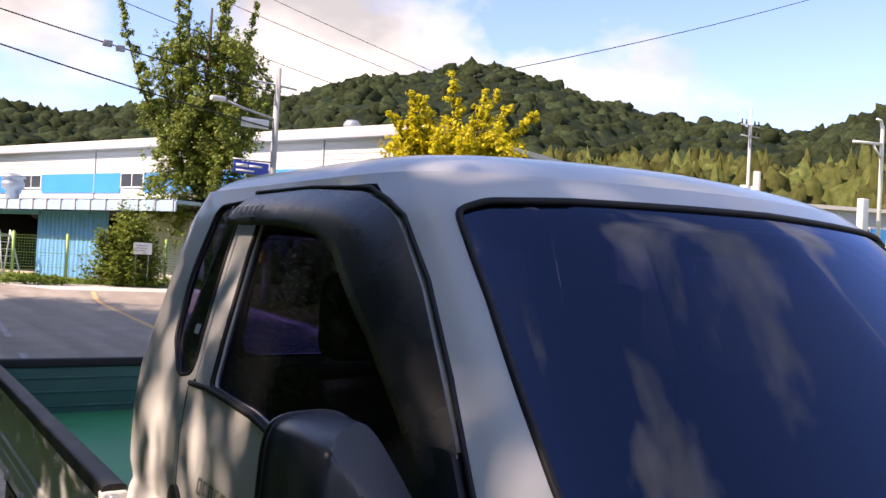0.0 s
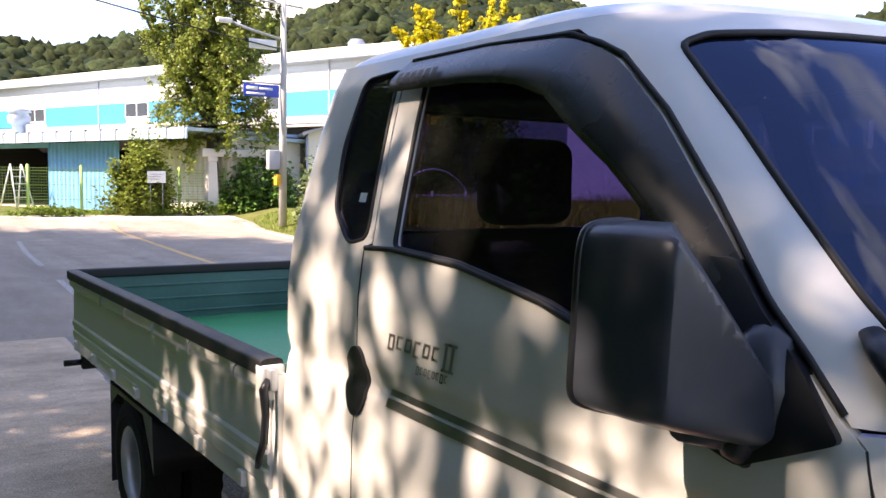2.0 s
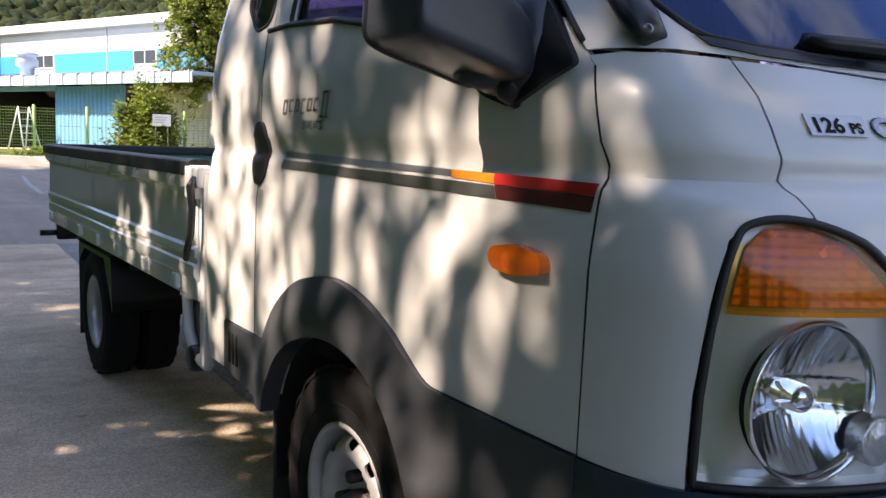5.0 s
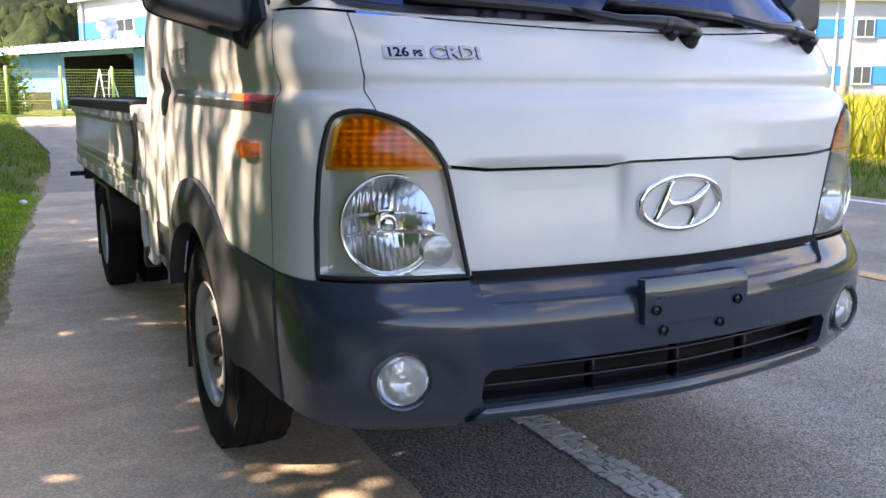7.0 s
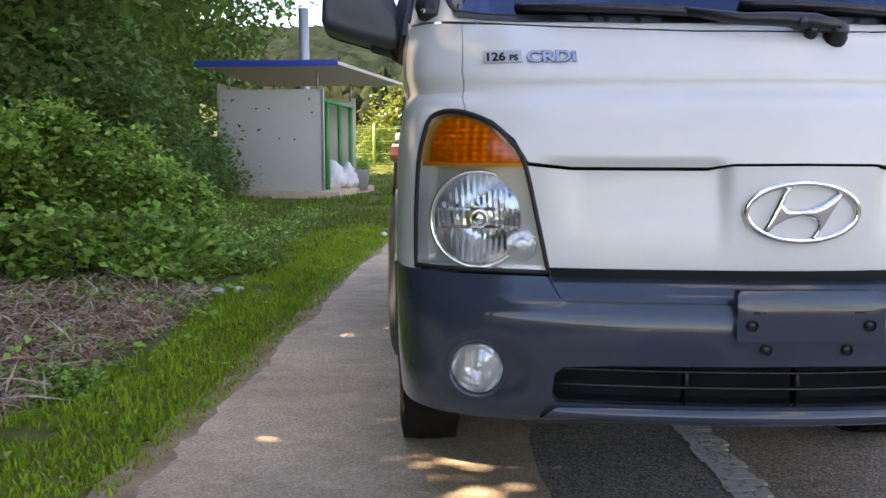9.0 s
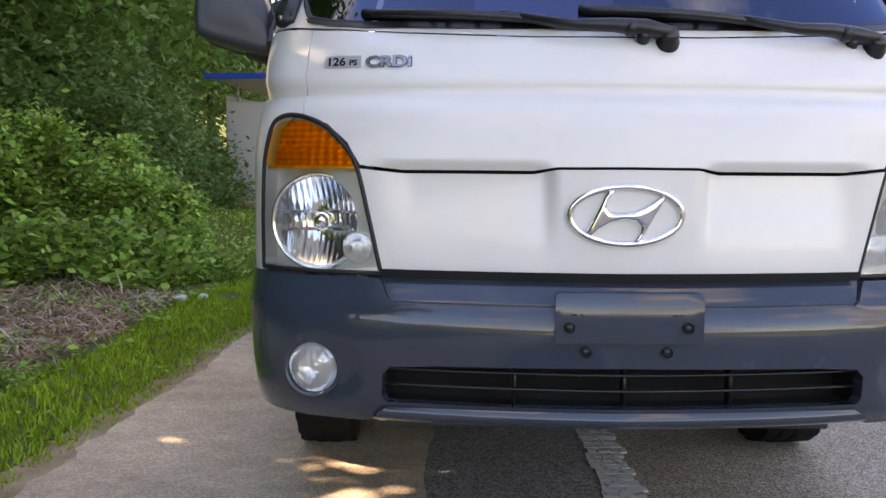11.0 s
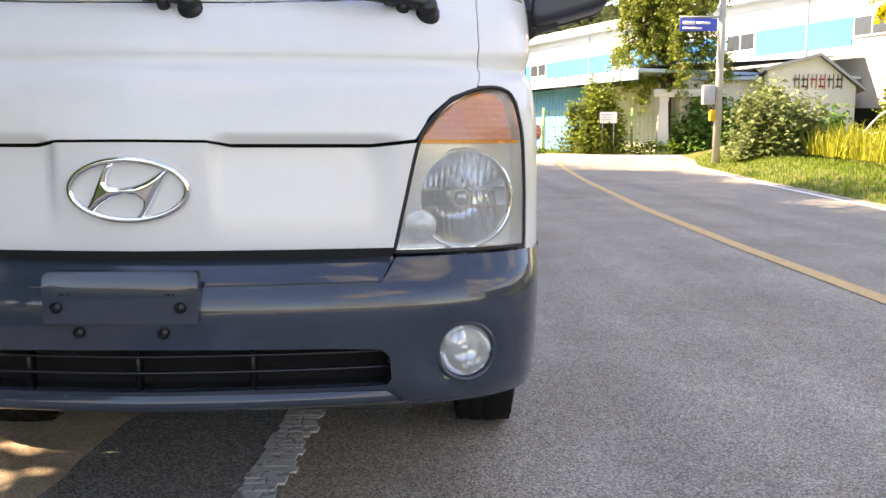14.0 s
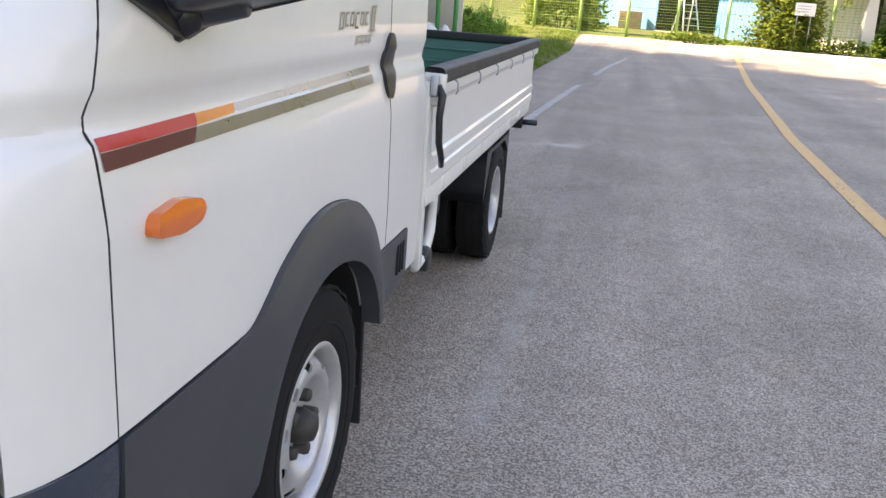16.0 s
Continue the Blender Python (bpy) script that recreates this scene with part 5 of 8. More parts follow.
part("shaft", tube(bmesh.new(), [(0, 0, -0.3), (0.02, 0, 3.5), (0.05, 0, 7.2)], [0.13, 0.11, 0.085], 12), M_CONCRETE_POLE, pole)
part("street_sign", fresh_box(-1.28, -0.12, -0.03, 0.0, 3.74, 4.12, 0.008), M_SIGNBLUE, pole, "blue street name sign")
for k, (a, b, z0, z1) in enumerate(((-1.2, -0.82, 3.94, 4.04), (-0.78, -0.35, 3.95, 4.02), (-1.2, -0.6, 3.8, 3.86))):
    part("sign_line", fresh_box(a, b, -0.036, -0.031, z0, z1), M_SIGNWHITE, pole)
part("sign_arm", tube(bmesh.new(), [(0, 0, 4.17), (-1.3, 0, 4.17)], 0.03, 6), M_STEEL, pole)
part("arm", tube(bmesh.new(), [(0, 0, 5.55), (-1.0, 0, 5.75), (-1.75, 0, 5.95)], 0.045, 8), M_STEEL, pole)
part("lamp_head", fresh_box(-2.1, -1.65, -0.12, 0.12, 5.88, 6.02, 0.03), M_SIGNWHITE, pole)
part("white_plate", fresh_box(-1.1, -0.2, -0.03, 0, 5.2, 5.5, 0.006), M_SIGNWHITE, pole)
part("crossarm", tube(bmesh.new(), [(-0.8, 0, 6.7), (0.7, 0, 6.6)], 0.03, 6), M_STEEL, pole)
part("yellow_box", fresh_box(-0.26, -0.09, -0.12, 0.1, 1.0, 1.35, 0.02), M_YELLOW, pole, "yellow junction box")
part("meter_box", fresh_box(-0.5, -0.12, -0.1, 0.12, 1.5, 2.1, 0.02), M_WALLGREY, pole)


def far_pole(at, h, label, boxes=True):
    root = thing("utility_pole", label, "pole", at)
    part("shaft", tube(bmesh.new(), [(0, 0, 0), (0, 0, h)], [0.2, 0.12], 10), M_CONCRETE_POLE, root)
    for k, z in enumerate((h - 1.6, h - 2.6)):
        arm_ = part("crossarm", fresh_box(-1.3, 1.3, -0.06, 0.06, z, z + 0.1), M_STEEL, root)
        for x in (-1.2, -0.6, 0.6, 1.2):
            part("insulator", lathe(bmesh.new(), [(0.06, 0), (0.1, 0.15), (0.05, 0.3), (0.09, 0.4), (0, 0.5)], 8, Matrix.Translation((x, 0, z + 0.1))), M_DARK, arm_)
    if boxes:
        for x in (-0.6, 0.6):
            part("transformer", lathe(bmesh.new(), [(0.38, 0), (0.4, 0.1), (0.4, 1.1), (0.3, 1.25), (0, 1.28)], 12, Matrix.Translation((x, 0, h * 0.52))), M_SIGNWHITE, root)
    return root


far_pole((66.6, 52.0, 0), 17.5, "concrete utility pole with two transformers")
gan = thing("road_gantry", "white steel lamp and sign post by the far road", "pole", (53.2, 31.5, 0))
part("shaft", tube(bmesh.new(), [(0, 0, 0), (0, 0, 12.0), (-0.25, 0, 12.4), (-0.7, 0, 12.45)], [0.16, 0.12, 0.09, 0.07], 10), M_SIGNWHITE, gan)
part("arm", tube(bmesh.new(), [(0.1, 0, 10.9), (-3.2, 0, 10.7)], 0.09, 8), M_SIGNWHITE, gan)
part("brace", tube(bmesh.new(), [(0, 0, 9.9), (-1.0, 0, 10.75)], 0.06, 8), M_SIGNWHITE, gan)
part("sign_box", fresh_box(-2.2, -1.5, -0.2, 0.2, 4.0, 7.2, 0.05), M_SIGNWHITE, gan)
tagged(part("field_pole", tube(bmesh.new(), [(32, 25, -0.3), (32.05, 25, 6.6)], [0.2, 0.16], 12), M_CONCRETE_POLE), "pale concrete pole at the rice field", "pole")


def wire(a, b, sag, r=0.012, label="thin black overhead cable between poles"):
    a, b = Vector(a), Vector(b)
    pts = [a.lerp(b, t / 16) - Vector((0, 0, 4 * sag * (t / 16) * (1 - t / 16))) for t in range(17)]
    return tagged(part("overhead_cable", tube(bmesh.new(), pts, r, 5), M_RUBBER), label, "cable", group="overhead cables")


wire((-9.0, 24, 9.6), (9.25, 26.0, 6.85), 0.35, 0.02)
wire((-9.0, 24, 9.0), (9.25, 26.0, 5.7), 0.35, 0.022)
wire((2.0, 30, 12.1), (24.0, 31.0, 8.2), 0.25)
wire((4.0, 30, 12.6), (25.0, 31.0, 8.6), 0.25)
wire((2.0, 26, 9.3), (16.0, 26.0, 6.7), 0.15)
wire((20.0, 30.5, 9.8), (48.0, 29.5, 19.9), 0.3, 0.02)
p = Vector((-9.0, 24, 9.6)).lerp(Vector((9.25, 26.0, 6.85)), 0.72) - Vector((0, 0, 0.32))
clos = tagged(part("cable_box", fresh_box(p.x - 0.32, p.x - 0.06, p.y - 0.06, p.y + 0.06, p.z - 0.02, p.z + 0.16, 0.02), M_WALLGREY), "grey splice boxes hanging on the cable", "cable box")
part("second_box", fresh_box(p.x + 0.05, p.x + 0.28, p.y - 0.06, p.y + 0.06, p.z - 0.1, p.z + 0.08, 0.02), M_WALLGREY, clos)

# ---- roadside shelter ----
shel = thing("bus_shelter", "white panel bus shelter with a blue-edged roof", "shelter", (-2.53, 15.2, 0.15), -9)
part("slab", fresh_box(-2.15, 0.35, -0.1, 3.2, -0.2, 0.05, 0.02), M_CONC, shel)
sw = part("side_panel", fresh_box(-2.06, 0.0, 0.0, 0.06, 0.05, 1.98, 0.006), M_WALLWHITE, shel, "white panel wall with bolt heads")
for x, z in ((-1.95, 1.6), (-1.3, 1.62), (-1.05, 1.62), (-0.25, 1.8), (-0.2, 1.55), (-0.85, 1.05), (-0.55, 1.03)):
    part("bolt_head", lathe(bmesh.new(), [(0.018, 0), (0.018, 0.008), (0, 0.012)], 8, pose(x, -0.001, z, 90, 0, 0)), M_DARK, sw)
part("corner_post", fresh_box(-0.02, 0.03, -0.01, 0.05, 0.05, 2.0, 0.004), M_STEEL, shel)
part("back_panel", fresh_box(-2.11, -2.05, 0.06, 2.9, 0.05, 2.1), M_WALLWHITE, shel)
part("far_panel", fresh_box(-2.05, 0.0, 2.84, 2.9, 0.05, 1.98), M_WALLWHITE, shel)
for y in (0.55, 1.6, 2.6):
    part("green_post", tube(bmesh.new(), [(-0.05, y, 0.05), (-0.05, y, 1.75)], 0.05, 8), M_GREENPOST, shel, "green painted post")
part("top_rail", fresh_box(-0.08, 0.0, 0.06, 2.84, 1.75, 1.82), M_GREENPOST, shel)
for x in (-1.85, -0.1):
    part("roof_post", fresh_box(x - 0.02, x + 0.02, 0.02, 0.06, 1.98, 2.34), M_STEEL, shel)
    part("roof_post", fresh_box(x - 0.02, x + 0.02, 2.82, 2.86, 1.9, 2.3), M_STEEL, shel)
bm = bmesh.new()
q = [(-2.27, -0.5, 2.4), (0.42, -0.5, 2.4), (1.0, 3.3, 2.28), (-2.27, 3.3, 2.28)]
a = [bm.verts.new(v) for v in q]
b = [bm.verts.new((x, y, z + 0.06)) for x, y, z in q]
bm.faces.new(a[::-1])
bm.faces.new(b)
for i in range(4):
    bm.faces.new((a[i], a[(i + 1) % 4], b[(i + 1) % 4], b[i]))
part("roof_panel", bm, M_WALLWHITE, shel, smooth=False)
part("roof_trim", fresh_box(-2.3, 0.44, -0.53, -0.505, 2.37, 2.48, 0.004), M_BLUETRIM, shel, "bright blue roof edge")
bench = part("bench", fresh_box(-1.95, -1.6, 0.3, 2.6, 0.42, 0.48, 0.01), M_STRAW, shel)
tagged(part("flue_pipe", tube(bmesh.new(), [(-3.3, 18.9, 0), (-3.3, 18.9, 4.2)], 0.12, 12), M_STEEL), "galvanised flue pipe behind the shelter", "pipe")
for k, (x, y, r) in enumerate(((-2.45, 16.5, 0.27), (-2.18, 16.75, 0.24), (-2.5, 17.1, 0.26))):
    bm = bmesh.new()
    bmesh.ops.create_icosphere(bm, subdivisions=3, radius=r)
    for v in bm.verts:
        n_ = v.co.normalized()
        v.co *= 1 + 0.3 * noise.noise(n_ * 2.4 + Vector((k * 5, 0, 0))) + 0.14 * noise.noise(n_ * 7)
        v.co.z = v.co.z * 0.95 + (0.12 * max(0, n_.z - 0.75) * 4)
        v.co += Vector((x, y, r * 0.9 + 0.15))
    tagged(part("rubbish_sack", bm, M_BAGWHITE), "full white plastic rubbish sack by the shelter", "sack", group="rubbish sacks")
tagged(part("bin", lathe(bmesh.new(), [(0, 0), (0.14, 0), (0.19, 0.42), (0.2, 0.43), (0.18, 0.42), (0.13, 0.03), (0, 0.03)], 18, Matrix.Translation((-1.9, 16.9, 0.14))), M_WALLGREY), "small grey plastic bin by the shelter", "bin")

# ---- across the field ----
hall = thing("far_hall", "grey two-storey factory with blue bands across the field", "building")
hx = lambda s, z, o=0.0: Vector((50 + s * 0.93, 46 - s * 0.36 - o, z))


def hall_box(s0, s1, z0, z1, o0, o1, name, mat_, parent, label=""):
    bm = bmesh.new()
    c = [hx(s, z, o) for o in (o0, o1) for s, z in ((s0, z0), (s1, z0), (s1, z1), (s0, z1))]
    v = [bm.verts.new(q) for q in c]
    for f_ in ((0, 1, 2, 3), (7, 6, 5, 4), (0, 4, 5, 1), (1, 5, 6, 2), (2, 6, 7, 3), (3, 7, 4, 0)):
        bm.faces.new([v[i] for i in f_])
    bmesh.ops.recalc_face_normals(bm, faces=bm.faces)
    return part(name, bm, mat_, parent, label, smooth=False)


hall_box(0, 42, 0, 7.6, -14, 0, "wall", M_WALLGREY, hall)
hall_box(-0.4, 42.4, 7.6, 7.9, -14.4, 0.4, "roof", M_WALLWHITE, hall)
for z0 in (1.6, 5.0):
    hall_box(0, 42, z0, z0 + 1.3, 0.0, 0.05, "blue_band", M_BLUE, hall)
    for k in range(9):
        s0 = 2 + k * 4.6
        wn = hall_box(s0, s0 + 1.5, z0 - 0.05, z0 + 1.4, 0.05, 0.12, "window", M_SIGNWHITE, hall)
        for q in (0.1, 0.8):
            hall_box(s0 + q, s0 + q + 0.6, z0 + 0.08, z0 + 1.25, 0.12, 0.14, "pane", M_GLASSDARK, wn)
for k in range(10):
    hall_box(0.5 + k * 4.6, 0.62 + k * 4.6, 0.2, 7.5, 0.0, 0.09, "downpipe", M_WALLWHITE, hall)
low = thing("far_shed", "low white-roofed shed below the wooded slope", "shed")
bm = bmesh.new()
box(bm, 50, 68, 60, 70, 0, 9.4)
part("wall", bm, M_WALLWHITE, low, smooth=False)
part("roof", fresh_box(49.5, 68.5, 59.5, 70.5, 9.4, 9.8, 0.05), M_WALLWHITE, low)

# woods on the slope beyond the field, along the hill's foot and over the hill
def far_woods(name, n, seed, place, label, mat_, fine):
    """Many crowns, broadleaf ones and pointed pines, each a lumpy uneven hull. fine: how finely each is modelled."""
    Rw = np.random.default_rng(seed)
    bm = bmesh.new()
    bmesh.ops.create_icosphere(bm, subdivisions=fine, radius=1.0)
    U = np.array([tuple(v.co) for v in bm.verts])
    F = np.array([[v.index for v in f.verts] for f in bm.faces])
    bm.free()
    co, fs = [], []
    for k in range(n):
        x, y, z, r, h = place(Rw)
        f = Rw.uniform(3.0, 8.0, (4, 3)) * Rw.choice((-1, 1), (4, 3))
        ph = Rw.uniform(0, 6.28, 4)
        lump = 1 + sum(0.13 * np.sin(U @ f[i] * (1 + 0.7 * i) + ph[i]) for i in range(4)) + Rw.normal(size=len(U)) * 0.1
        p = U * lump[:, None] * np.array([r, r, h * 0.55])
        if k % 3 == 0:      # a pine: drawn out to a point
            p[:, :2] *= 1.0 - 0.5 * np.clip(p[:, 2:] / (h * 0.55), 0, 1)
            p[:, 2] *= 1.12
        co.append(p + np.array([x, y, z + h * 0.5]))
        fs.append(F + k * len(U))
    co, fs = np.concatenate(co), np.concatenate(fs)
    me = bpy.data.meshes.new(name)
    me.vertices.add(len(co))
    me.vertices.foreach_set("co", co.ravel())
    me.loops.add(fs.size)
    me.loops.foreach_set("vertex_index", fs.ravel())
    me.polygons.add(len(fs))
    me.polygons.foreach_set("loop_start", np.arange(0, fs.size, 3))
    me.polygons.foreach_set("use_smooth", np.ones(len(fs), dtype=bool))
    me.update(calc_edges=True)
    me.materials.append(mat_)
    return tagged(new(name, me), label, "woods", kind="stuff")


def slope_place(Rw):
    a, r = radians(Rw.uniform(36, 92)), Rw.uniform(92, 150)
    return r * math.sin(a), r * math.cos(a), 2.0 + (r - 92) * 0.17, Rw.uniform(1.9, 3.6), Rw.uniform(6, 9.5)


far_woods("slope_woods", 640, 61, slope_place, "mixed green woods on the slope beyond the field", M_WOODS, 3)


def foot_place(Rw):
    a, r = radians(Rw.uniform(-45, 36)), Rw.uniform(110, 165)
    return r * math.sin(a), r * math.cos(a), (r - 110) * 0.1, Rw.uniform(2.5, 4.5), Rw.uniform(5, 9)


far_woods("hill_foot_woods", 300, 62, foot_place, "green woods at the foot of the hill", M_HILLWOODS, 3)


hill_mesh = bmesh.new()
hill_mesh.from_mesh(hill.data)
hill_tops = BVHTree.FromBMesh(hill_mesh)


def hill_place(Rw):
    a, r = Rw.uniform(2, 72), 200 + 322 * Rw.uniform(0, 1) ** 0.8
    x, y = r * math.sin(radians(a)), r * math.cos(radians(a))
    p = hill_tops.ray_cast(Vector((x, y, 400)), Vector((0, 0, -1)))[0]
    w = Rw.uniform(3.0, 5.5)
    return x, y, (p.z if p else 0.0) - 6.0, w, w * Rw.uniform(1.2, 1.9)


far_woods("hill_woods", 3400, 63, hill_place, "dark green woods covering the hill", M_HILLWOODS, 2)


# ---- the truck: its skin ----
ZW = [(0.2, 0.84), (0.5, 0.862), (0.72, 0.866), (0.98, 0.862), (1.05, 0.853), (1.088, 0.848), (1.106, 0.8385), (1.136, 0.843), (1.15, 0.849), (1.2, 0.85), (1.3, 0.848),
      (1.41, 0.834), (1.54, 0.798), (1.7, 0.75), (1.82, 0.71), (1.89, 0.672)]
ZF = [(0.2, 0.05), (0.72, 0.06), (0.95, 0.05), (1.03, 0.056), (1.07, 0.07), (1.092, 0.09), (1.102, 0.112), (1.107, 0.1225), (1.136, 0.1165), (1.15, 0.122), (1.22, 0.165), (1.28, 0.225),
      (1.5, 0.45), (1.83, 0.79), (1.89, 0.885)]
BF = [(0.3, 0.09), (0.385, 0.05), (0.4, 0.028), (0.435, 0.012), (0.5, 0.0), (0.58, -0.008), (0.64, -0.002), (0.66, 0.012), (0.685, 0.034), (0.72, 0.055)]
A_, M_, N_ = 0.69, 7.0, 1.4
REAR = 2.2


def smooth_table(tab):
    z = np.linspace(tab[0][0], tab[-1][0], 1200)
    v = np.interp(z, *zip(*tab))
    k = np.hanning(9)
    k /= k.sum()
    w = np.convolve(np.pad(v, 4, mode="edge"), k, "valid")
    return z, w


TW, TF, TB = smooth_table(ZW), smooth_table(ZF), smooth_table(BF)


def Wz(z):
    return float(np.interp(z, *TW))


def Fz(z):
    return float(np.interp(z, *TF))


def Bz(z):
    return float(np.interp(z, *TB))


def plan_table():
    th = np.concatenate([np.linspace(0, 80, 400), 90 - np.geomspace(10, 1e-9, 500)[1:], [90]])
    xn = np.sin(np.radians(th)) ** (2 / N_)
    un = np.clip(np.cos(np.radians(th)), 0, 1) ** (2 / M_)
    un[-1] = 0
    x, y = xn * 0.866, A_ * (1 - un)
    s = np.concatenate([[0], np.cumsum(np.hypot(np.diff(x), np.diff(y)))])
    tx, ty = np.gradient(x, s + np.arange(len(s)) * 1e-9), np.gradient(y, s + np.arange(len(s)) * 1e-9)
    ln = np.hypot(tx, ty) + 1e-12
    return s, xn, un, ty / ln, -tx / ln


PS, PX, PU, PNX, PNY = plan_table()


def skin(s, z, d, F=Fz, extra=0.0):
    """The cab's face at s metres round from its middle front, at height z, d metres in."""
    a = abs(s)
    sg = 1 if s >= 0 else -1
    xn, un = np.interp(a, PS, PX), np.interp(a, PS, PU)
    nx, ny = np.interp(a, PS, PNX), np.interp(a, PS, PNY)
    over = max(0.0, a - PS[-1])
    return Vector((sg * (Wz(z) * xn - (d - extra) * nx), F(z) + A_ * (1 - un) + over - (d - extra) * ny, z))


def s_of_x(x, z):
    return math.copysign(float(np.interp(abs(x) / Wz(z), PX, PS)), x)


def s_of_y(y, z, sg=1, F=Fz):
    u = (F(z) + A_ - y) / A_
    if u <= 0:
        return sg * float(PS[-1] - u * A_)
    return sg * float(np.interp(-u, -PU, PS))


def Xs(y, z):
    u = min(1, max(0, (Fz(z) + A_ - y) / A_))
    x = Wz(z) * (1 - u ** M_) ** (1 / N_)
    if y > REAR - 0.06:
        t = min(1.0, (y - REAR + 0.06) / 0.06)
        x -= 0.06 * (1 - math.sqrt(max(0, 1 - t * t)))
    return x


def flank(sg, lift=0.0):
    return lambda y, z, d: Vector((sg * (Xs(y, z) + lift - d), y, z))


def mirrored(loop):
    return [(p[0], p[1]) for p in loop] + [(-p[0], p[1]) for p in reversed(loop) if abs(p[0]) > 1e-6]


def sx(loop):
    return [(s_of_x(x, z), z) for x, z in loop]


truck = thing("pickup_truck", "white light cargo truck with blue-grey bumper and green bed", "truck")

# windscreen surround
right_edge = [(0.505, 1.286), (0.57, 1.352), (0.64, 1.42), (0.761, 1.551), (0.90, 1.689), (1.032, 1.798), (1.10, 1.828)]
half = [(s_of_x(x, z), z) for x, z in [(0.0, 1.239), (0.2, 1.241), (0.35, 1.248), (0.5, 1.257), (0.6, 1.266), (0.7, 1.277)]]
half += [(s_of_y(y, z), z) for y, z in [(0.4, 1.285), (0.45, 1.287), *right_edge, (1.178, 1.868), (1.213, 1.8895)]]
half += [(half[-1][0] * k, 1.89) for k in (0.75, 0.5, 0.25)]
GLASS = fillet(mirrored(sx([(0, 1.262), (0.12, 1.263), (0.35, 1.269), (0.57, 1.277), (0.66, 1.287), (0.725, 1.302), (0.748, 1.36), (0.745, 1.44), (0.733, 1.492), (0.72, 1.549), (0.704, 1.61), (0.686, 1.675), (0.668, 1.75), (0.650, 1.818), (0.6, 1.838), (0.46, 1.847), (0.22, 1.852), (0, 1.855)])), 0.02, 3)
frame_outline = mirrored(half + [(0, 1.89)])
sharp(part("windscreen_surround", sheet(frame_outline, skin, [GLASS], 0.03, 0.012), M_PAINT, truck))
part("windscreen", sheet(inset(GLASS, -0.004), lambda s, z, d: skin(s, z, d + 0.006), (), 0.035), M_WIND, truck, "blue-tinted glass windscreen reflecting the clouds")
part("windscreen_seal", bead(inset(GLASS, 0.004), skin, 0.0068, 6, -0.002), M_RUBBER, truck, "black rubber seal")

part("cowl_strip", sheet(sx(mirrored([(0, 1.256), (0.3, 1.26), (0.57, 1.27), (0.66, 1.279), (0.72, 1.292), (0.728, 1.306), (0.66, 1.297), (0.57, 1.288), (0.3, 1.278), (0, 1.274)])), lambda s, z, d: skin(s, z, d - 0.006), (), 0.02, 0.006), M_BLACK, truck, "black strip below the windscreen")

# roof: rings that close upwards
RINGS = [(1.89, Wz(1.89), Fz(1.89), REAR - 0.01), (1.905, 0.655, 0.92, 2.18), (1.925, 0.622, 0.975, 2.155), (1.943, 0.565, 1.045, 2.12), (1.956, 0.49, 1.12, 2.07),
         (1.965, 0.39, 1.22, 2.0), (1.97, 0.25, 1.34, 1.9), (1.972, 0.1, 1.5, 1.75)]


def roof_ring(z, w, f, yr):
    pts = []
    for a in np.linspace(0, 84, 26):
        t = radians(a)
        pts.append((w * math.sin(t) ** (2 / N_), f + A_ * min(1, w / 0.5) * (1 - math.cos(t) ** (2 / M_))))
    x1, y1 = pts[-1]
    for k in range(1, 9):
        pts.append((x1 + (w - x1) * min(1, k / 3), y1 + (yr - 0.1 - y1) * k / 8))
    r = min(0.1, w * 0.8)
    for a in np.linspace(15, 90, 6):
        pts.append((w - r + r * math.cos(radians(a)), yr - 0.1 + 0.1 * math.sin(radians(a))))
    pts.append(((w - r) * 0.5, yr))
    return pts + [(0, yr)]


bm = bmesh.new()
loops = []
for z, w, f0, yr in RINGS:
    half_ring = roof_ring(z, w, f0, yr)
    full = half_ring + [(-x, y) for x, y in reversed(half_ring[1:-1])]
    loops.append([bm.verts.new((x, y, z)) for x, y in full])
for a, b in zip(loops, loops[1:]):
    for i in range(len(a)):
        j = (i + 1) % len(a)
        bm.faces.new((a[i], a[j], b[j], b[i]))
bm.faces.new(loops[-1])
part("roof", bm, M_PAINT, truck)

# bonnet, front panel, corner panels
LAMP = [(0.815, 0.716), (0.535, 0.716), (0.56, 0.83), (0.588, 0.947), (0.618, 0.993), (0.662, 1.034), (0.722, 1.056), (0.766, 1.054), (0.79, 1.03), (0.808, 0.95), (0.815, 0.83)]
LAMP = [LAMP[0]] + through_points(LAMP[1:], 5)
bon = [(0, 0.950), (0.152, 0.949), (0.2, 0.941), (0.487, 0.941), (0.575, 0.951), (0.604, 1.0), (0.65, 1.041), (0.684, 1.054), (0.705, 1.0615), (0.71, 1.1), (0.7085, 1.18), (0.706, 1.2705)]
bon_top = [(0.6, 1.262), (0.5, 1.253), (0.35, 1.244), (0.2, 1.237), (0, 1.235)]


def bonnet_face(s, z, d):
    """The bonnet, whose lower edge rolls inwards above the two recesses of the front panel."""
    return skin(s, z, d + 0.013 * ss(0.16, 0.2, abs(s)) * (1 - ss(0.5, 0.57, abs(s))) * ss(0.958, 0.943, z))


hood = part("bonnet", sheet(sx(mirrored(bon + bon_top)), bonnet_face, (), 0.0105, 0.025), M_PAINT, truck)
sharp(hood, 50)


def recess(x, z):
    a = abs(x)
    return 0.02 * ss(0.152, 0.176, a) * (1 - ss(0.46, 0.545, a)) * ss(0.72, 0.95, z)


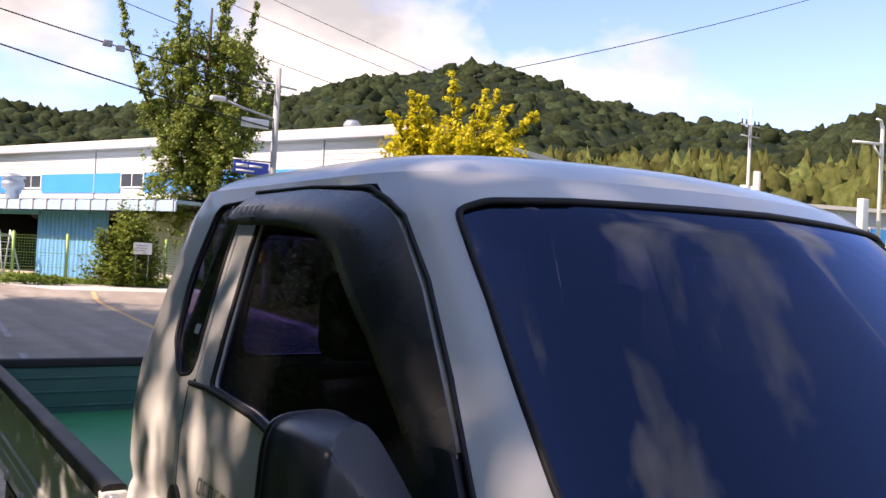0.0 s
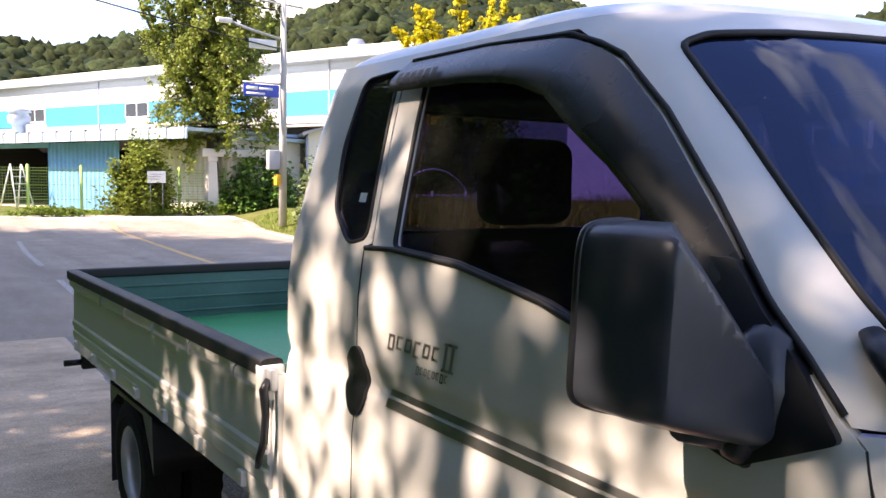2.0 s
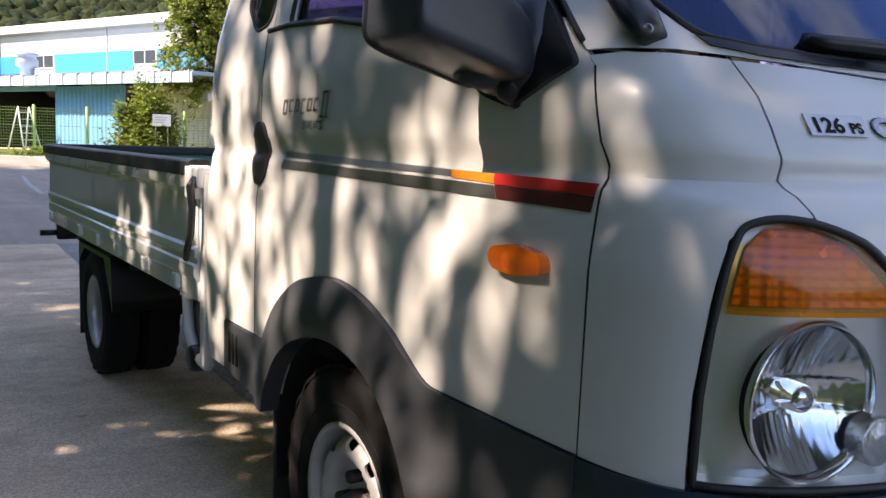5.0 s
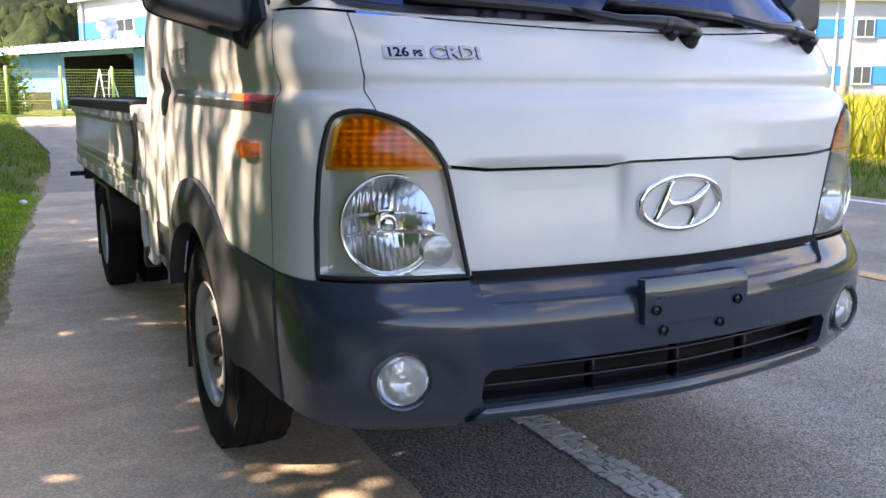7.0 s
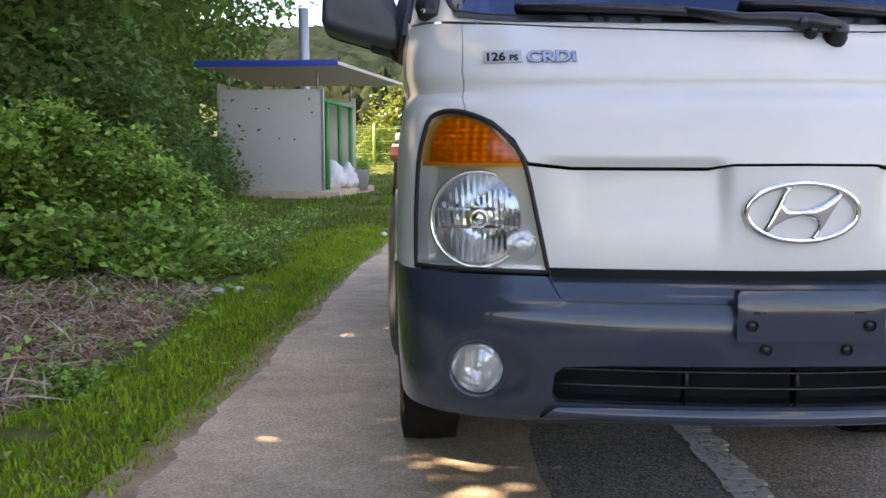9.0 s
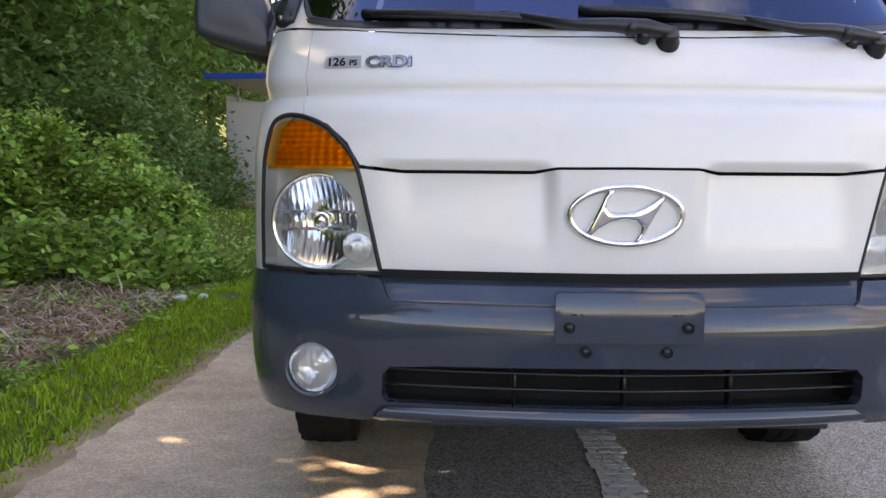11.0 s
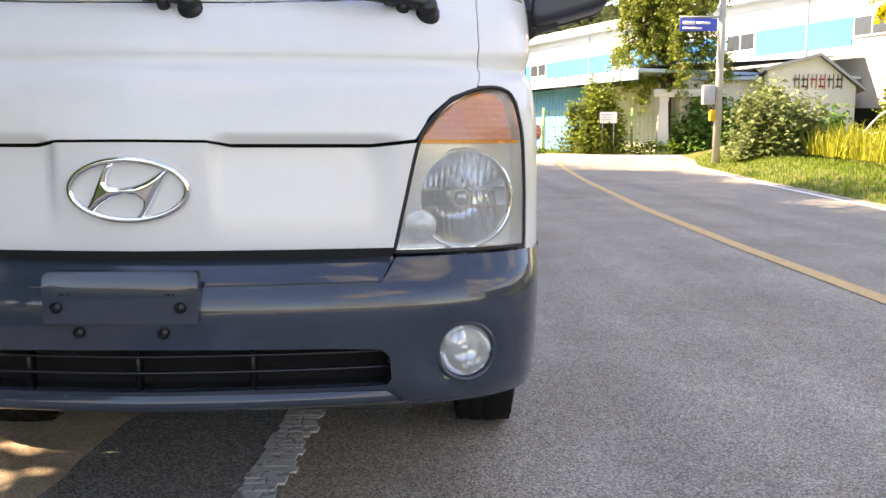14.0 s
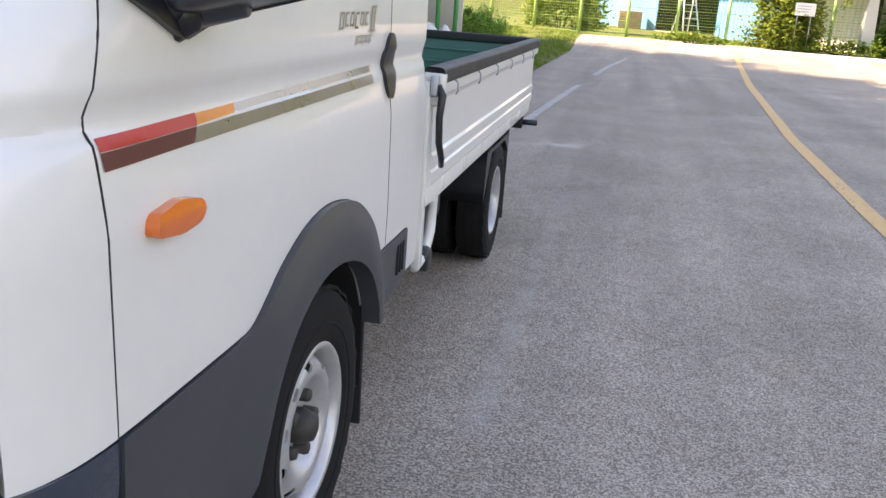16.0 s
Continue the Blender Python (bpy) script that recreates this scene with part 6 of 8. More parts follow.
low = [(0, 0.714), (0.3, 0.714), (0.527, 0.712), (0.553, 0.83), (0.578, 0.943), (0.487, 0.933), (0.2, 0.933), (0.152, 0.943), (0, 0.944)]
front_panel = part("front_panel", sheet(mirrored(low), lambda x, z, d: skin(s_of_x(x, z), z, d + recess(x, z)), (), 0.012, 0.03), M_PAINT, truck)
sharp(front_panel, 50)
# Near-black sheet: the shade behind the panel joints, put into colour.
part("front_gap_shade", sheet(sx(mirrored([(0, 0.65), (0.528, 0.65), (0.56, 0.95), (0, 0.97)])), lambda s, z, d: skin(s, z, 0.045), (), 0.06), M_DARK, truck, "near-black sheet, painted shade behind the panels")

corner = [(y, z) for y, z in [(0.444, 0.702), (0.442, 1.07), (0.44, 1.12), (0.455, 1.17), (0.482, 1.262), (0.498, 1.277), (0.45, 1.281), (0.4, 1.279)]]
corner = [tuple(p) for p in resample(corner, 0.02, False)]


seam = [(0.7088, 1.2715), (0.7113, 1.18), (0.7128, 1.1), (0.7082, 1.0655), (0.722, 1.066), (0.77, 1.062), (0.798, 1.034), (0.816, 0.95), (0.823, 0.83), (0.823, 0.702)]
for sg in (1, -1):
    lp = [(s_of_y(y, z), z) for y, z in corner] + sx(seam)
    ob = part("corner_panel", sheet(lp, lambda s, z, d, sg=sg: Vector((sg, 1, 1)) * skin(s, z, d), (), 0.0105, 0.02), M_PAINT, truck)
    sharp(ob, 50)

# doors and rear quarters
ARCH = [(0.80, 0.703), (0.86, 0.708), (0.93, 0.745), (1.0, 0.785), (1.12, 0.829), (1.26, 0.845), (1.42, 0.818), (1.54, 0.755), (1.62, 0.68), (1.665, 0.618)]
ARCH = [tuple(p) for p in through_points(ARCH, 4)]
DOOR = [(0.4465, 0.703), (0.4465, 1.07), (0.4435, 1.12), (0.4585, 1.17), (0.4855, 1.262), (0.509, 1.282), (0.574, 1.346), (0.645, 1.414), (0.766, 1.545), (0.905, 1.683), (1.036, 1.792),
        (1.10, 1.822), (1.19, 1.85), (1.45, 1.866), (1.775, 1.866), (1.705, 1.428), (1.738, 1.416), (1.74, 1.0), (1.74, 0.621)] + ARCH[::-1]
OPEN = fillet([(1.612, 1.428), (1.35, 1.415), (1.08, 1.374), (0.85, 1.312), (0.63, 1.236), (0.565, 1.262), (0.64, 1.37), (0.79, 1.535), (0.925, 1.668), (1.05, 1.772), (1.2, 1.828), (1.45, 1.845), (1.672, 1.842)], 0.02, 3)
QUARTER = [(1.213, 1.89), (1.5, 1.89), (1.8, 1.89), (REAR, 1.89), (REAR, 0.47), (2.0, 0.47), (1.98, 0.62), (1.745, 0.62), (1.745, 1.42), (1.711, 1.432), (1.781, 1.871), (1.45, 1.871), (1.178, 1.868)]
QHOLE = fillet([(1.738, 1.442), (1.828, 1.424), (1.942, 1.505), (1.985, 1.66), (1.972, 1.842), (1.802, 1.851)], 0.03, 4)


def slanted_frames(n, pitch, w, h, f):
    """A row of small slanted frames, as plain as stencilled letters; f(u, v, d) lays them on a sheet."""
    bm = bmesh.new()
    t = h * 0.16
    for k in range(n):
        o, top, foot = k * pitch, h, t if k % 3 else 0.0
        out = [(0, foot), (w, foot), (w, top), (0, top)]
        inn = [(t, foot + t), (w - t, foot + t), (w - t, top - t), (t, top - t)]
        a = [bm.verts.new(f(o + x + 0.25 * y, y, -0.0015)) for x, y in out]
        b = [bm.verts.new(f(o + x + 0.25 * y, y, -0.0015)) for x, y in inn]
        for i in ((0, 2, 3) if k % 2 else range(4)):
            j = (i + 1) % 4
            bm.faces.new((a[i], a[j], b[j], b[i]))
    return bm


for sg in (-1, 1):
    f, flip = flank(sg), sg < 0
    door = part("door", sheet(DOOR, f, [OPEN], 0.0125, 0.02, flip), M_PAINT, truck)
    sharp(door, 50)
    glass_loop = [(1.64, 1.40), (1.35, 1.39), (1.08, 1.35), (0.85, 1.29), (0.80, 1.545), (0.925, 1.69), (1.05, 1.79), (1.2, 1.846), (1.45, 1.86), (1.69, 1.858)]
    pane = part("side_window", sheet(glass_loop, lambda y, z, d, f=f: f(y, z, 0.016), (), 0.05, 0, flip), M_TINT, door, "dark tinted side window")
    pane.visible_shadow = False
    part("window_seal", bead(OPEN, f, 0.006, 6, -0.004), M_RUBBER, door)
    part("belt_trim", bead([(1.735, 1.42), (1.612, 1.424), (1.35, 1.411), (1.08, 1.37), (0.85, 1.308), (0.64, 1.235)], f, 0.0068, 6, 0.001, closed=False), M_RUBBER, door, "black belt moulding")
    part("frame_seal", bead([(0.515, 1.298), (0.574, 1.36), (0.645, 1.428), (0.766, 1.559), (0.905, 1.697), (1.036, 1.803), (1.1, 1.832), (1.19, 1.86), (1.45, 1.872), (1.77, 1.872)], f, 0.005, 6, 0.0, closed=False), M_RUBBER, door)
    sail = fillet([(0.90, 1.333), (0.72, 1.224), (0.645, 1.204), (0.508, 1.266), (0.574, 1.348), (0.645, 1.417), (0.70, 1.476), (0.79, 1.475), (0.86, 1.41)], 0.012, 3)
    part("mirror_base", sheet(sail, lambda y, z, d, f=f: f(y, z, d - 0.012), (), 0.03, 0.02, flip), M_BLACK, door, "black plastic mirror base")
    # Black beads in the joints stand for the gaps' shade.
    part("door_gap", bead([(0.446, 0.7), (0.446, 1.07), (0.443, 1.12), (0.458, 1.17), (0.485, 1.262)], f, 0.0017, 6, -0.0012, closed=False), M_RUBBER, door)
    part("door_gap", bead([(1.7425, 0.625), (1.7425, 1.0), (1.7415, 1.418)], f, 0.0026, 6, -0.0016, closed=False), M_RUBBER, door)
    # recessed oval handle
    hy, hz, ha, hb = 1.735, 1.105, 0.052, 0.083
    oval = [(hy + ha * math.cos(t) * (1.0 if math.cos(t) > 0 else 0.9), hz + hb * math.sin(t)) for t in np.linspace(0, 2 * math.pi, 33)[:-1]]
    handle = part("door_handle", sheet(oval, lambda y, z, d, f=f: f(y, z, d - 0.009 - 0.004 * max(0, 1 - ((y - hy) / ha) ** 2 - ((z - hz) / hb) ** 2)), (), 0.012, 0.012, flip), M_BLACK, door, "black oval recessed handle")
    part("handle_grip", tube(bmesh.new(), [f(hy + 0.012, hz - 0.06, 0.0), f(hy + 0.02, hz - 0.03, -0.002), f(hy + 0.022, hz + 0.03, -0.002), f(hy + 0.014, hz + 0.06, 0.0)], 0.009, 8, flat=0.6), M_BLACK, handle)
    # stripes
    for nm, mat_, loop in (("grey_stripe", M_GREY, [(1.59, 1.114), (0.832, 1.1), (0.826, 1.088), (1.592, 1.099)]),
                           ("grey_stripe", M_GREY, [(1.594, 1.093), (0.694, 1.0795), (0.682, 1.0575), (1.6, 1.071)]),
                           ("orange_stripe", M_ORANGE, [(0.83, 1.1), (0.70, 1.098), (0.693, 1.082), (0.822, 1.086)]),
                           ("red_stripe", M_RED, [(0.699, 1.099), (0.45, 1.095), (0.452, 1.078), (0.692, 1.081)]),
                           ("dark_red_stripe", M_MAROON, [(0.819, 1.08), (0.692, 1.0805), (0.452, 1.0775), (0.455, 1.055), (0.806, 1.059)])):
        if nm == "dark_red_stripe":
            loop = [(0.692, 1.0800), (0.452, 1.0770), (0.455, 1.054), (0.68, 1.058)]
        part(nm, sheet(loop, lambda y, z, d, f=f: f(y, z, -0.002), (), 0.014, 0, flip), mat_, door)
    # lettering, reads front to back on one side and back to front on the other
    dirn = -1 if sg < 0 else 1
    y0 = 1.595 if sg < 0 else 1.325
    put = lambda u, v, d, f=f: f(y0 + dirn * u, 1.203 + v, d)
    word = part("lettering", slanted_frames(6, 0.036, 0.026, 0.037, put), M_GREY, door, "grey model lettering")
    yb = 1.375 if sg < 0 else 1.545
    two = lambda u, v, d, f=f: f(yb + dirn * u, 1.198 + v, d)
    for q in (0.0, 0.024):
        part("numeral_bar", sheet([(q + 0.004, 0), (q + 0.014, 0), (q + 0.026, 0.052), (q + 0.016, 0.052)], lambda u, v, d, two=two: two(u, v, -0.002), (), 0.02, 0, flip), M_GREY, word)
    for z in (-0.004, 0.05):
        q = 0.25 * z
        part("numeral_serif", sheet([(q, z), (q + 0.045, z), (q + 0.047, z + 0.006), (q + 0.002, z + 0.006)], lambda u, v, d, two=two: two(u, v, -0.0022), (), 0.02, 0, flip), M_GREY, word)
    yc_ = 1.475 if sg < 0 else 1.445
    part("small_lettering", slanted_frames(8, 0.0155, 0.011, 0.02, lambda u, v, d, f=f: f(yc_ + dirn * u, 1.168 + v, d)), M_GREY, word)
    # orange side marker
    mk = fillet([(0.66, 0.984), (0.60, 0.994), (0.53, 0.984), (0.522, 0.955), (0.60, 0.944), (0.655, 0.95)], 0.014, 3)
    marker = part("side_marker", sheet(mk, lambda y, z, d, f=f: f(y, z, d - 0.022 + 0.006 * abs(z - 0.969) / 0.025), (), 0.012, 0.022, flip), M_MARKER, door, "orange side marker lamp")
    # smoked wind deflector
    outer_v = [(1.775, 1.866), (1.45, 1.868), (1.19, 1.852), (1.10, 1.824), (1.036, 1.794), (0.905, 1.685), (0.755, 1.535), (0.69, 1.468)]
    inner_v = [(1.775, 1.79), (1.45, 1.785), (1.28, 1.77), (1.165, 1.735), (1.075, 1.675), (0.945, 1.597), (0.812, 1.492), (0.727, 1.422)]
    n_v = 28
    oa, ia = resample(outer_v, 0.02, False), resample(inner_v, 0.02, False)
    bm = bmesh.new()
    rows = []
    for i in range(n_v + 1):
        po, pi = oa[round(i * (len(oa) - 1) / n_v)], ia[round(i * (len(ia) - 1) / n_v)]
        row = []
        fade = 0.3 + 0.7 * ss(0, 9, n_v - i)
        for k in range(6):
            t = k / 5
            q = po.lerp(pi, t)
            row.append(bm.verts.new(f(q.x, q.y, -(0.004 + fade * (0.034 * math.sin(min(1, t * 1.25) * math.pi / 2) - 0.004 * t)))))
        q = pi
        row.append(bm.verts.new(f(q.x, q.y + 0.002, -0.004 - 0.022 * fade)))
        rows.append(row)
    for a, b in zip(rows, rows[1:]):
        for k in range(6):
            bm.faces.new((a[k], b[k], b[k + 1], a[k + 1]))
    visor = part("wind_deflector", bm, M_VISOR, door, "smoked grey plastic window deflector")
    for q in range(6):
        yq = 1.735 - 0.03 * q
        part("raised_mark", sheet([(yq, 1.806), (yq - 0.022, 1.806), (yq - 0.022, 1.832), (yq, 1.832)], lambda y, z, d, f=f: f(y, z, -0.0395), (), 0.02, 0.004, flip), M_VISOR, visor)
    # rear quarter with its fixed window
    quarter = part("rear_quarter", sheet(QUARTER, f, [QHOLE], 0.017, 0.015, flip), M_PAINT, truck)
    sharp(quarter, 50)
    qp = part("quarter_window", sheet(inset(QHOLE, -0.005), lambda y, z, d, f=f: f(y, z, 0.006), (), 0.04, 0, flip), M_TINT, quarter, "black fixed quarter window")
    qp.visible_shadow = False
    part("window_seal", bead(QHOLE, f, 0.005, 6, 0.0), M_RUBBER, quarter)
    if sg < 0:
        part("sticker", sheet([(1.835, 1.525), (1.80, 1.525), (1.80, 1.548), (1.835, 1.548)], lambda y, z, d, f=f: f(y, z, 0.0045), (), 0.02), M_SIGNWHITE, quarter, "small white sticker")
    # Near-black sheets paint the shade inside the door joints.
    part("body_gap_shade", sheet([(0.43, 0.6), (0.43, 1.2), (0.47, 1.2), (0.47, 0.6)], lambda y, z, d, f=f: f(y, z, 0.022), (), 0.04), M_DARK, truck)
    part("body_gap_shade", sheet([(1.69, 0.6), (1.69, 1.41), (1.76, 1.41), (1.76, 0.6)], lambda y, z, d, f=f: f(y, z, 0.022), (), 0.04), M_DARK, truck)
    # lower cladding with its flared wheel arch
    INNER = [(1.625, 0.44), (1.59, 0.52), (1.52, 0.61), (1.42, 0.672), (1.28, 0.705), (1.12, 0.7), (1.0, 0.655), (0.92, 0.575), (0.87, 0.48), (0.845, 0.41)]
    INNER = [tuple(p) for p in through_points(INNER, 3)]
    CLAD = [(0.45, 0.698), (0.80, 0.699), *[(y, z - 0.002) for y, z in ARCH[1:]], (1.74, 0.617), (1.975, 0.616), (1.985, 0.47), *INNER, (0.80, 0.375), (0.45, 0.385)]
    clad = part("wheel_arch_cladding", sheet(CLAD, lambda y, z, d, f=f: f(y, z, d - 0.006 - 0.03 * math.exp(-((math.hypot(y - 1.25, (z - 0.34) * 0.95) - 0.40) / 0.075) ** 2)), (), 0.025, 0.05, flip), M_CLAD, truck, "grey plastic lower cladding")
    sharp(clad, 50)
    for k in range(3):
        yv = 1.87 + 0.03 * k
        part("vent_slot", fresh_box(sg * (Xs(yv, 0.55) + 0.006) - 0.004, sg * (Xs(yv, 0.55) + 0.006) + 0.004, yv - 0.006, yv + 0.006, 0.5, 0.59, 0.003), M_DARK, clad)
    # inner wheel house
    bm = bmesh.new()
    arc = [(1.24 + 0.4 * math.cos(t), 0.33 + 0.4 * math.sin(t)) for t in np.linspace(-0.2, math.pi + 0.2, 20)]
    va, vb = [bm.verts.new((sg * 0.84, y, z)) for y, z in arc], [bm.verts.new((sg * 0.5, y, z)) for y, z in arc]
    for i in range(len(arc) - 1):
        bm.faces.new((va[i], va[i + 1], vb[i + 1], vb[i]))
    bm.faces.new(vb)
    # Wheel house coloured near-black to hold its shade.
    part("wheel_house", bm, M_DARK, truck, "inner wheel house, near-black with painted shade")
    part("mud_flap", fresh_box(min(sg * 0.84, sg * 0.6), max(sg * 0.84, sg * 0.6), 1.655, 1.668, 0.12, 0.47, 0.004), M_RUBBER, truck, "black rubber mud flap")

# cab rear wall with its window, floor and inside
part("cab_back", sheet([(-0.74, 0.5), (0.74, 0.5), (0.74, 1.4), (0.58, 1.89), (-0.58, 1.89), (-0.74, 1.4)], lambda x, z, d: Vector((x, REAR - 0.012 - d, z)),
                       [fillet([(-0.55, 1.43), (0.55, 1.43), (0.5, 1.78), (-0.5, 1.78)], 0.05)], 0.1, 0.02), M_PAINT, truck)
bw = part("rear_window", sheet([(-0.55, 1.42), (0.55, 1.42), (0.5, 1.79), (-0.5, 1.79)], lambda x, z, d: Vector((x, REAR - 0.02, z)), (), 0.2), M_TINT, truck)
bw.visible_shadow = False
part("headlining", sheet([(-0.42, 1.02), (0.42, 1.02), (0.58, 1.25), (0.58, 2.08), (-0.58, 2.08), (-0.58, 1.25)], lambda x, y, d: Vector((x, y, 1.862)), (), 0.2), M_SEAT, truck)
part("cab_floor", fresh_box(-0.8, 0.8, 0.3, 2.1, 0.62, 0.7), M_DARK, truck)
bm = bmesh.new()
box(bm, -0.72, 0.72, 0.36, 0.72, 0.95, 1.2, 0.05, 3)
box(bm, -0.7, 0.7, 0.5, 0.78, 1.1, 1.25, 0.06, 3)
part("dashboard", bm, M_BLACK, truck)
for xs in (-0.4, 0.4):
    seat = part("seat", fresh_box(xs - 0.25, xs + 0.25, 1.2, 1.75, 0.7, 0.95, 0.06, 3), M_SEAT, truck)
    part("backrest", fresh_box(xs - 0.24, xs + 0.24, 1.62, 1.78, 0.9, 1.46, 0.06, 3, m=None), M_SEAT, seat)
    part("headrest", fresh_box(xs - 0.13, xs + 0.13, 1.62, 1.74, 1.47, 1.69, 0.058, 6), M_SEAT, seat)
wheel_m = pose(0.4, 0.92, 1.22, 65, 0, 0)
part("steering_wheel", lathe(bmesh.new(), [(0.19 + 0.014 * math.cos(t), 0.014 * math.sin(t)) for t in np.linspace(0, 2 * math.pi, 9)[:-1]], 32, wheel_m, True), M_BLACK, truck)

# ---- bumper ----
def bump_f(s, z, d, extra=0.0):
    return skin(s, z, d, Bz, extra)


def sb(loop):
    return [(s_of_x(x, z), z) for x, z in loop]


END = s_of_y(0.445, 0.5, 1, Bz)
b_half = sb([(0, 0.392), (0.3, 0.391), (0.53, 0.388), (0.57, 0.378), (0.7, 0.376)]) + [(END * 0.82, 0.378), (END * 0.93, 0.384), (END, 0.39), (END, 0.5), (END, 0.6), (END, 0.696)]
b_half += sb([(0.815, 0.704), (0.535, 0.704), (0.512, 0.664), (0.5, 0.655), (0.3, 0.653), (0, 0.653)])
GRILLE = [(0, 0.438), (0.4, 0.437), (0.515, 0.436), (0.525, 0.45), (0.522, 0.5), (0.505, 0.517), (0.4, 0.524), (0, 0.53)]
fog_holes = []
for sg in (1, -1):
    c = s_of_x(0.69, 0.5)
    fog_holes.append([(sg * c + 0.066 * math.cos(t), 0.498 + 0.066 * math.sin(t)) for t in np.linspace(0, 2 * math.pi, 29)[:-1]])
FOG_C = s_of_x(0.69, 0.5) - 0.028


def bumper_face(s, z, d):
    """The bumper with a shallow oval recess round each fog lamp."""
    q = math.hypot((abs(s) - FOG_C) / 0.118, (z - 0.498) / 0.084)
    return bump_f(s, z, d + 0.017 * ss(1.0, 0.6, q))


bumper = part("bumper", sheet(mirrored(b_half), bumper_face, [sb(mirrored(GRILLE)), *fog_holes], 0.022, 0.03), M_BUMPER, truck, "blue-grey painted plastic bumper")
sharp(bumper, 40)
shelf = [(0, 0.646), (0.5, 0.648), (0.54, 0.70), (0.54, 0.722), (0, 0.722)]
part("bumper_shelf", sheet(sb(mirrored(shelf)), lambda s, z, d: bump_f(s, 0.655, -0.002 + 0.05 * ss(0.646, 0.72, z) + 0.012) + Vector((0, 0, z - 0.655)), (), 0.02), M_BUMPER, bumper)
# Near-black strip: painted shade below the front panel's edge.
part("shelf_gap_shade", sheet(sb(mirrored([(0, 0.704), (0.534, 0.705), (0.54, 0.724), (0, 0.724)])), lambda s, z, d: bump_f(s, 0.655, 0.0385) + Vector((0, 0, z - 0.655)), (), 0.02), M_DARK, bumper, "near-black strip, painted shade under the front panel")
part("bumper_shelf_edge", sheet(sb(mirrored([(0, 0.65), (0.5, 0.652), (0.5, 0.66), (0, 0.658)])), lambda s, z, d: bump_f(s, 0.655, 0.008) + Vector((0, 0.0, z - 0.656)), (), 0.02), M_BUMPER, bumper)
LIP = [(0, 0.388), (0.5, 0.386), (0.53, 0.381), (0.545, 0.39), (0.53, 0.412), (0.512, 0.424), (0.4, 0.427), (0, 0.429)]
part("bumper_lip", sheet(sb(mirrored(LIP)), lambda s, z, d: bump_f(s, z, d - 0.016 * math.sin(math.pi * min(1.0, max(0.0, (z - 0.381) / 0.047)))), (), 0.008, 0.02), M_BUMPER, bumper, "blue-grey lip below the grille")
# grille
# Back, sides and floor near-black: the grille's shade is in the colour.
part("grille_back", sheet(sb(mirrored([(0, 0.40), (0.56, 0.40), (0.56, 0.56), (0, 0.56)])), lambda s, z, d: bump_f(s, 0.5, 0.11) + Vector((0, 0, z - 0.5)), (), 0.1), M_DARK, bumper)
for zz in (0.472, 0.508):
    bm = bmesh.new()
    xs = np.linspace(-0.525, 0.525, 30)
    tube(bm, [bump_f(s_of_x(x, zz), zz, 0.03) for x in xs], 0.005, 6, flat=0.7)
    part("grille_bar", bm, M_BLACK, bumper)
for x in (-0.235, 0.0, 0.235):
    p = bump_f(s_of_x(x, 0.48), 0.48, 0.045)
    part("grille_upright", fresh_box(x - 0.004, x + 0.004, p.y, p.y + 0.03, 0.43, 0.535), M_BLACK, bumper)
for sg in (-1, 1):
    bm = bmesh.new()
    grid = [[bm.verts.new(bump_f(sg * s_of_x(0.53 + dx, z), z, d)) for d, dx in ((0.012, 0.0), (0.05, 0.004), (0.09, 0.002), (0.13, -0.01))] for z in np.linspace(0.426, 0.542, 5)]
    for p, q in zip(grid, grid[1:]):
        for i in range(3):
            bm.faces.new((p[i], p[i + 1], q[i + 1], q[i]))
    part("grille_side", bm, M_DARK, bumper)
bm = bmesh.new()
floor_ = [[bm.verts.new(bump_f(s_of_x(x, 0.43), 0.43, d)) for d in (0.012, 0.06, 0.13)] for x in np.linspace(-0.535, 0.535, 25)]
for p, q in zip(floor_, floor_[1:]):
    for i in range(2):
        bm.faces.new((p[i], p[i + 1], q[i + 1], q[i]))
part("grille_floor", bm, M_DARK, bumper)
p = bump_f(s_of_x(-0.1, 0.5), 0.5, 0.07)
part("hose", tube(bmesh.new(), [(-0.15, p.y, 0.522), (-0.02, p.y, 0.524), (0.06, p.y, 0.522)], 0.006, 6), M_STEEL, bumper)
part("pipe_joint", fresh_box(-0.165, -0.14, p.y - 0.01, p.y + 0.01, 0.515, 0.532, 0.004), M_STEEL, bumper)
# number plate carrier
PL = fillet([(-0.160, 0.586), (0.148, 0.586), (0.148, 0.682), (0.143, 0.69), (-0.155, 0.69), (-0.160, 0.682)], 0.006, 2)
plate_y = lambda x, z, d: Vector((x, -0.018 + 0.09 * max(0.0, x * x) + 0.5 * max(0, z - 0.672) + d, z))
plate = part("plate_carrier", sheet(PL, plate_y, (), 0.03, 0.025), M_BUMPER, bumper, "empty number plate carrier")
sharp(plate, 40)
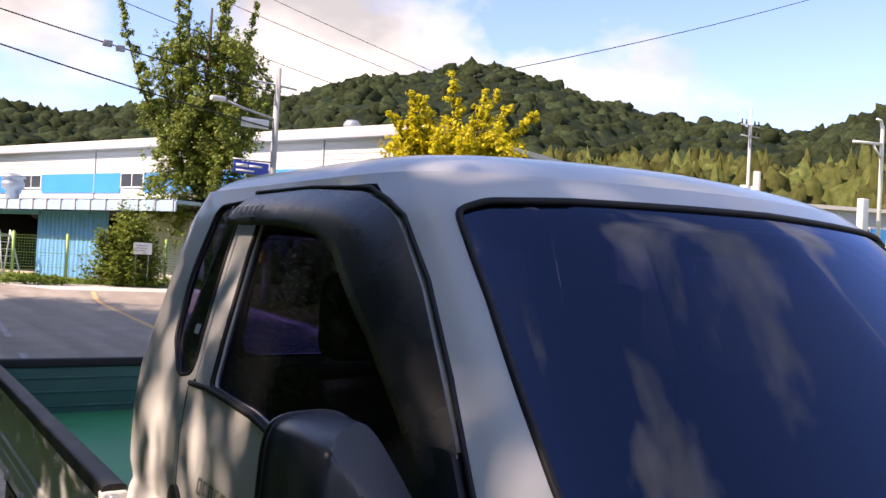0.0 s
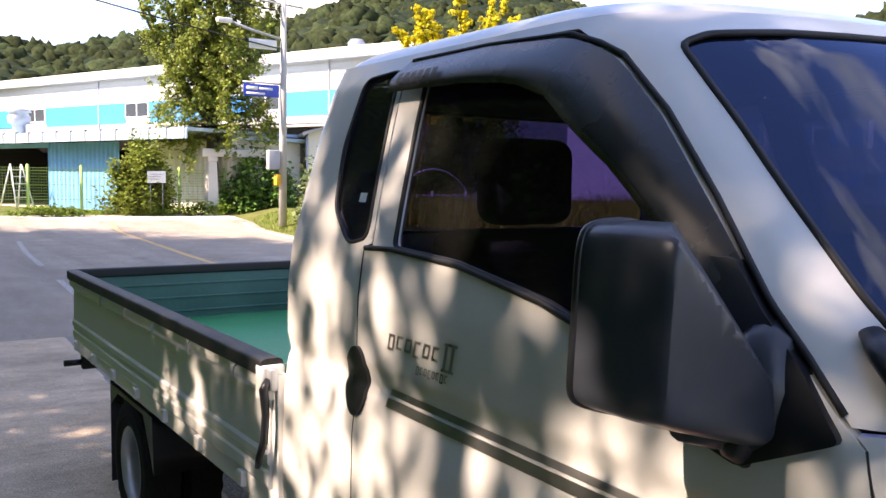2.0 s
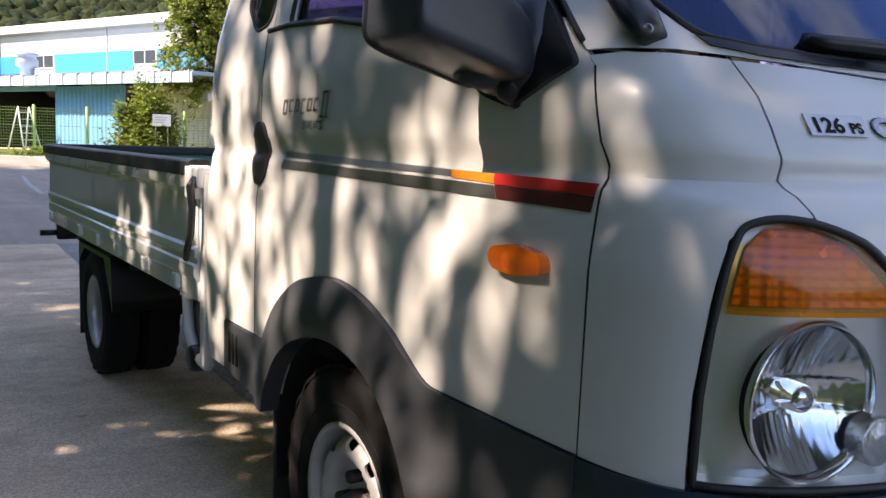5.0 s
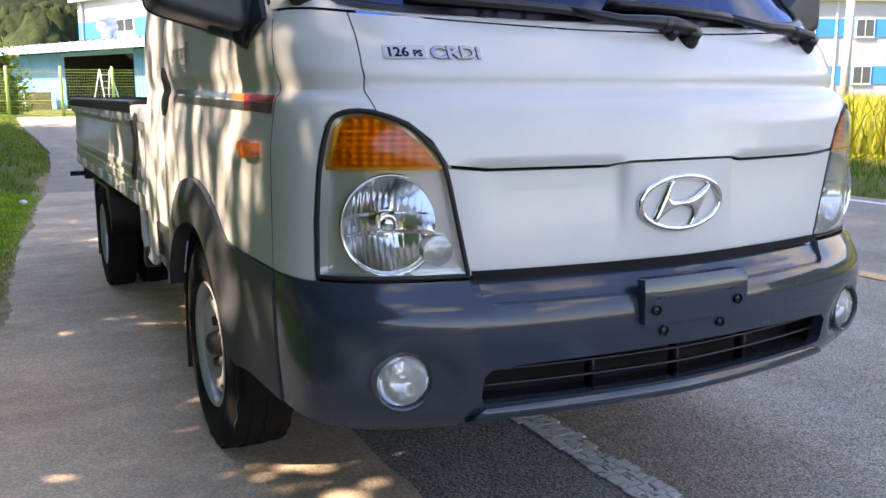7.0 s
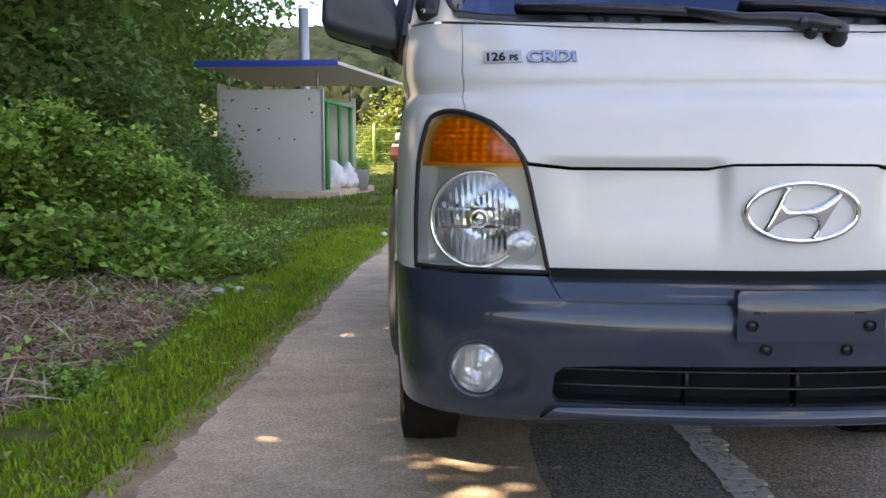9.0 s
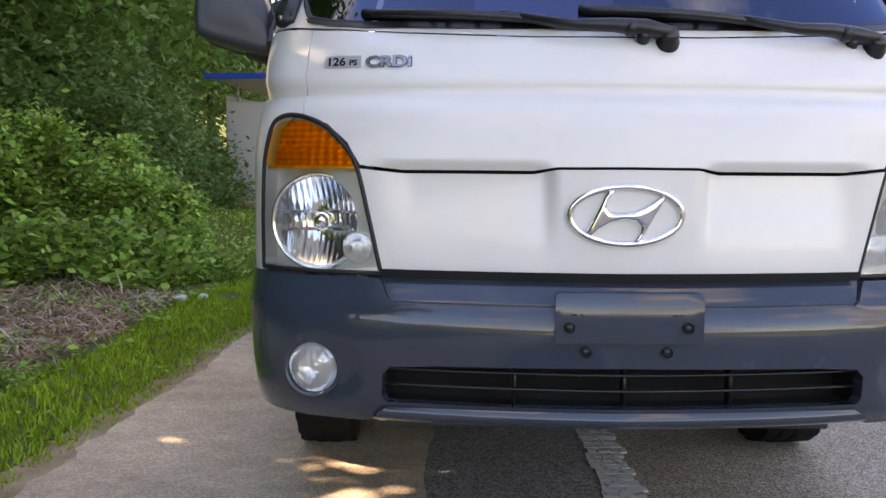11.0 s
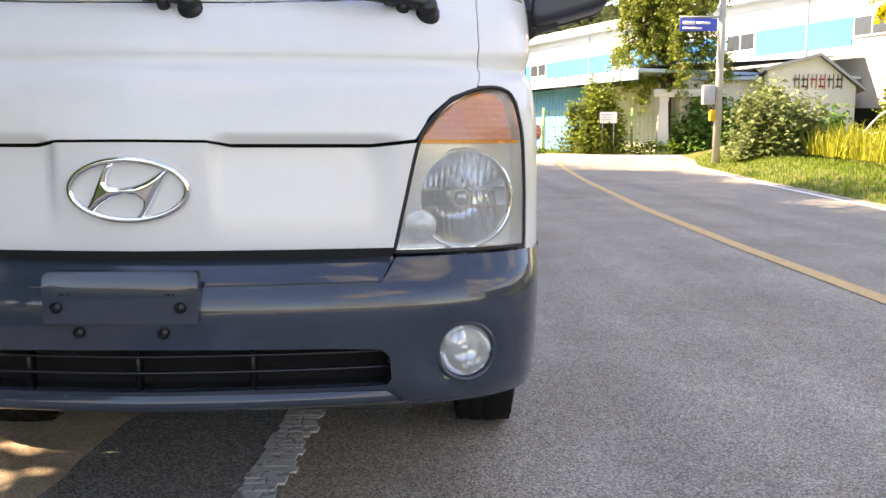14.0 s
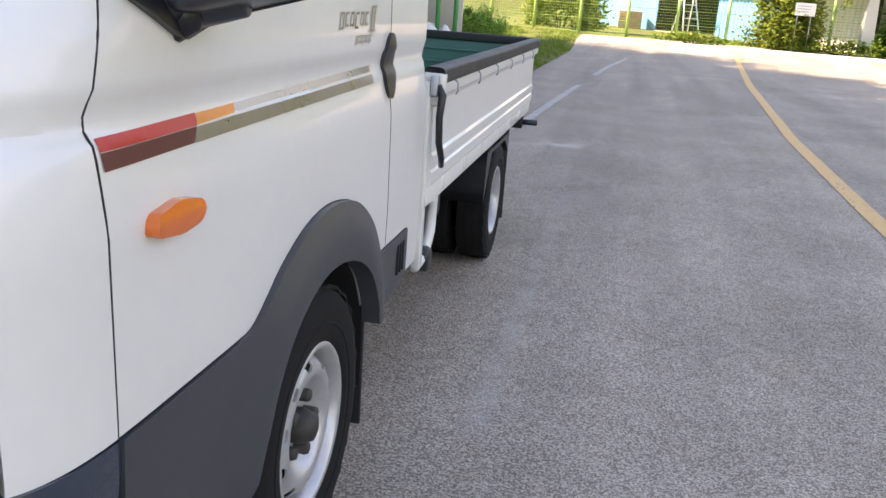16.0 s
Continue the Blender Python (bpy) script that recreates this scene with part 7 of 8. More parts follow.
for x, z in ((-0.131, 0.62), (0.114, 0.62), (-0.094, 0.566), (0.075, 0.566)):
    up = z > 0.6
    yb = plate_y(x, z, 0).y - 0.001 if up else bump_f(s_of_x(x, z), z, 0).y - 0.001
    bolt = part("bolt", lathe(bmesh.new(), [(0.0115, 0.006), (0.0115, -0.0006), (0.0092, -0.001), (0.008, 0.004), (0, 0.004)], 16, pose(x, yb, z, -90, 0, 0) @ Matrix.Diagonal((1, 1, -1, 1))), M_BLACK, plate)
    part("bolt_core", lathe(bmesh.new(), [(0.004, 0.0), (0.004, 0.0012), (0, 0.0012)], 10, pose(x, yb, z, 90, 0, 0)), M_HUB if up else M_DARK, bolt)
for x0 in (-0.125, -0.105, -0.118, 0.085, 0.1, 0.092):
    part("plate_hole", fresh_box(x0 - 0.002, x0 + 0.002, plate_y(x0, 0.65, 0).y - 0.001, plate_y(x0, 0.65, 0).y + 0.002, 0.644, 0.648), M_DARK, plate)
# fog lamps
for sg in (1, -1):
    c = s_of_x(0.69, 0.498)
    ctr = bump_f(sg * c, 0.498, 0.02)
    n = bump_f(sg * c, 0.498, -1.0) - bump_f(sg * c, 0.498, 0.0)
    face = Vector((n.x * 0.45, n.y, 0)).normalized()
    m = Matrix.Translation(ctr) @ face.to_track_quat("Z", "Y").to_matrix().to_4x4()
    fog = part("fog_lamp", lathe(bmesh.new(), [(0.067, 0.012), (0.062, 0.016), (0.0575, 0.008), (0.057, -0.01)], 32, m), M_BUMPER, bumper, "round fog lamp")
    part("fog_bowl", lathe(bmesh.new(), [(0.0565, 0.0), (0.052, -0.008), (0.04, -0.02), (0.02, -0.03), (0, -0.032)], 32, m), M_REFL, fog)
    part("fog_shield", lathe(bmesh.new(), [(0.014, -0.03), (0.014, -0.012), (0.009, -0.007), (0, -0.006)], 16, m), M_CHROME, fog)
    bm = bmesh.new()
    lathe(bm, [(0.0575, -0.002), (0.052, 0.005), (0.046, 0.0085), (0.04, 0.011), (0.032, 0.013), (0.024, 0.0145), (0.016, 0.0155), (0.008, 0.016), (0, 0.016)], 48, m)
    inv = m.inverted()
    for v in bm.verts:   # upright ribs on the glass
        q = inv @ v.co
        v.co = m @ Vector((q.x, q.y, q.z + 0.0016 * math.sin(q.x * 420)))
    part("fog_glass", bm, M_FOGGLASS, fog)
    part("fog_well", lathe(bmesh.new(), [(0.07, -0.01), (0.068, 0.004), (0.063, 0.008)], 32, m), M_BUMPER, fog)

# ---- headlamps ----
for sg in (1, -1):
    old = sg > 0
    put = lambda s, z, d, sg=sg: Vector((sg, 1, 1)) * skin(s, z, d)
    L1 = sx(LAMP)
    lamp = part("headlamp", sheet(L1, lambda s, z, d, put=put: put(s, z, 0.034), [[(s_of_x(0.692, 0.822) + 0.104 * math.cos(t), 0.822 + 0.104 * math.sin(t)) for t in np.linspace(0, 2 * math.pi, 41)[:-1]]], 0.04), M_HOUSING, truck, "hazed headlamp with amber indicator" if old else "clear headlamp with amber indicator")
    # walls of the lamp's box
    bm = bmesh.new()
    lp = resample(L1, 0.02)
    a, b = [bm.verts.new(put(p[0], p[1], 0.003)) for p in lp], [bm.verts.new(put(p[0], p[1], 0.035)) for p in lp]
    for i in range(len(lp)):
        j = (i + 1) % len(lp)
        bm.faces.new((a[i], a[j], b[j], b[i]))
    part("lamp_box", bm, M_HOUSING, lamp)
    part("lamp_seal", bead(inset(L1, -0.005), put, 0.0045 if old else 0.006, 6, -0.002), M_RUBBER, lamp, "black rubber surround")
    split = 0.945
    lower = [(0.812, 0.720), (0.539, 0.720), (0.563, 0.83), (0.588, split), (0.804, split), (0.812, 0.83)]
    upper = [(0.588, split + 0.004), (0.62, 0.991), (0.664, 1.030), (0.722, 1.051), (0.764, 1.049), (0.786, 1.027), (0.804, split + 0.004)]
    ln = part("lens", sheet(sx(lower), lambda s, z, d, put=put: put(s, z, -0.002), (), 0.03, 0, sg < 0), M_LENS_HAZY if old else M_LENS, lamp)
    ln.visible_shadow = False
    ind = part("indicator", sheet(sx(upper), lambda s, z, d, put=put: put(s, z, -0.001), (), 0.02, 0, sg < 0), M_AMBER_HAZY if old else M_AMBER, lamp, "amber indicator lens")
    ind.visible_shadow = False
    # fluted amber inner block
    bm = sheet(sx([(x + (0.004 if x < 0.7 else -0.004), z) for x, z in upper]), lambda s, z, d, put=put: put(s, z, 0.02 + 0.0019 * math.sin(z * 480) + 0.0014 * math.sin(s * 260)), (), 0.0033)
    part("indicator_reflector", bm, M_AMBER_IN, ind)
    part("indicator_ledge", sheet(sx([(0.588, split - 0.004), (0.804, split - 0.004), (0.804, split + 0.004), (0.589, split + 0.004)]), lambda s, z, d, put=put: put(s, z, 0.004), (), 0.02, 0.05), M_AMBER_IN, ind)
    # bowl
    c = put(s_of_x(0.692, 0.822), 0.822, 0.04)
    m = Matrix.Translation(c) @ Vector((sg * 0.2, -1, 0)).to_track_quat("Z", "Y").to_matrix().to_4x4()
    part("bowl_rim", lathe(bmesh.new(), [(0.104, 0.0), (0.108, 0.012), (0.111, 0.016), (0.106, 0.018), (0.1025, 0.01), (0.1015, 0.0)], 56, m), M_REFL, lamp)
    ring_ = [(0.103 * math.cos(t), 0.103 * math.sin(t)) for t in np.linspace(0, 2 * math.pi, 57)[:-1]]

    def bowl(u, v, d, m=m):   # a deep bowl with pressed vertical flutes and two level breaks
        q = min(1.0, math.hypot(u, v) / 0.103)
        step = 0.0 if abs(v) < 0.02 else 0.004
        flute = 0.0009 * abs(math.sin(u * 230 + (0.6 if v > 0 else 0.0))) * (1 - q ** 6) * (1 if q > 0.3 else 0)
        return m @ Vector((u, v, -0.05 * (1 - q * q) + flute + step * (1 - q ** 4)))
    bm = sheet(ring_, bowl, (), 0.0034)
    part("reflector", bm, M_REFL, lamp, "fluted chrome reflector")
    part("bulb_shield", lathe(bmesh.new(), [(0.021, -0.05), (0.021, -0.012), (0.018, -0.004), (0.009, 0.0), (0, 0.001)], 20, m), M_CHROME if not old else M_SILVERBADGE, lamp)
    c2 = put(s_of_x(0.592, 0.766), 0.766, 0.03)
    m2 = Matrix.Translation(c2) @ Vector((sg * 0.1, -1, 0)).to_track_quat("Z", "Y").to_matrix().to_4x4()
    part("position_lamp", lathe(bmesh.new(), [(0.034, -0.02), (0.035, 0.006), (0.033, 0.01), (0.029, 0.008), (0.026, 0.011), (0.02, 0.009), (0.017, 0.013), (0.009, 0.012), (0, 0.015)], 28, m2), M_FOG, lamp)

# ---- emblem and badges ----
cx, cz, ea, eb = -0.005, 0.848, 0.119, 0.061
ring = [(cx + ea * math.cos(t), cz + eb * math.sin(t)) for t in np.linspace(0, 2 * math.pi, 41)[:-1]]
emblem = part("emblem", bead(ring, lambda x, z, d: skin(s_of_x(x, z), z, d), 0.0072, 10, 0.005, 0.008), M_CHROME, truck, "chrome oval emblem")
H = [(300, 352), (332, 366), (370, 330), (430, 295), (490, 280), (550, 285), (582, 310), (580, 345), (545, 397), (572, 398), (610, 345), (660, 255), (706, 172), (690, 160), (650, 185), (600, 215), (540, 238), (470, 245), (425, 240),
     (408, 222), (415, 180), (445, 131), (412, 137), (392, 160)]
H = [tuple(p) for p in inset([(cx + (a - 508) / 291 * ea, cz - (b - 258) / 146 * eb) for a, b in H], -0.0012)]


def raised(x, z, d):   # rounded over from its edges, highest along the middle of each stroke
    g = min(1.0, edge_gap(x, z, H) / 0.0115)
    return skin(s_of_x(x, z), z, d - 0.003 - 0.0125 * math.sqrt(1 - (1 - g) ** 2))


part("emblem_letter", sheet(H, raised, (), 0.0034, 0.006), M_CHROME, emblem)
bx = -0.664
bd = [(bx, 1.171), (bx + 0.084, 1.171), (bx + 0.084, 1.199), (bx, 1.199)]
badge = part("power_badge", sheet(bd, lambda x, z, d: skin(s_of_x(x, z), z, d - 0.005), (), 0.02, 0.006), M_BADGE, truck, "silver engine badge")
part("lettering", text_mesh("126", 0.027, lambda u, v, d: skin(s_of_x(bx + 0.004 + u * 1.12, 1.176 + v), 1.1755 + v, d - 0.005), 0.001, 0, 0, 0.0009), M_DARK, badge)
part("lettering", text_mesh("PS", 0.0185, lambda u, v, d: skin(s_of_x(bx + 0.0575 + u * 1.05, 1.176 + v), 1.1755 + v, d - 0.005), 0.001, 0, 0, 0.0008), M_DARK, badge)
word = part("engine_lettering", text_mesh("CRDi", 0.036, lambda u, v, d: skin(s_of_x(bx + 0.094 + u * 1.3, 1.172 + v), 1.1715 + v, d), 0.004, 0.0, 0.002, 0.001), M_LETTER, truck, "chrome engine lettering")
# Black backing letters put the chrome's dark edge reflection into colour.
part("dark_edge", text_mesh("CRDi", 0.036, lambda u, v, d: skin(s_of_x(bx + 0.094 + u * 1.3, 1.172 + v), 1.1715 + v, d), 0.0012, 0.0, 0.0004, 0.0019), M_BLACK, word)

# ---- wipers ----
for px, pz, tip in ((0.10, 1.228, -0.62), (0.595, 1.228, -0.05)):
    base = skin(s_of_x(px, pz), pz, -0.012)
    nrm = Vector((0, -0.75, 0.66))
    wip = part("wiper", lathe(bmesh.new(), [(0, 0.03), (0.018, 0.028), (0.022, 0.018), (0.022, 0.002), (0.026, 0), (0.026, -0.02)], 18, Matrix.Translation(base) @ nrm.to_track_quat("Z", "Y").to_matrix().to_4x4()), M_BLACK, truck, "black windscreen wiper")
    a0 = base + nrm * 0.02
    j = skin(s_of_x(px - 0.2, 1.262), 1.262, -0.045)
    bx_ = px - 0.36
    bz_ = 1.292
    e = skin(s_of_x(bx_, bz_), bz_, -0.03)
    part("wiper_arm", tube(bmesh.new(), [a0, a0 + Vector((-0.05, 0.012, 0.014)), a0.lerp(j, 0.6) + Vector((0, -0.004, 0.006)), j, e], [0.017, 0.02, 0.016, 0.013, 0.01], 8), M_BLACK, wip)
    k0 = a0.lerp(j, 0.4)
    part("arm_clip", tube(bmesh.new(), [k0 + Vector((0.008, 0, 0.003)), k0 + Vector((-0.012, 0.002, 0.006))], 0.0185, 8), M_BLACK, wip)
    xs = np.linspace(px - 0.24, px - 0.68, 14)
    zz = [1.277 + 0.028 * (px - 0.24 - x) / 0.44 for x in xs]
    part("wiper_blade", tube(bmesh.new(), [skin(s_of_x(x, z), z, -0.008) for x, z in zip(xs, zz)], 0.0135, 6), M_RUBBER, wip)
    part("blade_bridge", tube(bmesh.new(), [skin(s_of_x(x, z), z, -0.014 - 0.034 * math.sin(math.pi * i / 13)) for i, (x, z) in enumerate(zip(xs, zz))], 0.0115, 6), M_BLACK, wip)
    for i in (1, 3, 5, 7, 8, 10, 12):
        x, z = xs[i], zz[i]
        part("blade_claw", tube(bmesh.new(), [skin(s_of_x(x, z), z, -0.006), skin(s_of_x(x - 0.01, z), z, -0.014 - 0.034 * math.sin(math.pi * i / 13))], 0.0075, 6), M_BLACK, wip)
    part("wiper_nut", lathe(bmesh.new(), [(0.014, 0), (0.014, 0.02), (0.008, 0.026), (0, 0.026)], 12, Matrix.Translation(base + Vector((-0.055, 0.006, 0.0))) @ nrm.to_track_quat("Z", "Y").to_matrix().to_4x4()), M_BLACK, wip)

# ---- mirrors ----
for sg in (-1, 1):
    # housing: rings from the front shell to the mirror's rim
    prof = [(-1.064, 1.345), (-1.055, 1.502), (-1.04, 1.526), (-0.965, 1.53), (-0.936, 1.512), (-0.898, 1.44), (-0.86, 1.345), (-0.845, 1.252), (-0.865, 1.236), (-1.04, 1.285), (-1.066, 1.3)]
    prof = resample(fillet(prof, 0.03, 4), 0.012)
    ctr = Vector((-0.975, 1.39))
    bm = bmesh.new()
    rings = []
    def shell(p, y, k):   # k: how far out; a slanting facet cuts the inner top corner off the flat front
        v = Vector((p.x - ctr.x, p.y - ctr.y)) * k
        q = ctr + v
        cut = (q.x + 1.055) * 0.725 + (q.y - 1.52) * 0.687
        return bm.verts.new((-sg * q.x, max(y, 0.586 + 1.2 * max(0.0, cut)) - 0.03 * (p.x + 0.86) * k, q.y))
    rings.append([bm.verts.new((-sg * ctr.x, 0.586, ctr.y))])
    for y, k in ((0.586, 0.2), (0.586, 0.32), (0.586, 0.44), (0.5865, 0.54), (0.587, 0.63), (0.587, 0.71), (0.587, 0.78), (0.5875, 0.84), (0.589, 0.89), (0.592, 0.925), (0.598, 0.955), (0.61, 0.978), (0.63, 0.99), (0.66, 1.0), (0.69, 1.0), (0.735, 1.0), (0.745, 0.97)):
        rings.append([shell(p, y, k) for p in prof])
    for a, b in zip(rings, rings[1:]):
        for i in range(len(b)):
            j = (i + 1) % len(b)
            bm.faces.new((a[0], b[j], b[i]) if len(a) == 1 else (a[i], a[j], b[j], b[i]))
    mir = sharp(part("door_mirror", bm, M_MIRROR, truck, "black plastic door mirror"), 24)
    bm = bmesh.new()
    bm.faces.new([bm.verts.new((-sg * (ctr.x + (p.x - ctr.x) * 0.94), 0.735 + 0.05 * (p.x + 0.86) * -0.6, ctr.y + (p.y - ctr.y) * 0.94)) for p in prof])
    part("mirror_glass", bm, M_CHROME, mir, "mirror glass")
    part("mirror_rim", tube(bmesh.new(), [(-sg * (ctr.x + (p.x - ctr.x) * 0.985), 0.742 + 0.05 * (p.x + 0.86) * -0.6, ctr.y + (p.y - ctr.y) * 0.985) for p in prof + prof[:2]], 0.006, 6, False), M_BLACK, mir)
    arm = bmesh.new()
    tube(arm, [(sg * 0.80, 0.65, 1.39), (sg * 0.822, 0.632, 1.365), (sg * 0.835, 0.625, 1.31), (sg * 0.836, 0.63, 1.265), (sg * 0.83, 0.64, 1.235)], [0.022, 0.04, 0.045, 0.046, 0.034], 14)
    tube(arm, [(sg * 0.93, 0.68, 1.27), (sg * 0.87, 0.672, 1.258), (sg * 0.83, 0.66, 1.25), (sg * 0.80, 0.65, 1.25)], [0.03, 0.036, 0.034, 0.03], 12)
    part("mirror_arm", arm, M_MIRROR, mir)
    part("mirror_foot", tube(bmesh.new(), [(sg * 0.855, 0.655, 1.26), (sg * 0.855, 0.645, 1.225), (sg * 0.846, 0.64, 1.205)], [0.034, 0.026, 0.008], 12), M_BLACK, mir)
# aerial / mirror bracket on the corner pillar, and the front under-mirror
s0 = s_of_y(0.46, 1.33, -1)
br = bmesh.new()
tube(br, [skin(s0, 1.395, -0.004), skin(s0, 1.37, -0.016), skin(s0, 1.33, -0.02), skin(s0, 1.298, -0.012)], [0.018, 0.03, 0.032, 0.024], 12, flat=0.55)
bracket = part("mirror_bracket", br, M_BLACK, truck, "black bracket with two screws on the pillar")
for z in (1.375, 1.31):
    c = skin(s0, z, -0.03)
    part("screw", lathe(bmesh.new(), [(0.0075, 0), (0.0075, 0.004), (0.004, 0.004), (0.003, 0.002), (0, 0.002)], 12, Matrix.Translation(c) @ Vector((-0.8, -0.6, 0.1)).to_track_quat("Z", "Y").to_matrix().to_4x4()), M_STEEL, bracket)
b0 = skin(s0, 1.372, -0.025)
part("bracket_rod", tube(bmesh.new(), [b0, b0 + Vector((-0.03, -0.06, 0.05)), b0 + Vector((0.0, -0.17, 0.09)), b0 + Vector((0.06, -0.22, 0.075))], 0.009, 8), M_BLACK, bracket)
mc = b0 + Vector((0.085, -0.225, 0.045))
part("under_mirror", lathe(bmesh.new(), [(0, -0.03), (0.035, -0.026), (0.06, -0.012), (0.07, 0.006), (0.072, 0.016), (0.066, 0.018)], 28, Matrix.Translation(mc) @ pose(0, 0, 0, 200, 15, 0)), M_BLACK, bracket, "small round under-view mirror")

# ---- wheels ----
def wheel(x, y, r, w, sg, rim_r, name="wheel"):
    h = w / 2
    root = part("wheel", lathe(bmesh.new(), [(rim_r * 0.98, -h * 0.82), (rim_r + 0.012, -h * 0.95), (rim_r + 0.04, -h), (r - 0.05, -h * 1.02), (r - 0.018, -h * 0.95), (r - 0.004, -h * 0.78), (r, -h * 0.5), (r, h * 0.5), (r - 0.004, h * 0.78),
                                            (r - 0.018, h * 0.95), (r - 0.05, h * 1.02), (rim_r + 0.04, h), (rim_r + 0.012, h * 0.95), (rim_r * 0.98, h * 0.82)], 56, pose(x, y, r, 0, 90 * sg, 0)), M_TYRE, truck, "worn black road tyre on a silver steel rim")
    # four worn ribs with zigzag edges
    bm = bmesh.new()
    m = pose(x, y, r, 0, 90 * sg, 0)
    n = 104
    for mid, wide in ((-0.7, 0.2), (-0.235, 0.2), (0.235, 0.2), (0.7, 0.2)):
        drop = 0.003 if abs(mid) > 0.5 else 0.0
        rows = []
        for k in range(n):
            t = 2 * math.pi * k / n
            zig = (0.0022 if k % 4 < 2 else -0.0022)
            rows.append([bm.verts.new(m @ Vector((rr * math.cos(t), rr * math.sin(t), mid * h + e * wide * h + zig * g)))
                         for rr, e, g in ((r - 0.009, -1.0, 1), (r + 0.003 - drop, -0.96, 1), (r + 0.004 - drop, 0, 0), (r + 0.003 - drop, 0.96, 1), (r - 0.009, 1.0, 1))])
        for k in range(n):
            p, q = rows[k], rows[(k + 1) % n]
            for i in range(4):
                bm.faces.new((p[i], p[i + 1], q[i + 1], q[i]))
    part("tread", bm, M_TYRE, root, smooth=False)
    for q in (1, -1):
        part("sidewall_rib", lathe(bmesh.new(), [(rim_r + 0.05 + 0.004 * math.cos(t), q * (h * 1.005) + 0.002 * math.sin(t)) for t in np.linspace(0, 2 * math.pi, 7)[:-1]], 56, pose(x, y, r, 0, 90 * sg, 0), True), M_TYRE, root)
    return root


def rim(root, x, y, r, w, sg, rim_r, dish):
    h = w / 2
    m = pose(x, y, r, 0, 90 * sg, 0)
    rm = part("rim", lathe(bmesh.new(), [(rim_r + 0.008, h * 0.9), (rim_r + 0.002, h * 0.96), (rim_r - 0.008, h * 0.9), (rim_r - 0.016, h * 0.5), (rim_r - 0.013, dish - 0.045), (rim_r * 0.93, -h * 0.8)], 48, m), M_RIM, root, "silver painted steel rim")
    # disc with round holes
    n, holes = 10, []
    for k in range(n):
        a = 2 * math.pi * k / n
        holes.append([((rim_r * 0.81) * math.cos(a) + 0.0195 * math.cos(t), (rim_r * 0.81) * math.sin(a) + 0.0195 * math.sin(t)) for t in np.linspace(0, 2 * math.pi, 13)[:-1]])
    holes.append([(0.04 * math.cos(t), 0.04 * math.sin(t)) for t in np.linspace(0, 2 * math.pi, 25)[:-1]])
    outer = [((rim_r - 0.014) * math.cos(t), (rim_r - 0.014) * math.sin(t)) for t in np.linspace(0, 2 * math.pi, 49)[:-1]]

    def disc(u, v, d):
        q = math.hypot(u, v) / rim_r
        hgt = dish - 0.045 + 0.045 * ss(0.97, 0.74, q) - 0.04 * ss(0.62, 0.46, q)
        return m @ Vector((u, v, hgt - d))
    part("disc", sheet(outer, disc, holes, 0.014, 0.006), M_RIM, rm)
    # Near-black disc: painted shade seen through the wheel holes.
    part("disc_back", lathe(bmesh.new(), [(rim_r - 0.019, dish - 0.068), (0, dish - 0.068)], 32, m), M_DARK, rm)
    hub = part("hub", lathe(bmesh.new(), [(0.04, dish - 0.06), (0.042, dish - 0.02), (0.036, dish + 0.0), (0.03, dish + 0.014), (0.012, dish + 0.02), (0, dish + 0.02)], 24, m), M_HUB, rm, "dusty dark hub")
    for k in range(5):
        a = 2 * math.pi * k / 5 + 0.3
        part("wheel_nut", lathe(bmesh.new(), [(0.016, dish - 0.045), (0.016, dish - 0.012), (0.013, dish - 0.006), (0, dish - 0.005)], 8, m @ Matrix.Translation((0.07 * math.cos(a), 0.07 * math.sin(a), 0))), M_HUB, rm)


for sg in (-1, 1):
    w1 = wheel(sg * 0.768, 1.215 + 0.012 * sg, 0.327, 0.19, sg, 0.19)
    rim(w1, sg * 0.768, 1.215 + 0.012 * sg, 0.327, 0.19, sg, 0.19, 0.078)
    w2 = wheel(sg * 0.79, 3.88, 0.298, 0.15, sg, 0.168)
    rim(w2, sg * 0.79, 3.88, 0.298, 0.15, sg, 0.168, -0.02)
    wheel(sg * 0.605, 3.88, 0.298, 0.15, sg, 0.168)

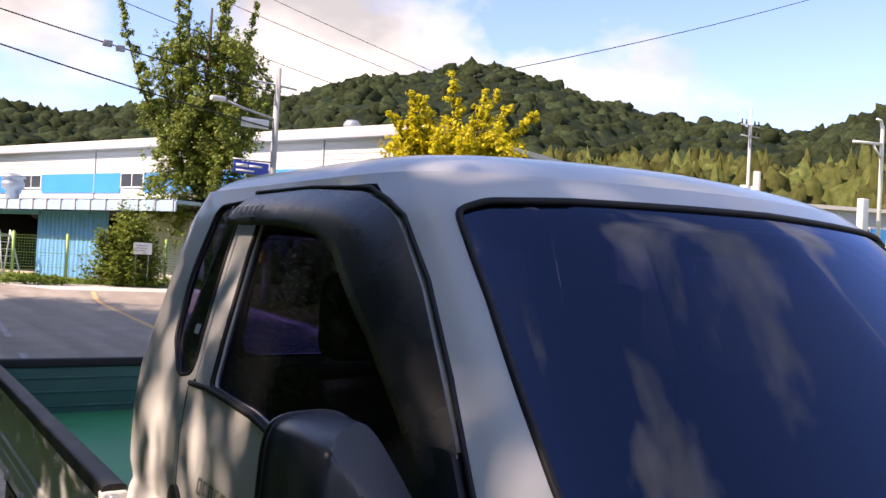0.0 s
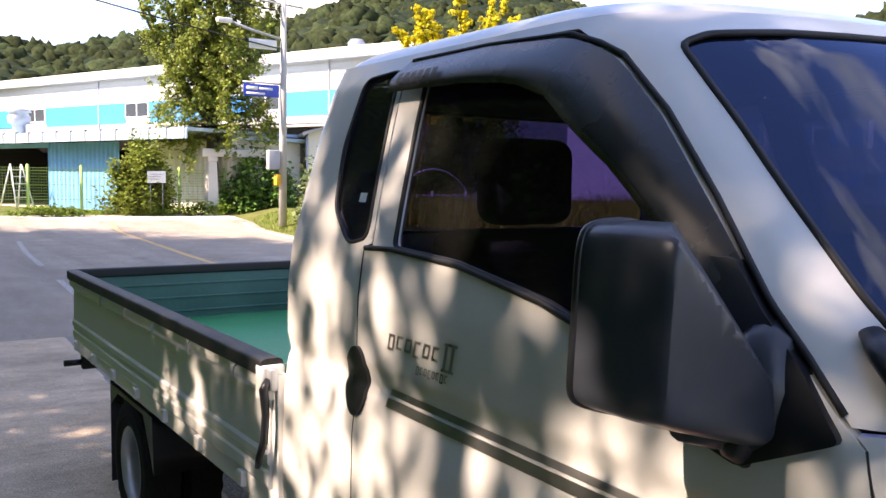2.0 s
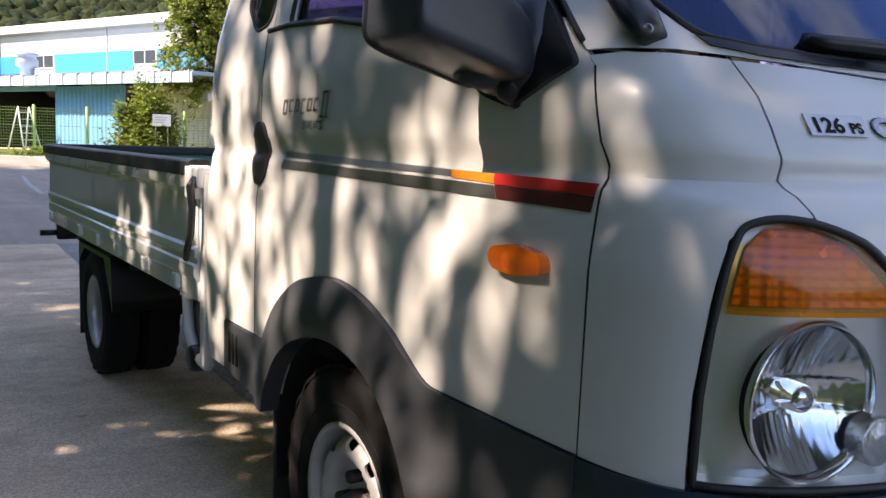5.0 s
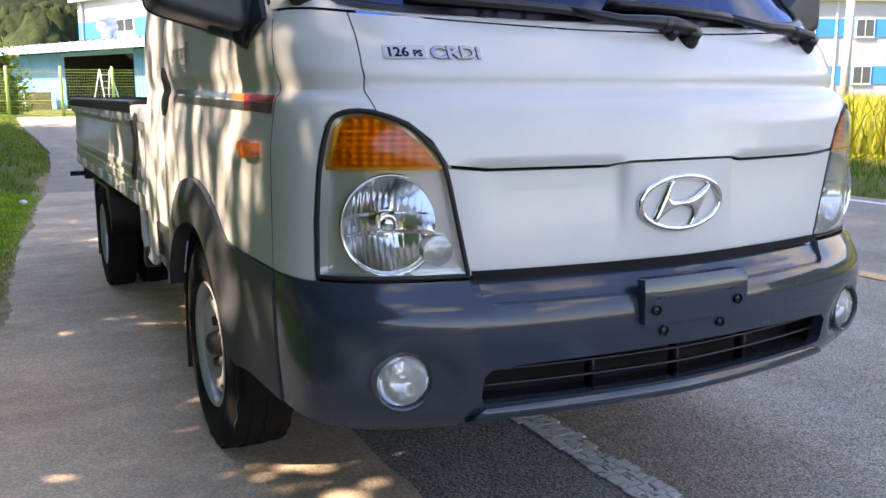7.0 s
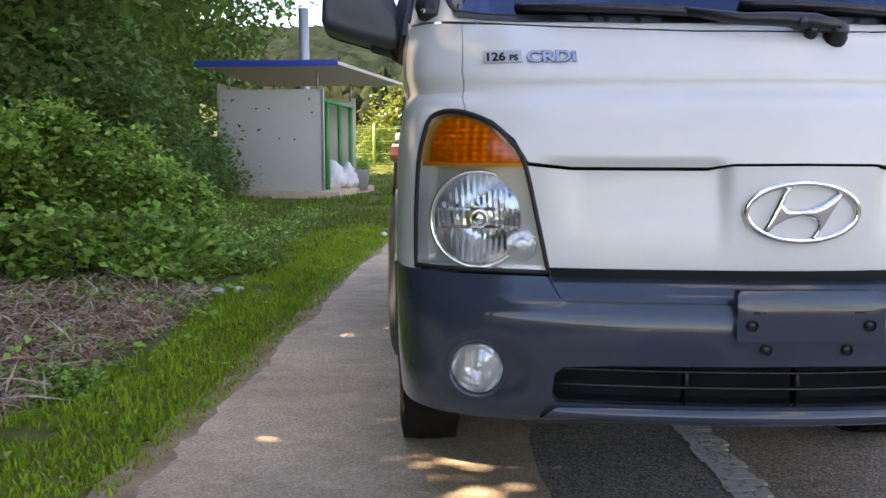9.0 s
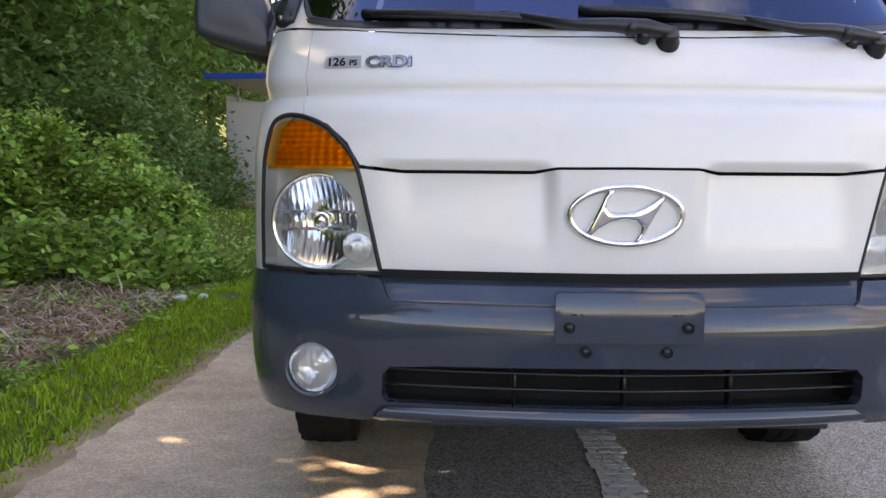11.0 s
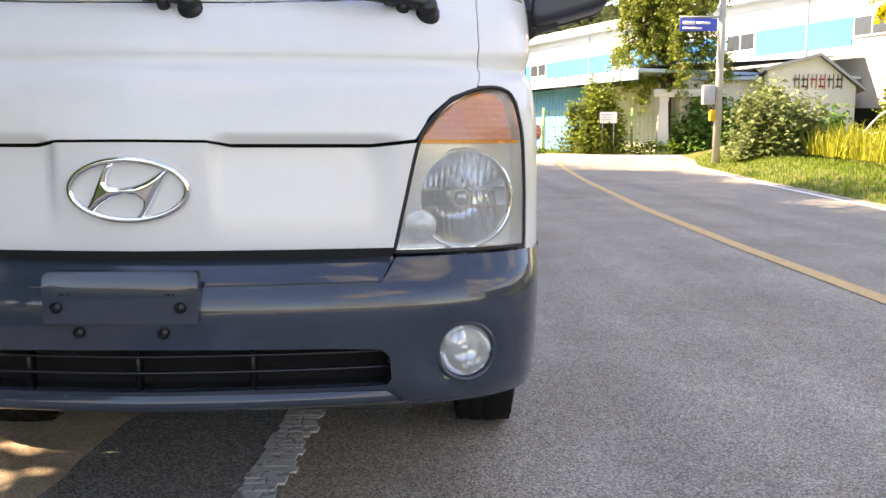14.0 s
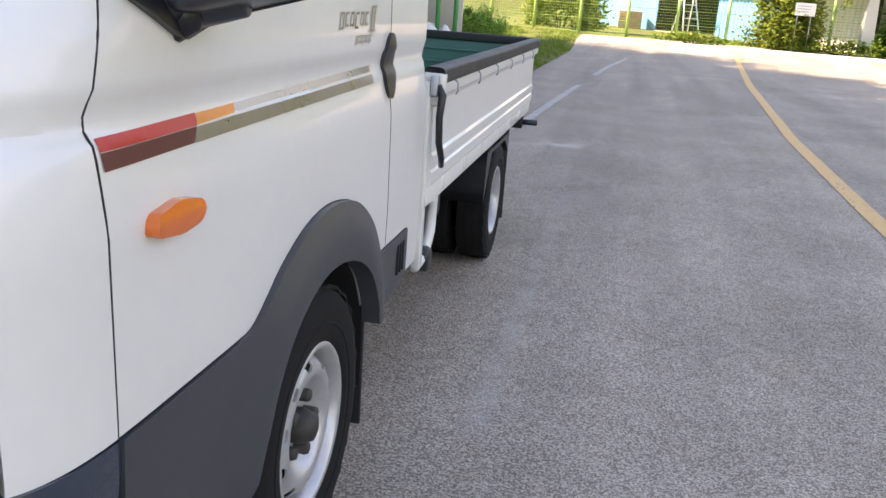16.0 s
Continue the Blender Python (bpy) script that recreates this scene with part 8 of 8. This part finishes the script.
# ---- bed ----
BZ, BT, BY0, BY1, BX = 0.70, 1.055, 2.225, 5.08, 0.87
bed = part("bed_floor", fresh_box(-BX + 0.03, BX - 0.03, BY0, BY1, 0.70, 0.765, 0.004), M_GREENBED, truck, "bright green painted cargo bed floor")
for sg in (-1, 1):
    # side gate: pressed profile along its length
    bm = bmesh.new()
    prof = [(0.845, BZ - 0.012), (0.868, BZ - 0.012), (0.874, BZ), (0.874, 0.735), (0.868, 0.742), (0.868, 0.758), (0.876, 0.766), (0.876, 0.79), (0.868, 0.8), (0.866, 0.96), (0.872, 0.975), (0.886, 0.985), (0.888, 1.0), (0.888, BT - 0.01), (0.845, BT - 0.01)]
    ends = []
    for y in (BY0 + 0.012, BY1 - 0.012):
        ends.append([bm.verts.new((sg * x, y, z)) for x, z in prof])
    for i in range(len(prof)):
        j = (i + 1) % len(prof)
        bm.faces.new((ends[0][i], ends[0][j], ends[1][j], ends[1][i]))
    bm.faces.new(ends[0])
    bm.faces.new(ends[1])
    gate = part("side_gate", bm, M_PAINT, truck, "white pressed-steel side gate", smooth=False)
    part("inner_face", fresh_box(min(sg * 0.839, sg * 0.845), max(sg * 0.839, sg * 0.845), BY0 + 0.02, BY1 - 0.04, 0.766, BT - 0.02), M_TEAL, gate, "dark green inner face")
    bm = bmesh.new()
    pts = fillet([(0.832, BT - 0.035), (0.896, BT - 0.035), (0.898, BT + 0.012), (0.882, BT + 0.018), (0.842, BT + 0.018), (0.83, BT + 0.01)], 0.008, 3)
    ends = [[bm.verts.new((sg * p.x, y, p.y)) for p in pts] for y in (BY0 + 0.004, BY1 + 0.002)]
    for i in range(len(pts)):
        j = (i + 1) % len(pts)
        bm.faces.new((ends[0][i], ends[0][j], ends[1][j], ends[1][i]))
    for e_ in ends:
        bm.faces.new(e_)
    part("top_rail", bm, M_RUBBER, gate, "worn black rubber top rail")
    part("end_cap", fresh_box(min(sg * 0.825, sg * 0.9), max(sg * 0.825, sg * 0.9), BY0 - 0.004, BY0 + 0.045, 0.95, BT + 0.0, 0.012, 3), M_PAINT, gate)
    for k in range(6):
        y = BY0 + 0.22 + k * 0.45
        part("rope_hook", tube(bmesh.new(), [(sg * 0.889, y, 1.02), (sg * 0.9, y, 1.012), (sg * 0.902, y, 0.985), (sg * 0.895, y + 0.004, 0.972)], 0.0035, 6), M_STEEL, gate)
    latch = part("gate_latch", fresh_box(min(sg * 0.86, sg * 0.885), max(sg * 0.86, sg * 0.885), BY0 - 0.035, BY0 - 0.006, 0.985, 1.05, 0.006), M_STEEL, gate, "steel gate latch")
    part("latch_lever", tube(bmesh.new(), [(sg * 0.885, BY0 - 0.02, 1.02), (sg * 0.9, BY0 - 0.022, 0.99), (sg * 0.895, BY0 - 0.024, 0.92), (sg * 0.897, BY0 - 0.015, 0.84), (sg * 0.905, BY0 - 0.0, 0.79), (sg * 0.902, BY0 + 0.02, 0.76)], [0.01, 0.014, 0.012, 0.012, 0.011, 0.009], 8), M_BLACK, latch)
    part("hinge_post", fresh_box(min(sg * 0.83, sg * 0.862), max(sg * 0.83, sg * 0.862), BY0 - 0.03, BY0 + 0.01, 0.42, 1.03, 0.004), M_PAINT, truck)
    part("bed_sill", fresh_box(min(sg * 0.82, sg * 0.866), max(sg * 0.82, sg * 0.866), BY0, BY1, 0.625, 0.688, 0.004), M_PAINT, truck)
    # step bracket behind the cab
    bm = bmesh.new()
    tube(bm, [(sg * 0.84, BY0 + 0.02, 0.64), (sg * 0.845, BY0 + 0.19, 0.62), (sg * 0.845, BY0 + 0.18, 0.5), (sg * 0.845, BY0 + 0.1, 0.43), (sg * 0.84, BY0 - 0.01, 0.42)], 0.02, 8)
    part("side_guard", bm, M_PAINT, truck)
    part("guard_panel", fresh_box(min(sg * 0.80, sg * 0.83), max(sg * 0.80, sg * 0.83), BY0 + 0.0, BY0 + 0.2, 0.44, 0.63, 0.01), M_BLACK, truck)
    part("fuel_cap", lathe(bmesh.new(), [(0.045, -0.03), (0.045, 0.02), (0.038, 0.028), (0, 0.028)], 20, pose(sg * 0.84, BY0 + 0.1, 0.42, 0, 90 * sg, 0)), M_BLACK, truck)
    part("rear_guard_flap", fresh_box(min(sg * 0.86, sg * 0.52), max(sg * 0.86, sg * 0.52), 4.24, 4.252, 0.12, 0.62, 0.004), M_RUBBER, truck)
    part("rear_fender", sheet([(3.5, 0.36), (3.52, 0.6), (4.24, 0.6), (4.24, 0.5), (4.1, 0.58), (3.66, 0.58), (3.56, 0.45)], lambda y, z, d, sg=sg: Vector((sg * (0.86 - d), y, z)), (), 0.1, 0.3), M_BLACK, truck, "black rear mudguard")
    part("tail_lamp", fresh_box(min(sg * 0.62, sg * 0.84), max(sg * 0.62, sg * 0.84), 5.0, 5.06, 0.52, 0.63, 0.01), M_BLACK, truck)
    part("rear_stub", tube(bmesh.new(), [(sg * 0.8, 5.03, 0.56), (sg * 0.93, 5.03, 0.56)], 0.018, 8), M_BLACK, truck)
    for k in range(7):
        y = BY0 + 0.2 + k * 0.42
        part("gate_hinge", fresh_box(min(sg * 0.85, sg * 0.885), max(sg * 0.85, sg * 0.872), y, y + 0.045, 0.64, 0.69, 0.006), M_PAINT, gate)
tail = part("tail_gate", fresh_box(-BX + 0.03, BX - 0.03, BY1 - 0.035, BY1, 0.70, BT - 0.005, 0.006), M_TEAL, truck, "dark green tail gate")
for k in range(3):
    part("gate_ridge", fresh_box(-BX + 0.06, BX - 0.06, BY1 - 0.043, BY1 - 0.034, 0.80 + 0.08 * k, 0.812 + 0.08 * k, 0.003), M_TEAL, tail)
part("tail_rail", fresh_box(-BX + 0.02, BX - 0.02, BY1 - 0.05, BY1 + 0.006, BT - 0.03, BT + 0.02, 0.01, 3), M_RUBBER, tail)
part("bed_front", fresh_box(-BX + 0.03, BX - 0.03, BY0, BY0 + 0.03, 0.70, BT, 0.004), M_TEAL, truck)
# chassis
for x in (-0.36, 0.36):
    part("chassis_rail", fresh_box(x - 0.03, x + 0.03, 0.3, 5.0, 0.42, 0.56, 0.005), M_CHASSIS, truck)
for y in (0.7, 2.3, 3.4, 4.6):
    part("cross_member", fresh_box(-0.8, 0.8, y - 0.03, y + 0.03, 0.56, 0.69, 0.005), M_CHASSIS, truck)
part("front_axle", tube(bmesh.new(), [(-0.7, 1.21, 0.33), (-0.3, 1.2, 0.26), (0.3, 1.2, 0.26), (0.7, 1.21, 0.33)], 0.045, 10), M_CHASSIS, truck)
part("rear_axle", tube(bmesh.new(), [(-0.75, 3.88, 0.3), (-0.15, 3.88, 0.3), (0, 3.88, 0.3), (0.15, 3.88, 0.3), (0.75, 3.88, 0.3)], [0.05, 0.05, 0.13, 0.05, 0.05], 12), M_CHASSIS, truck)
# Unseen: underbody box lowered and plate added to keep light off the ground.
part("under_tray_block", fresh_box(-0.6, 0.6, 0.75, 2.15, 0.25, 0.5, 0.03), M_CHASSIS, truck)
part("under_shade_plate", fresh_box(-0.56, 0.56, 0.3, 0.8, 0.31, 0.34, 0.008), M_CHASSIS, truck)
part("tank", fresh_box(0.42, 0.72, 2.3, 3.2, 0.36, 0.6, 0.03), M_CHASSIS, truck)
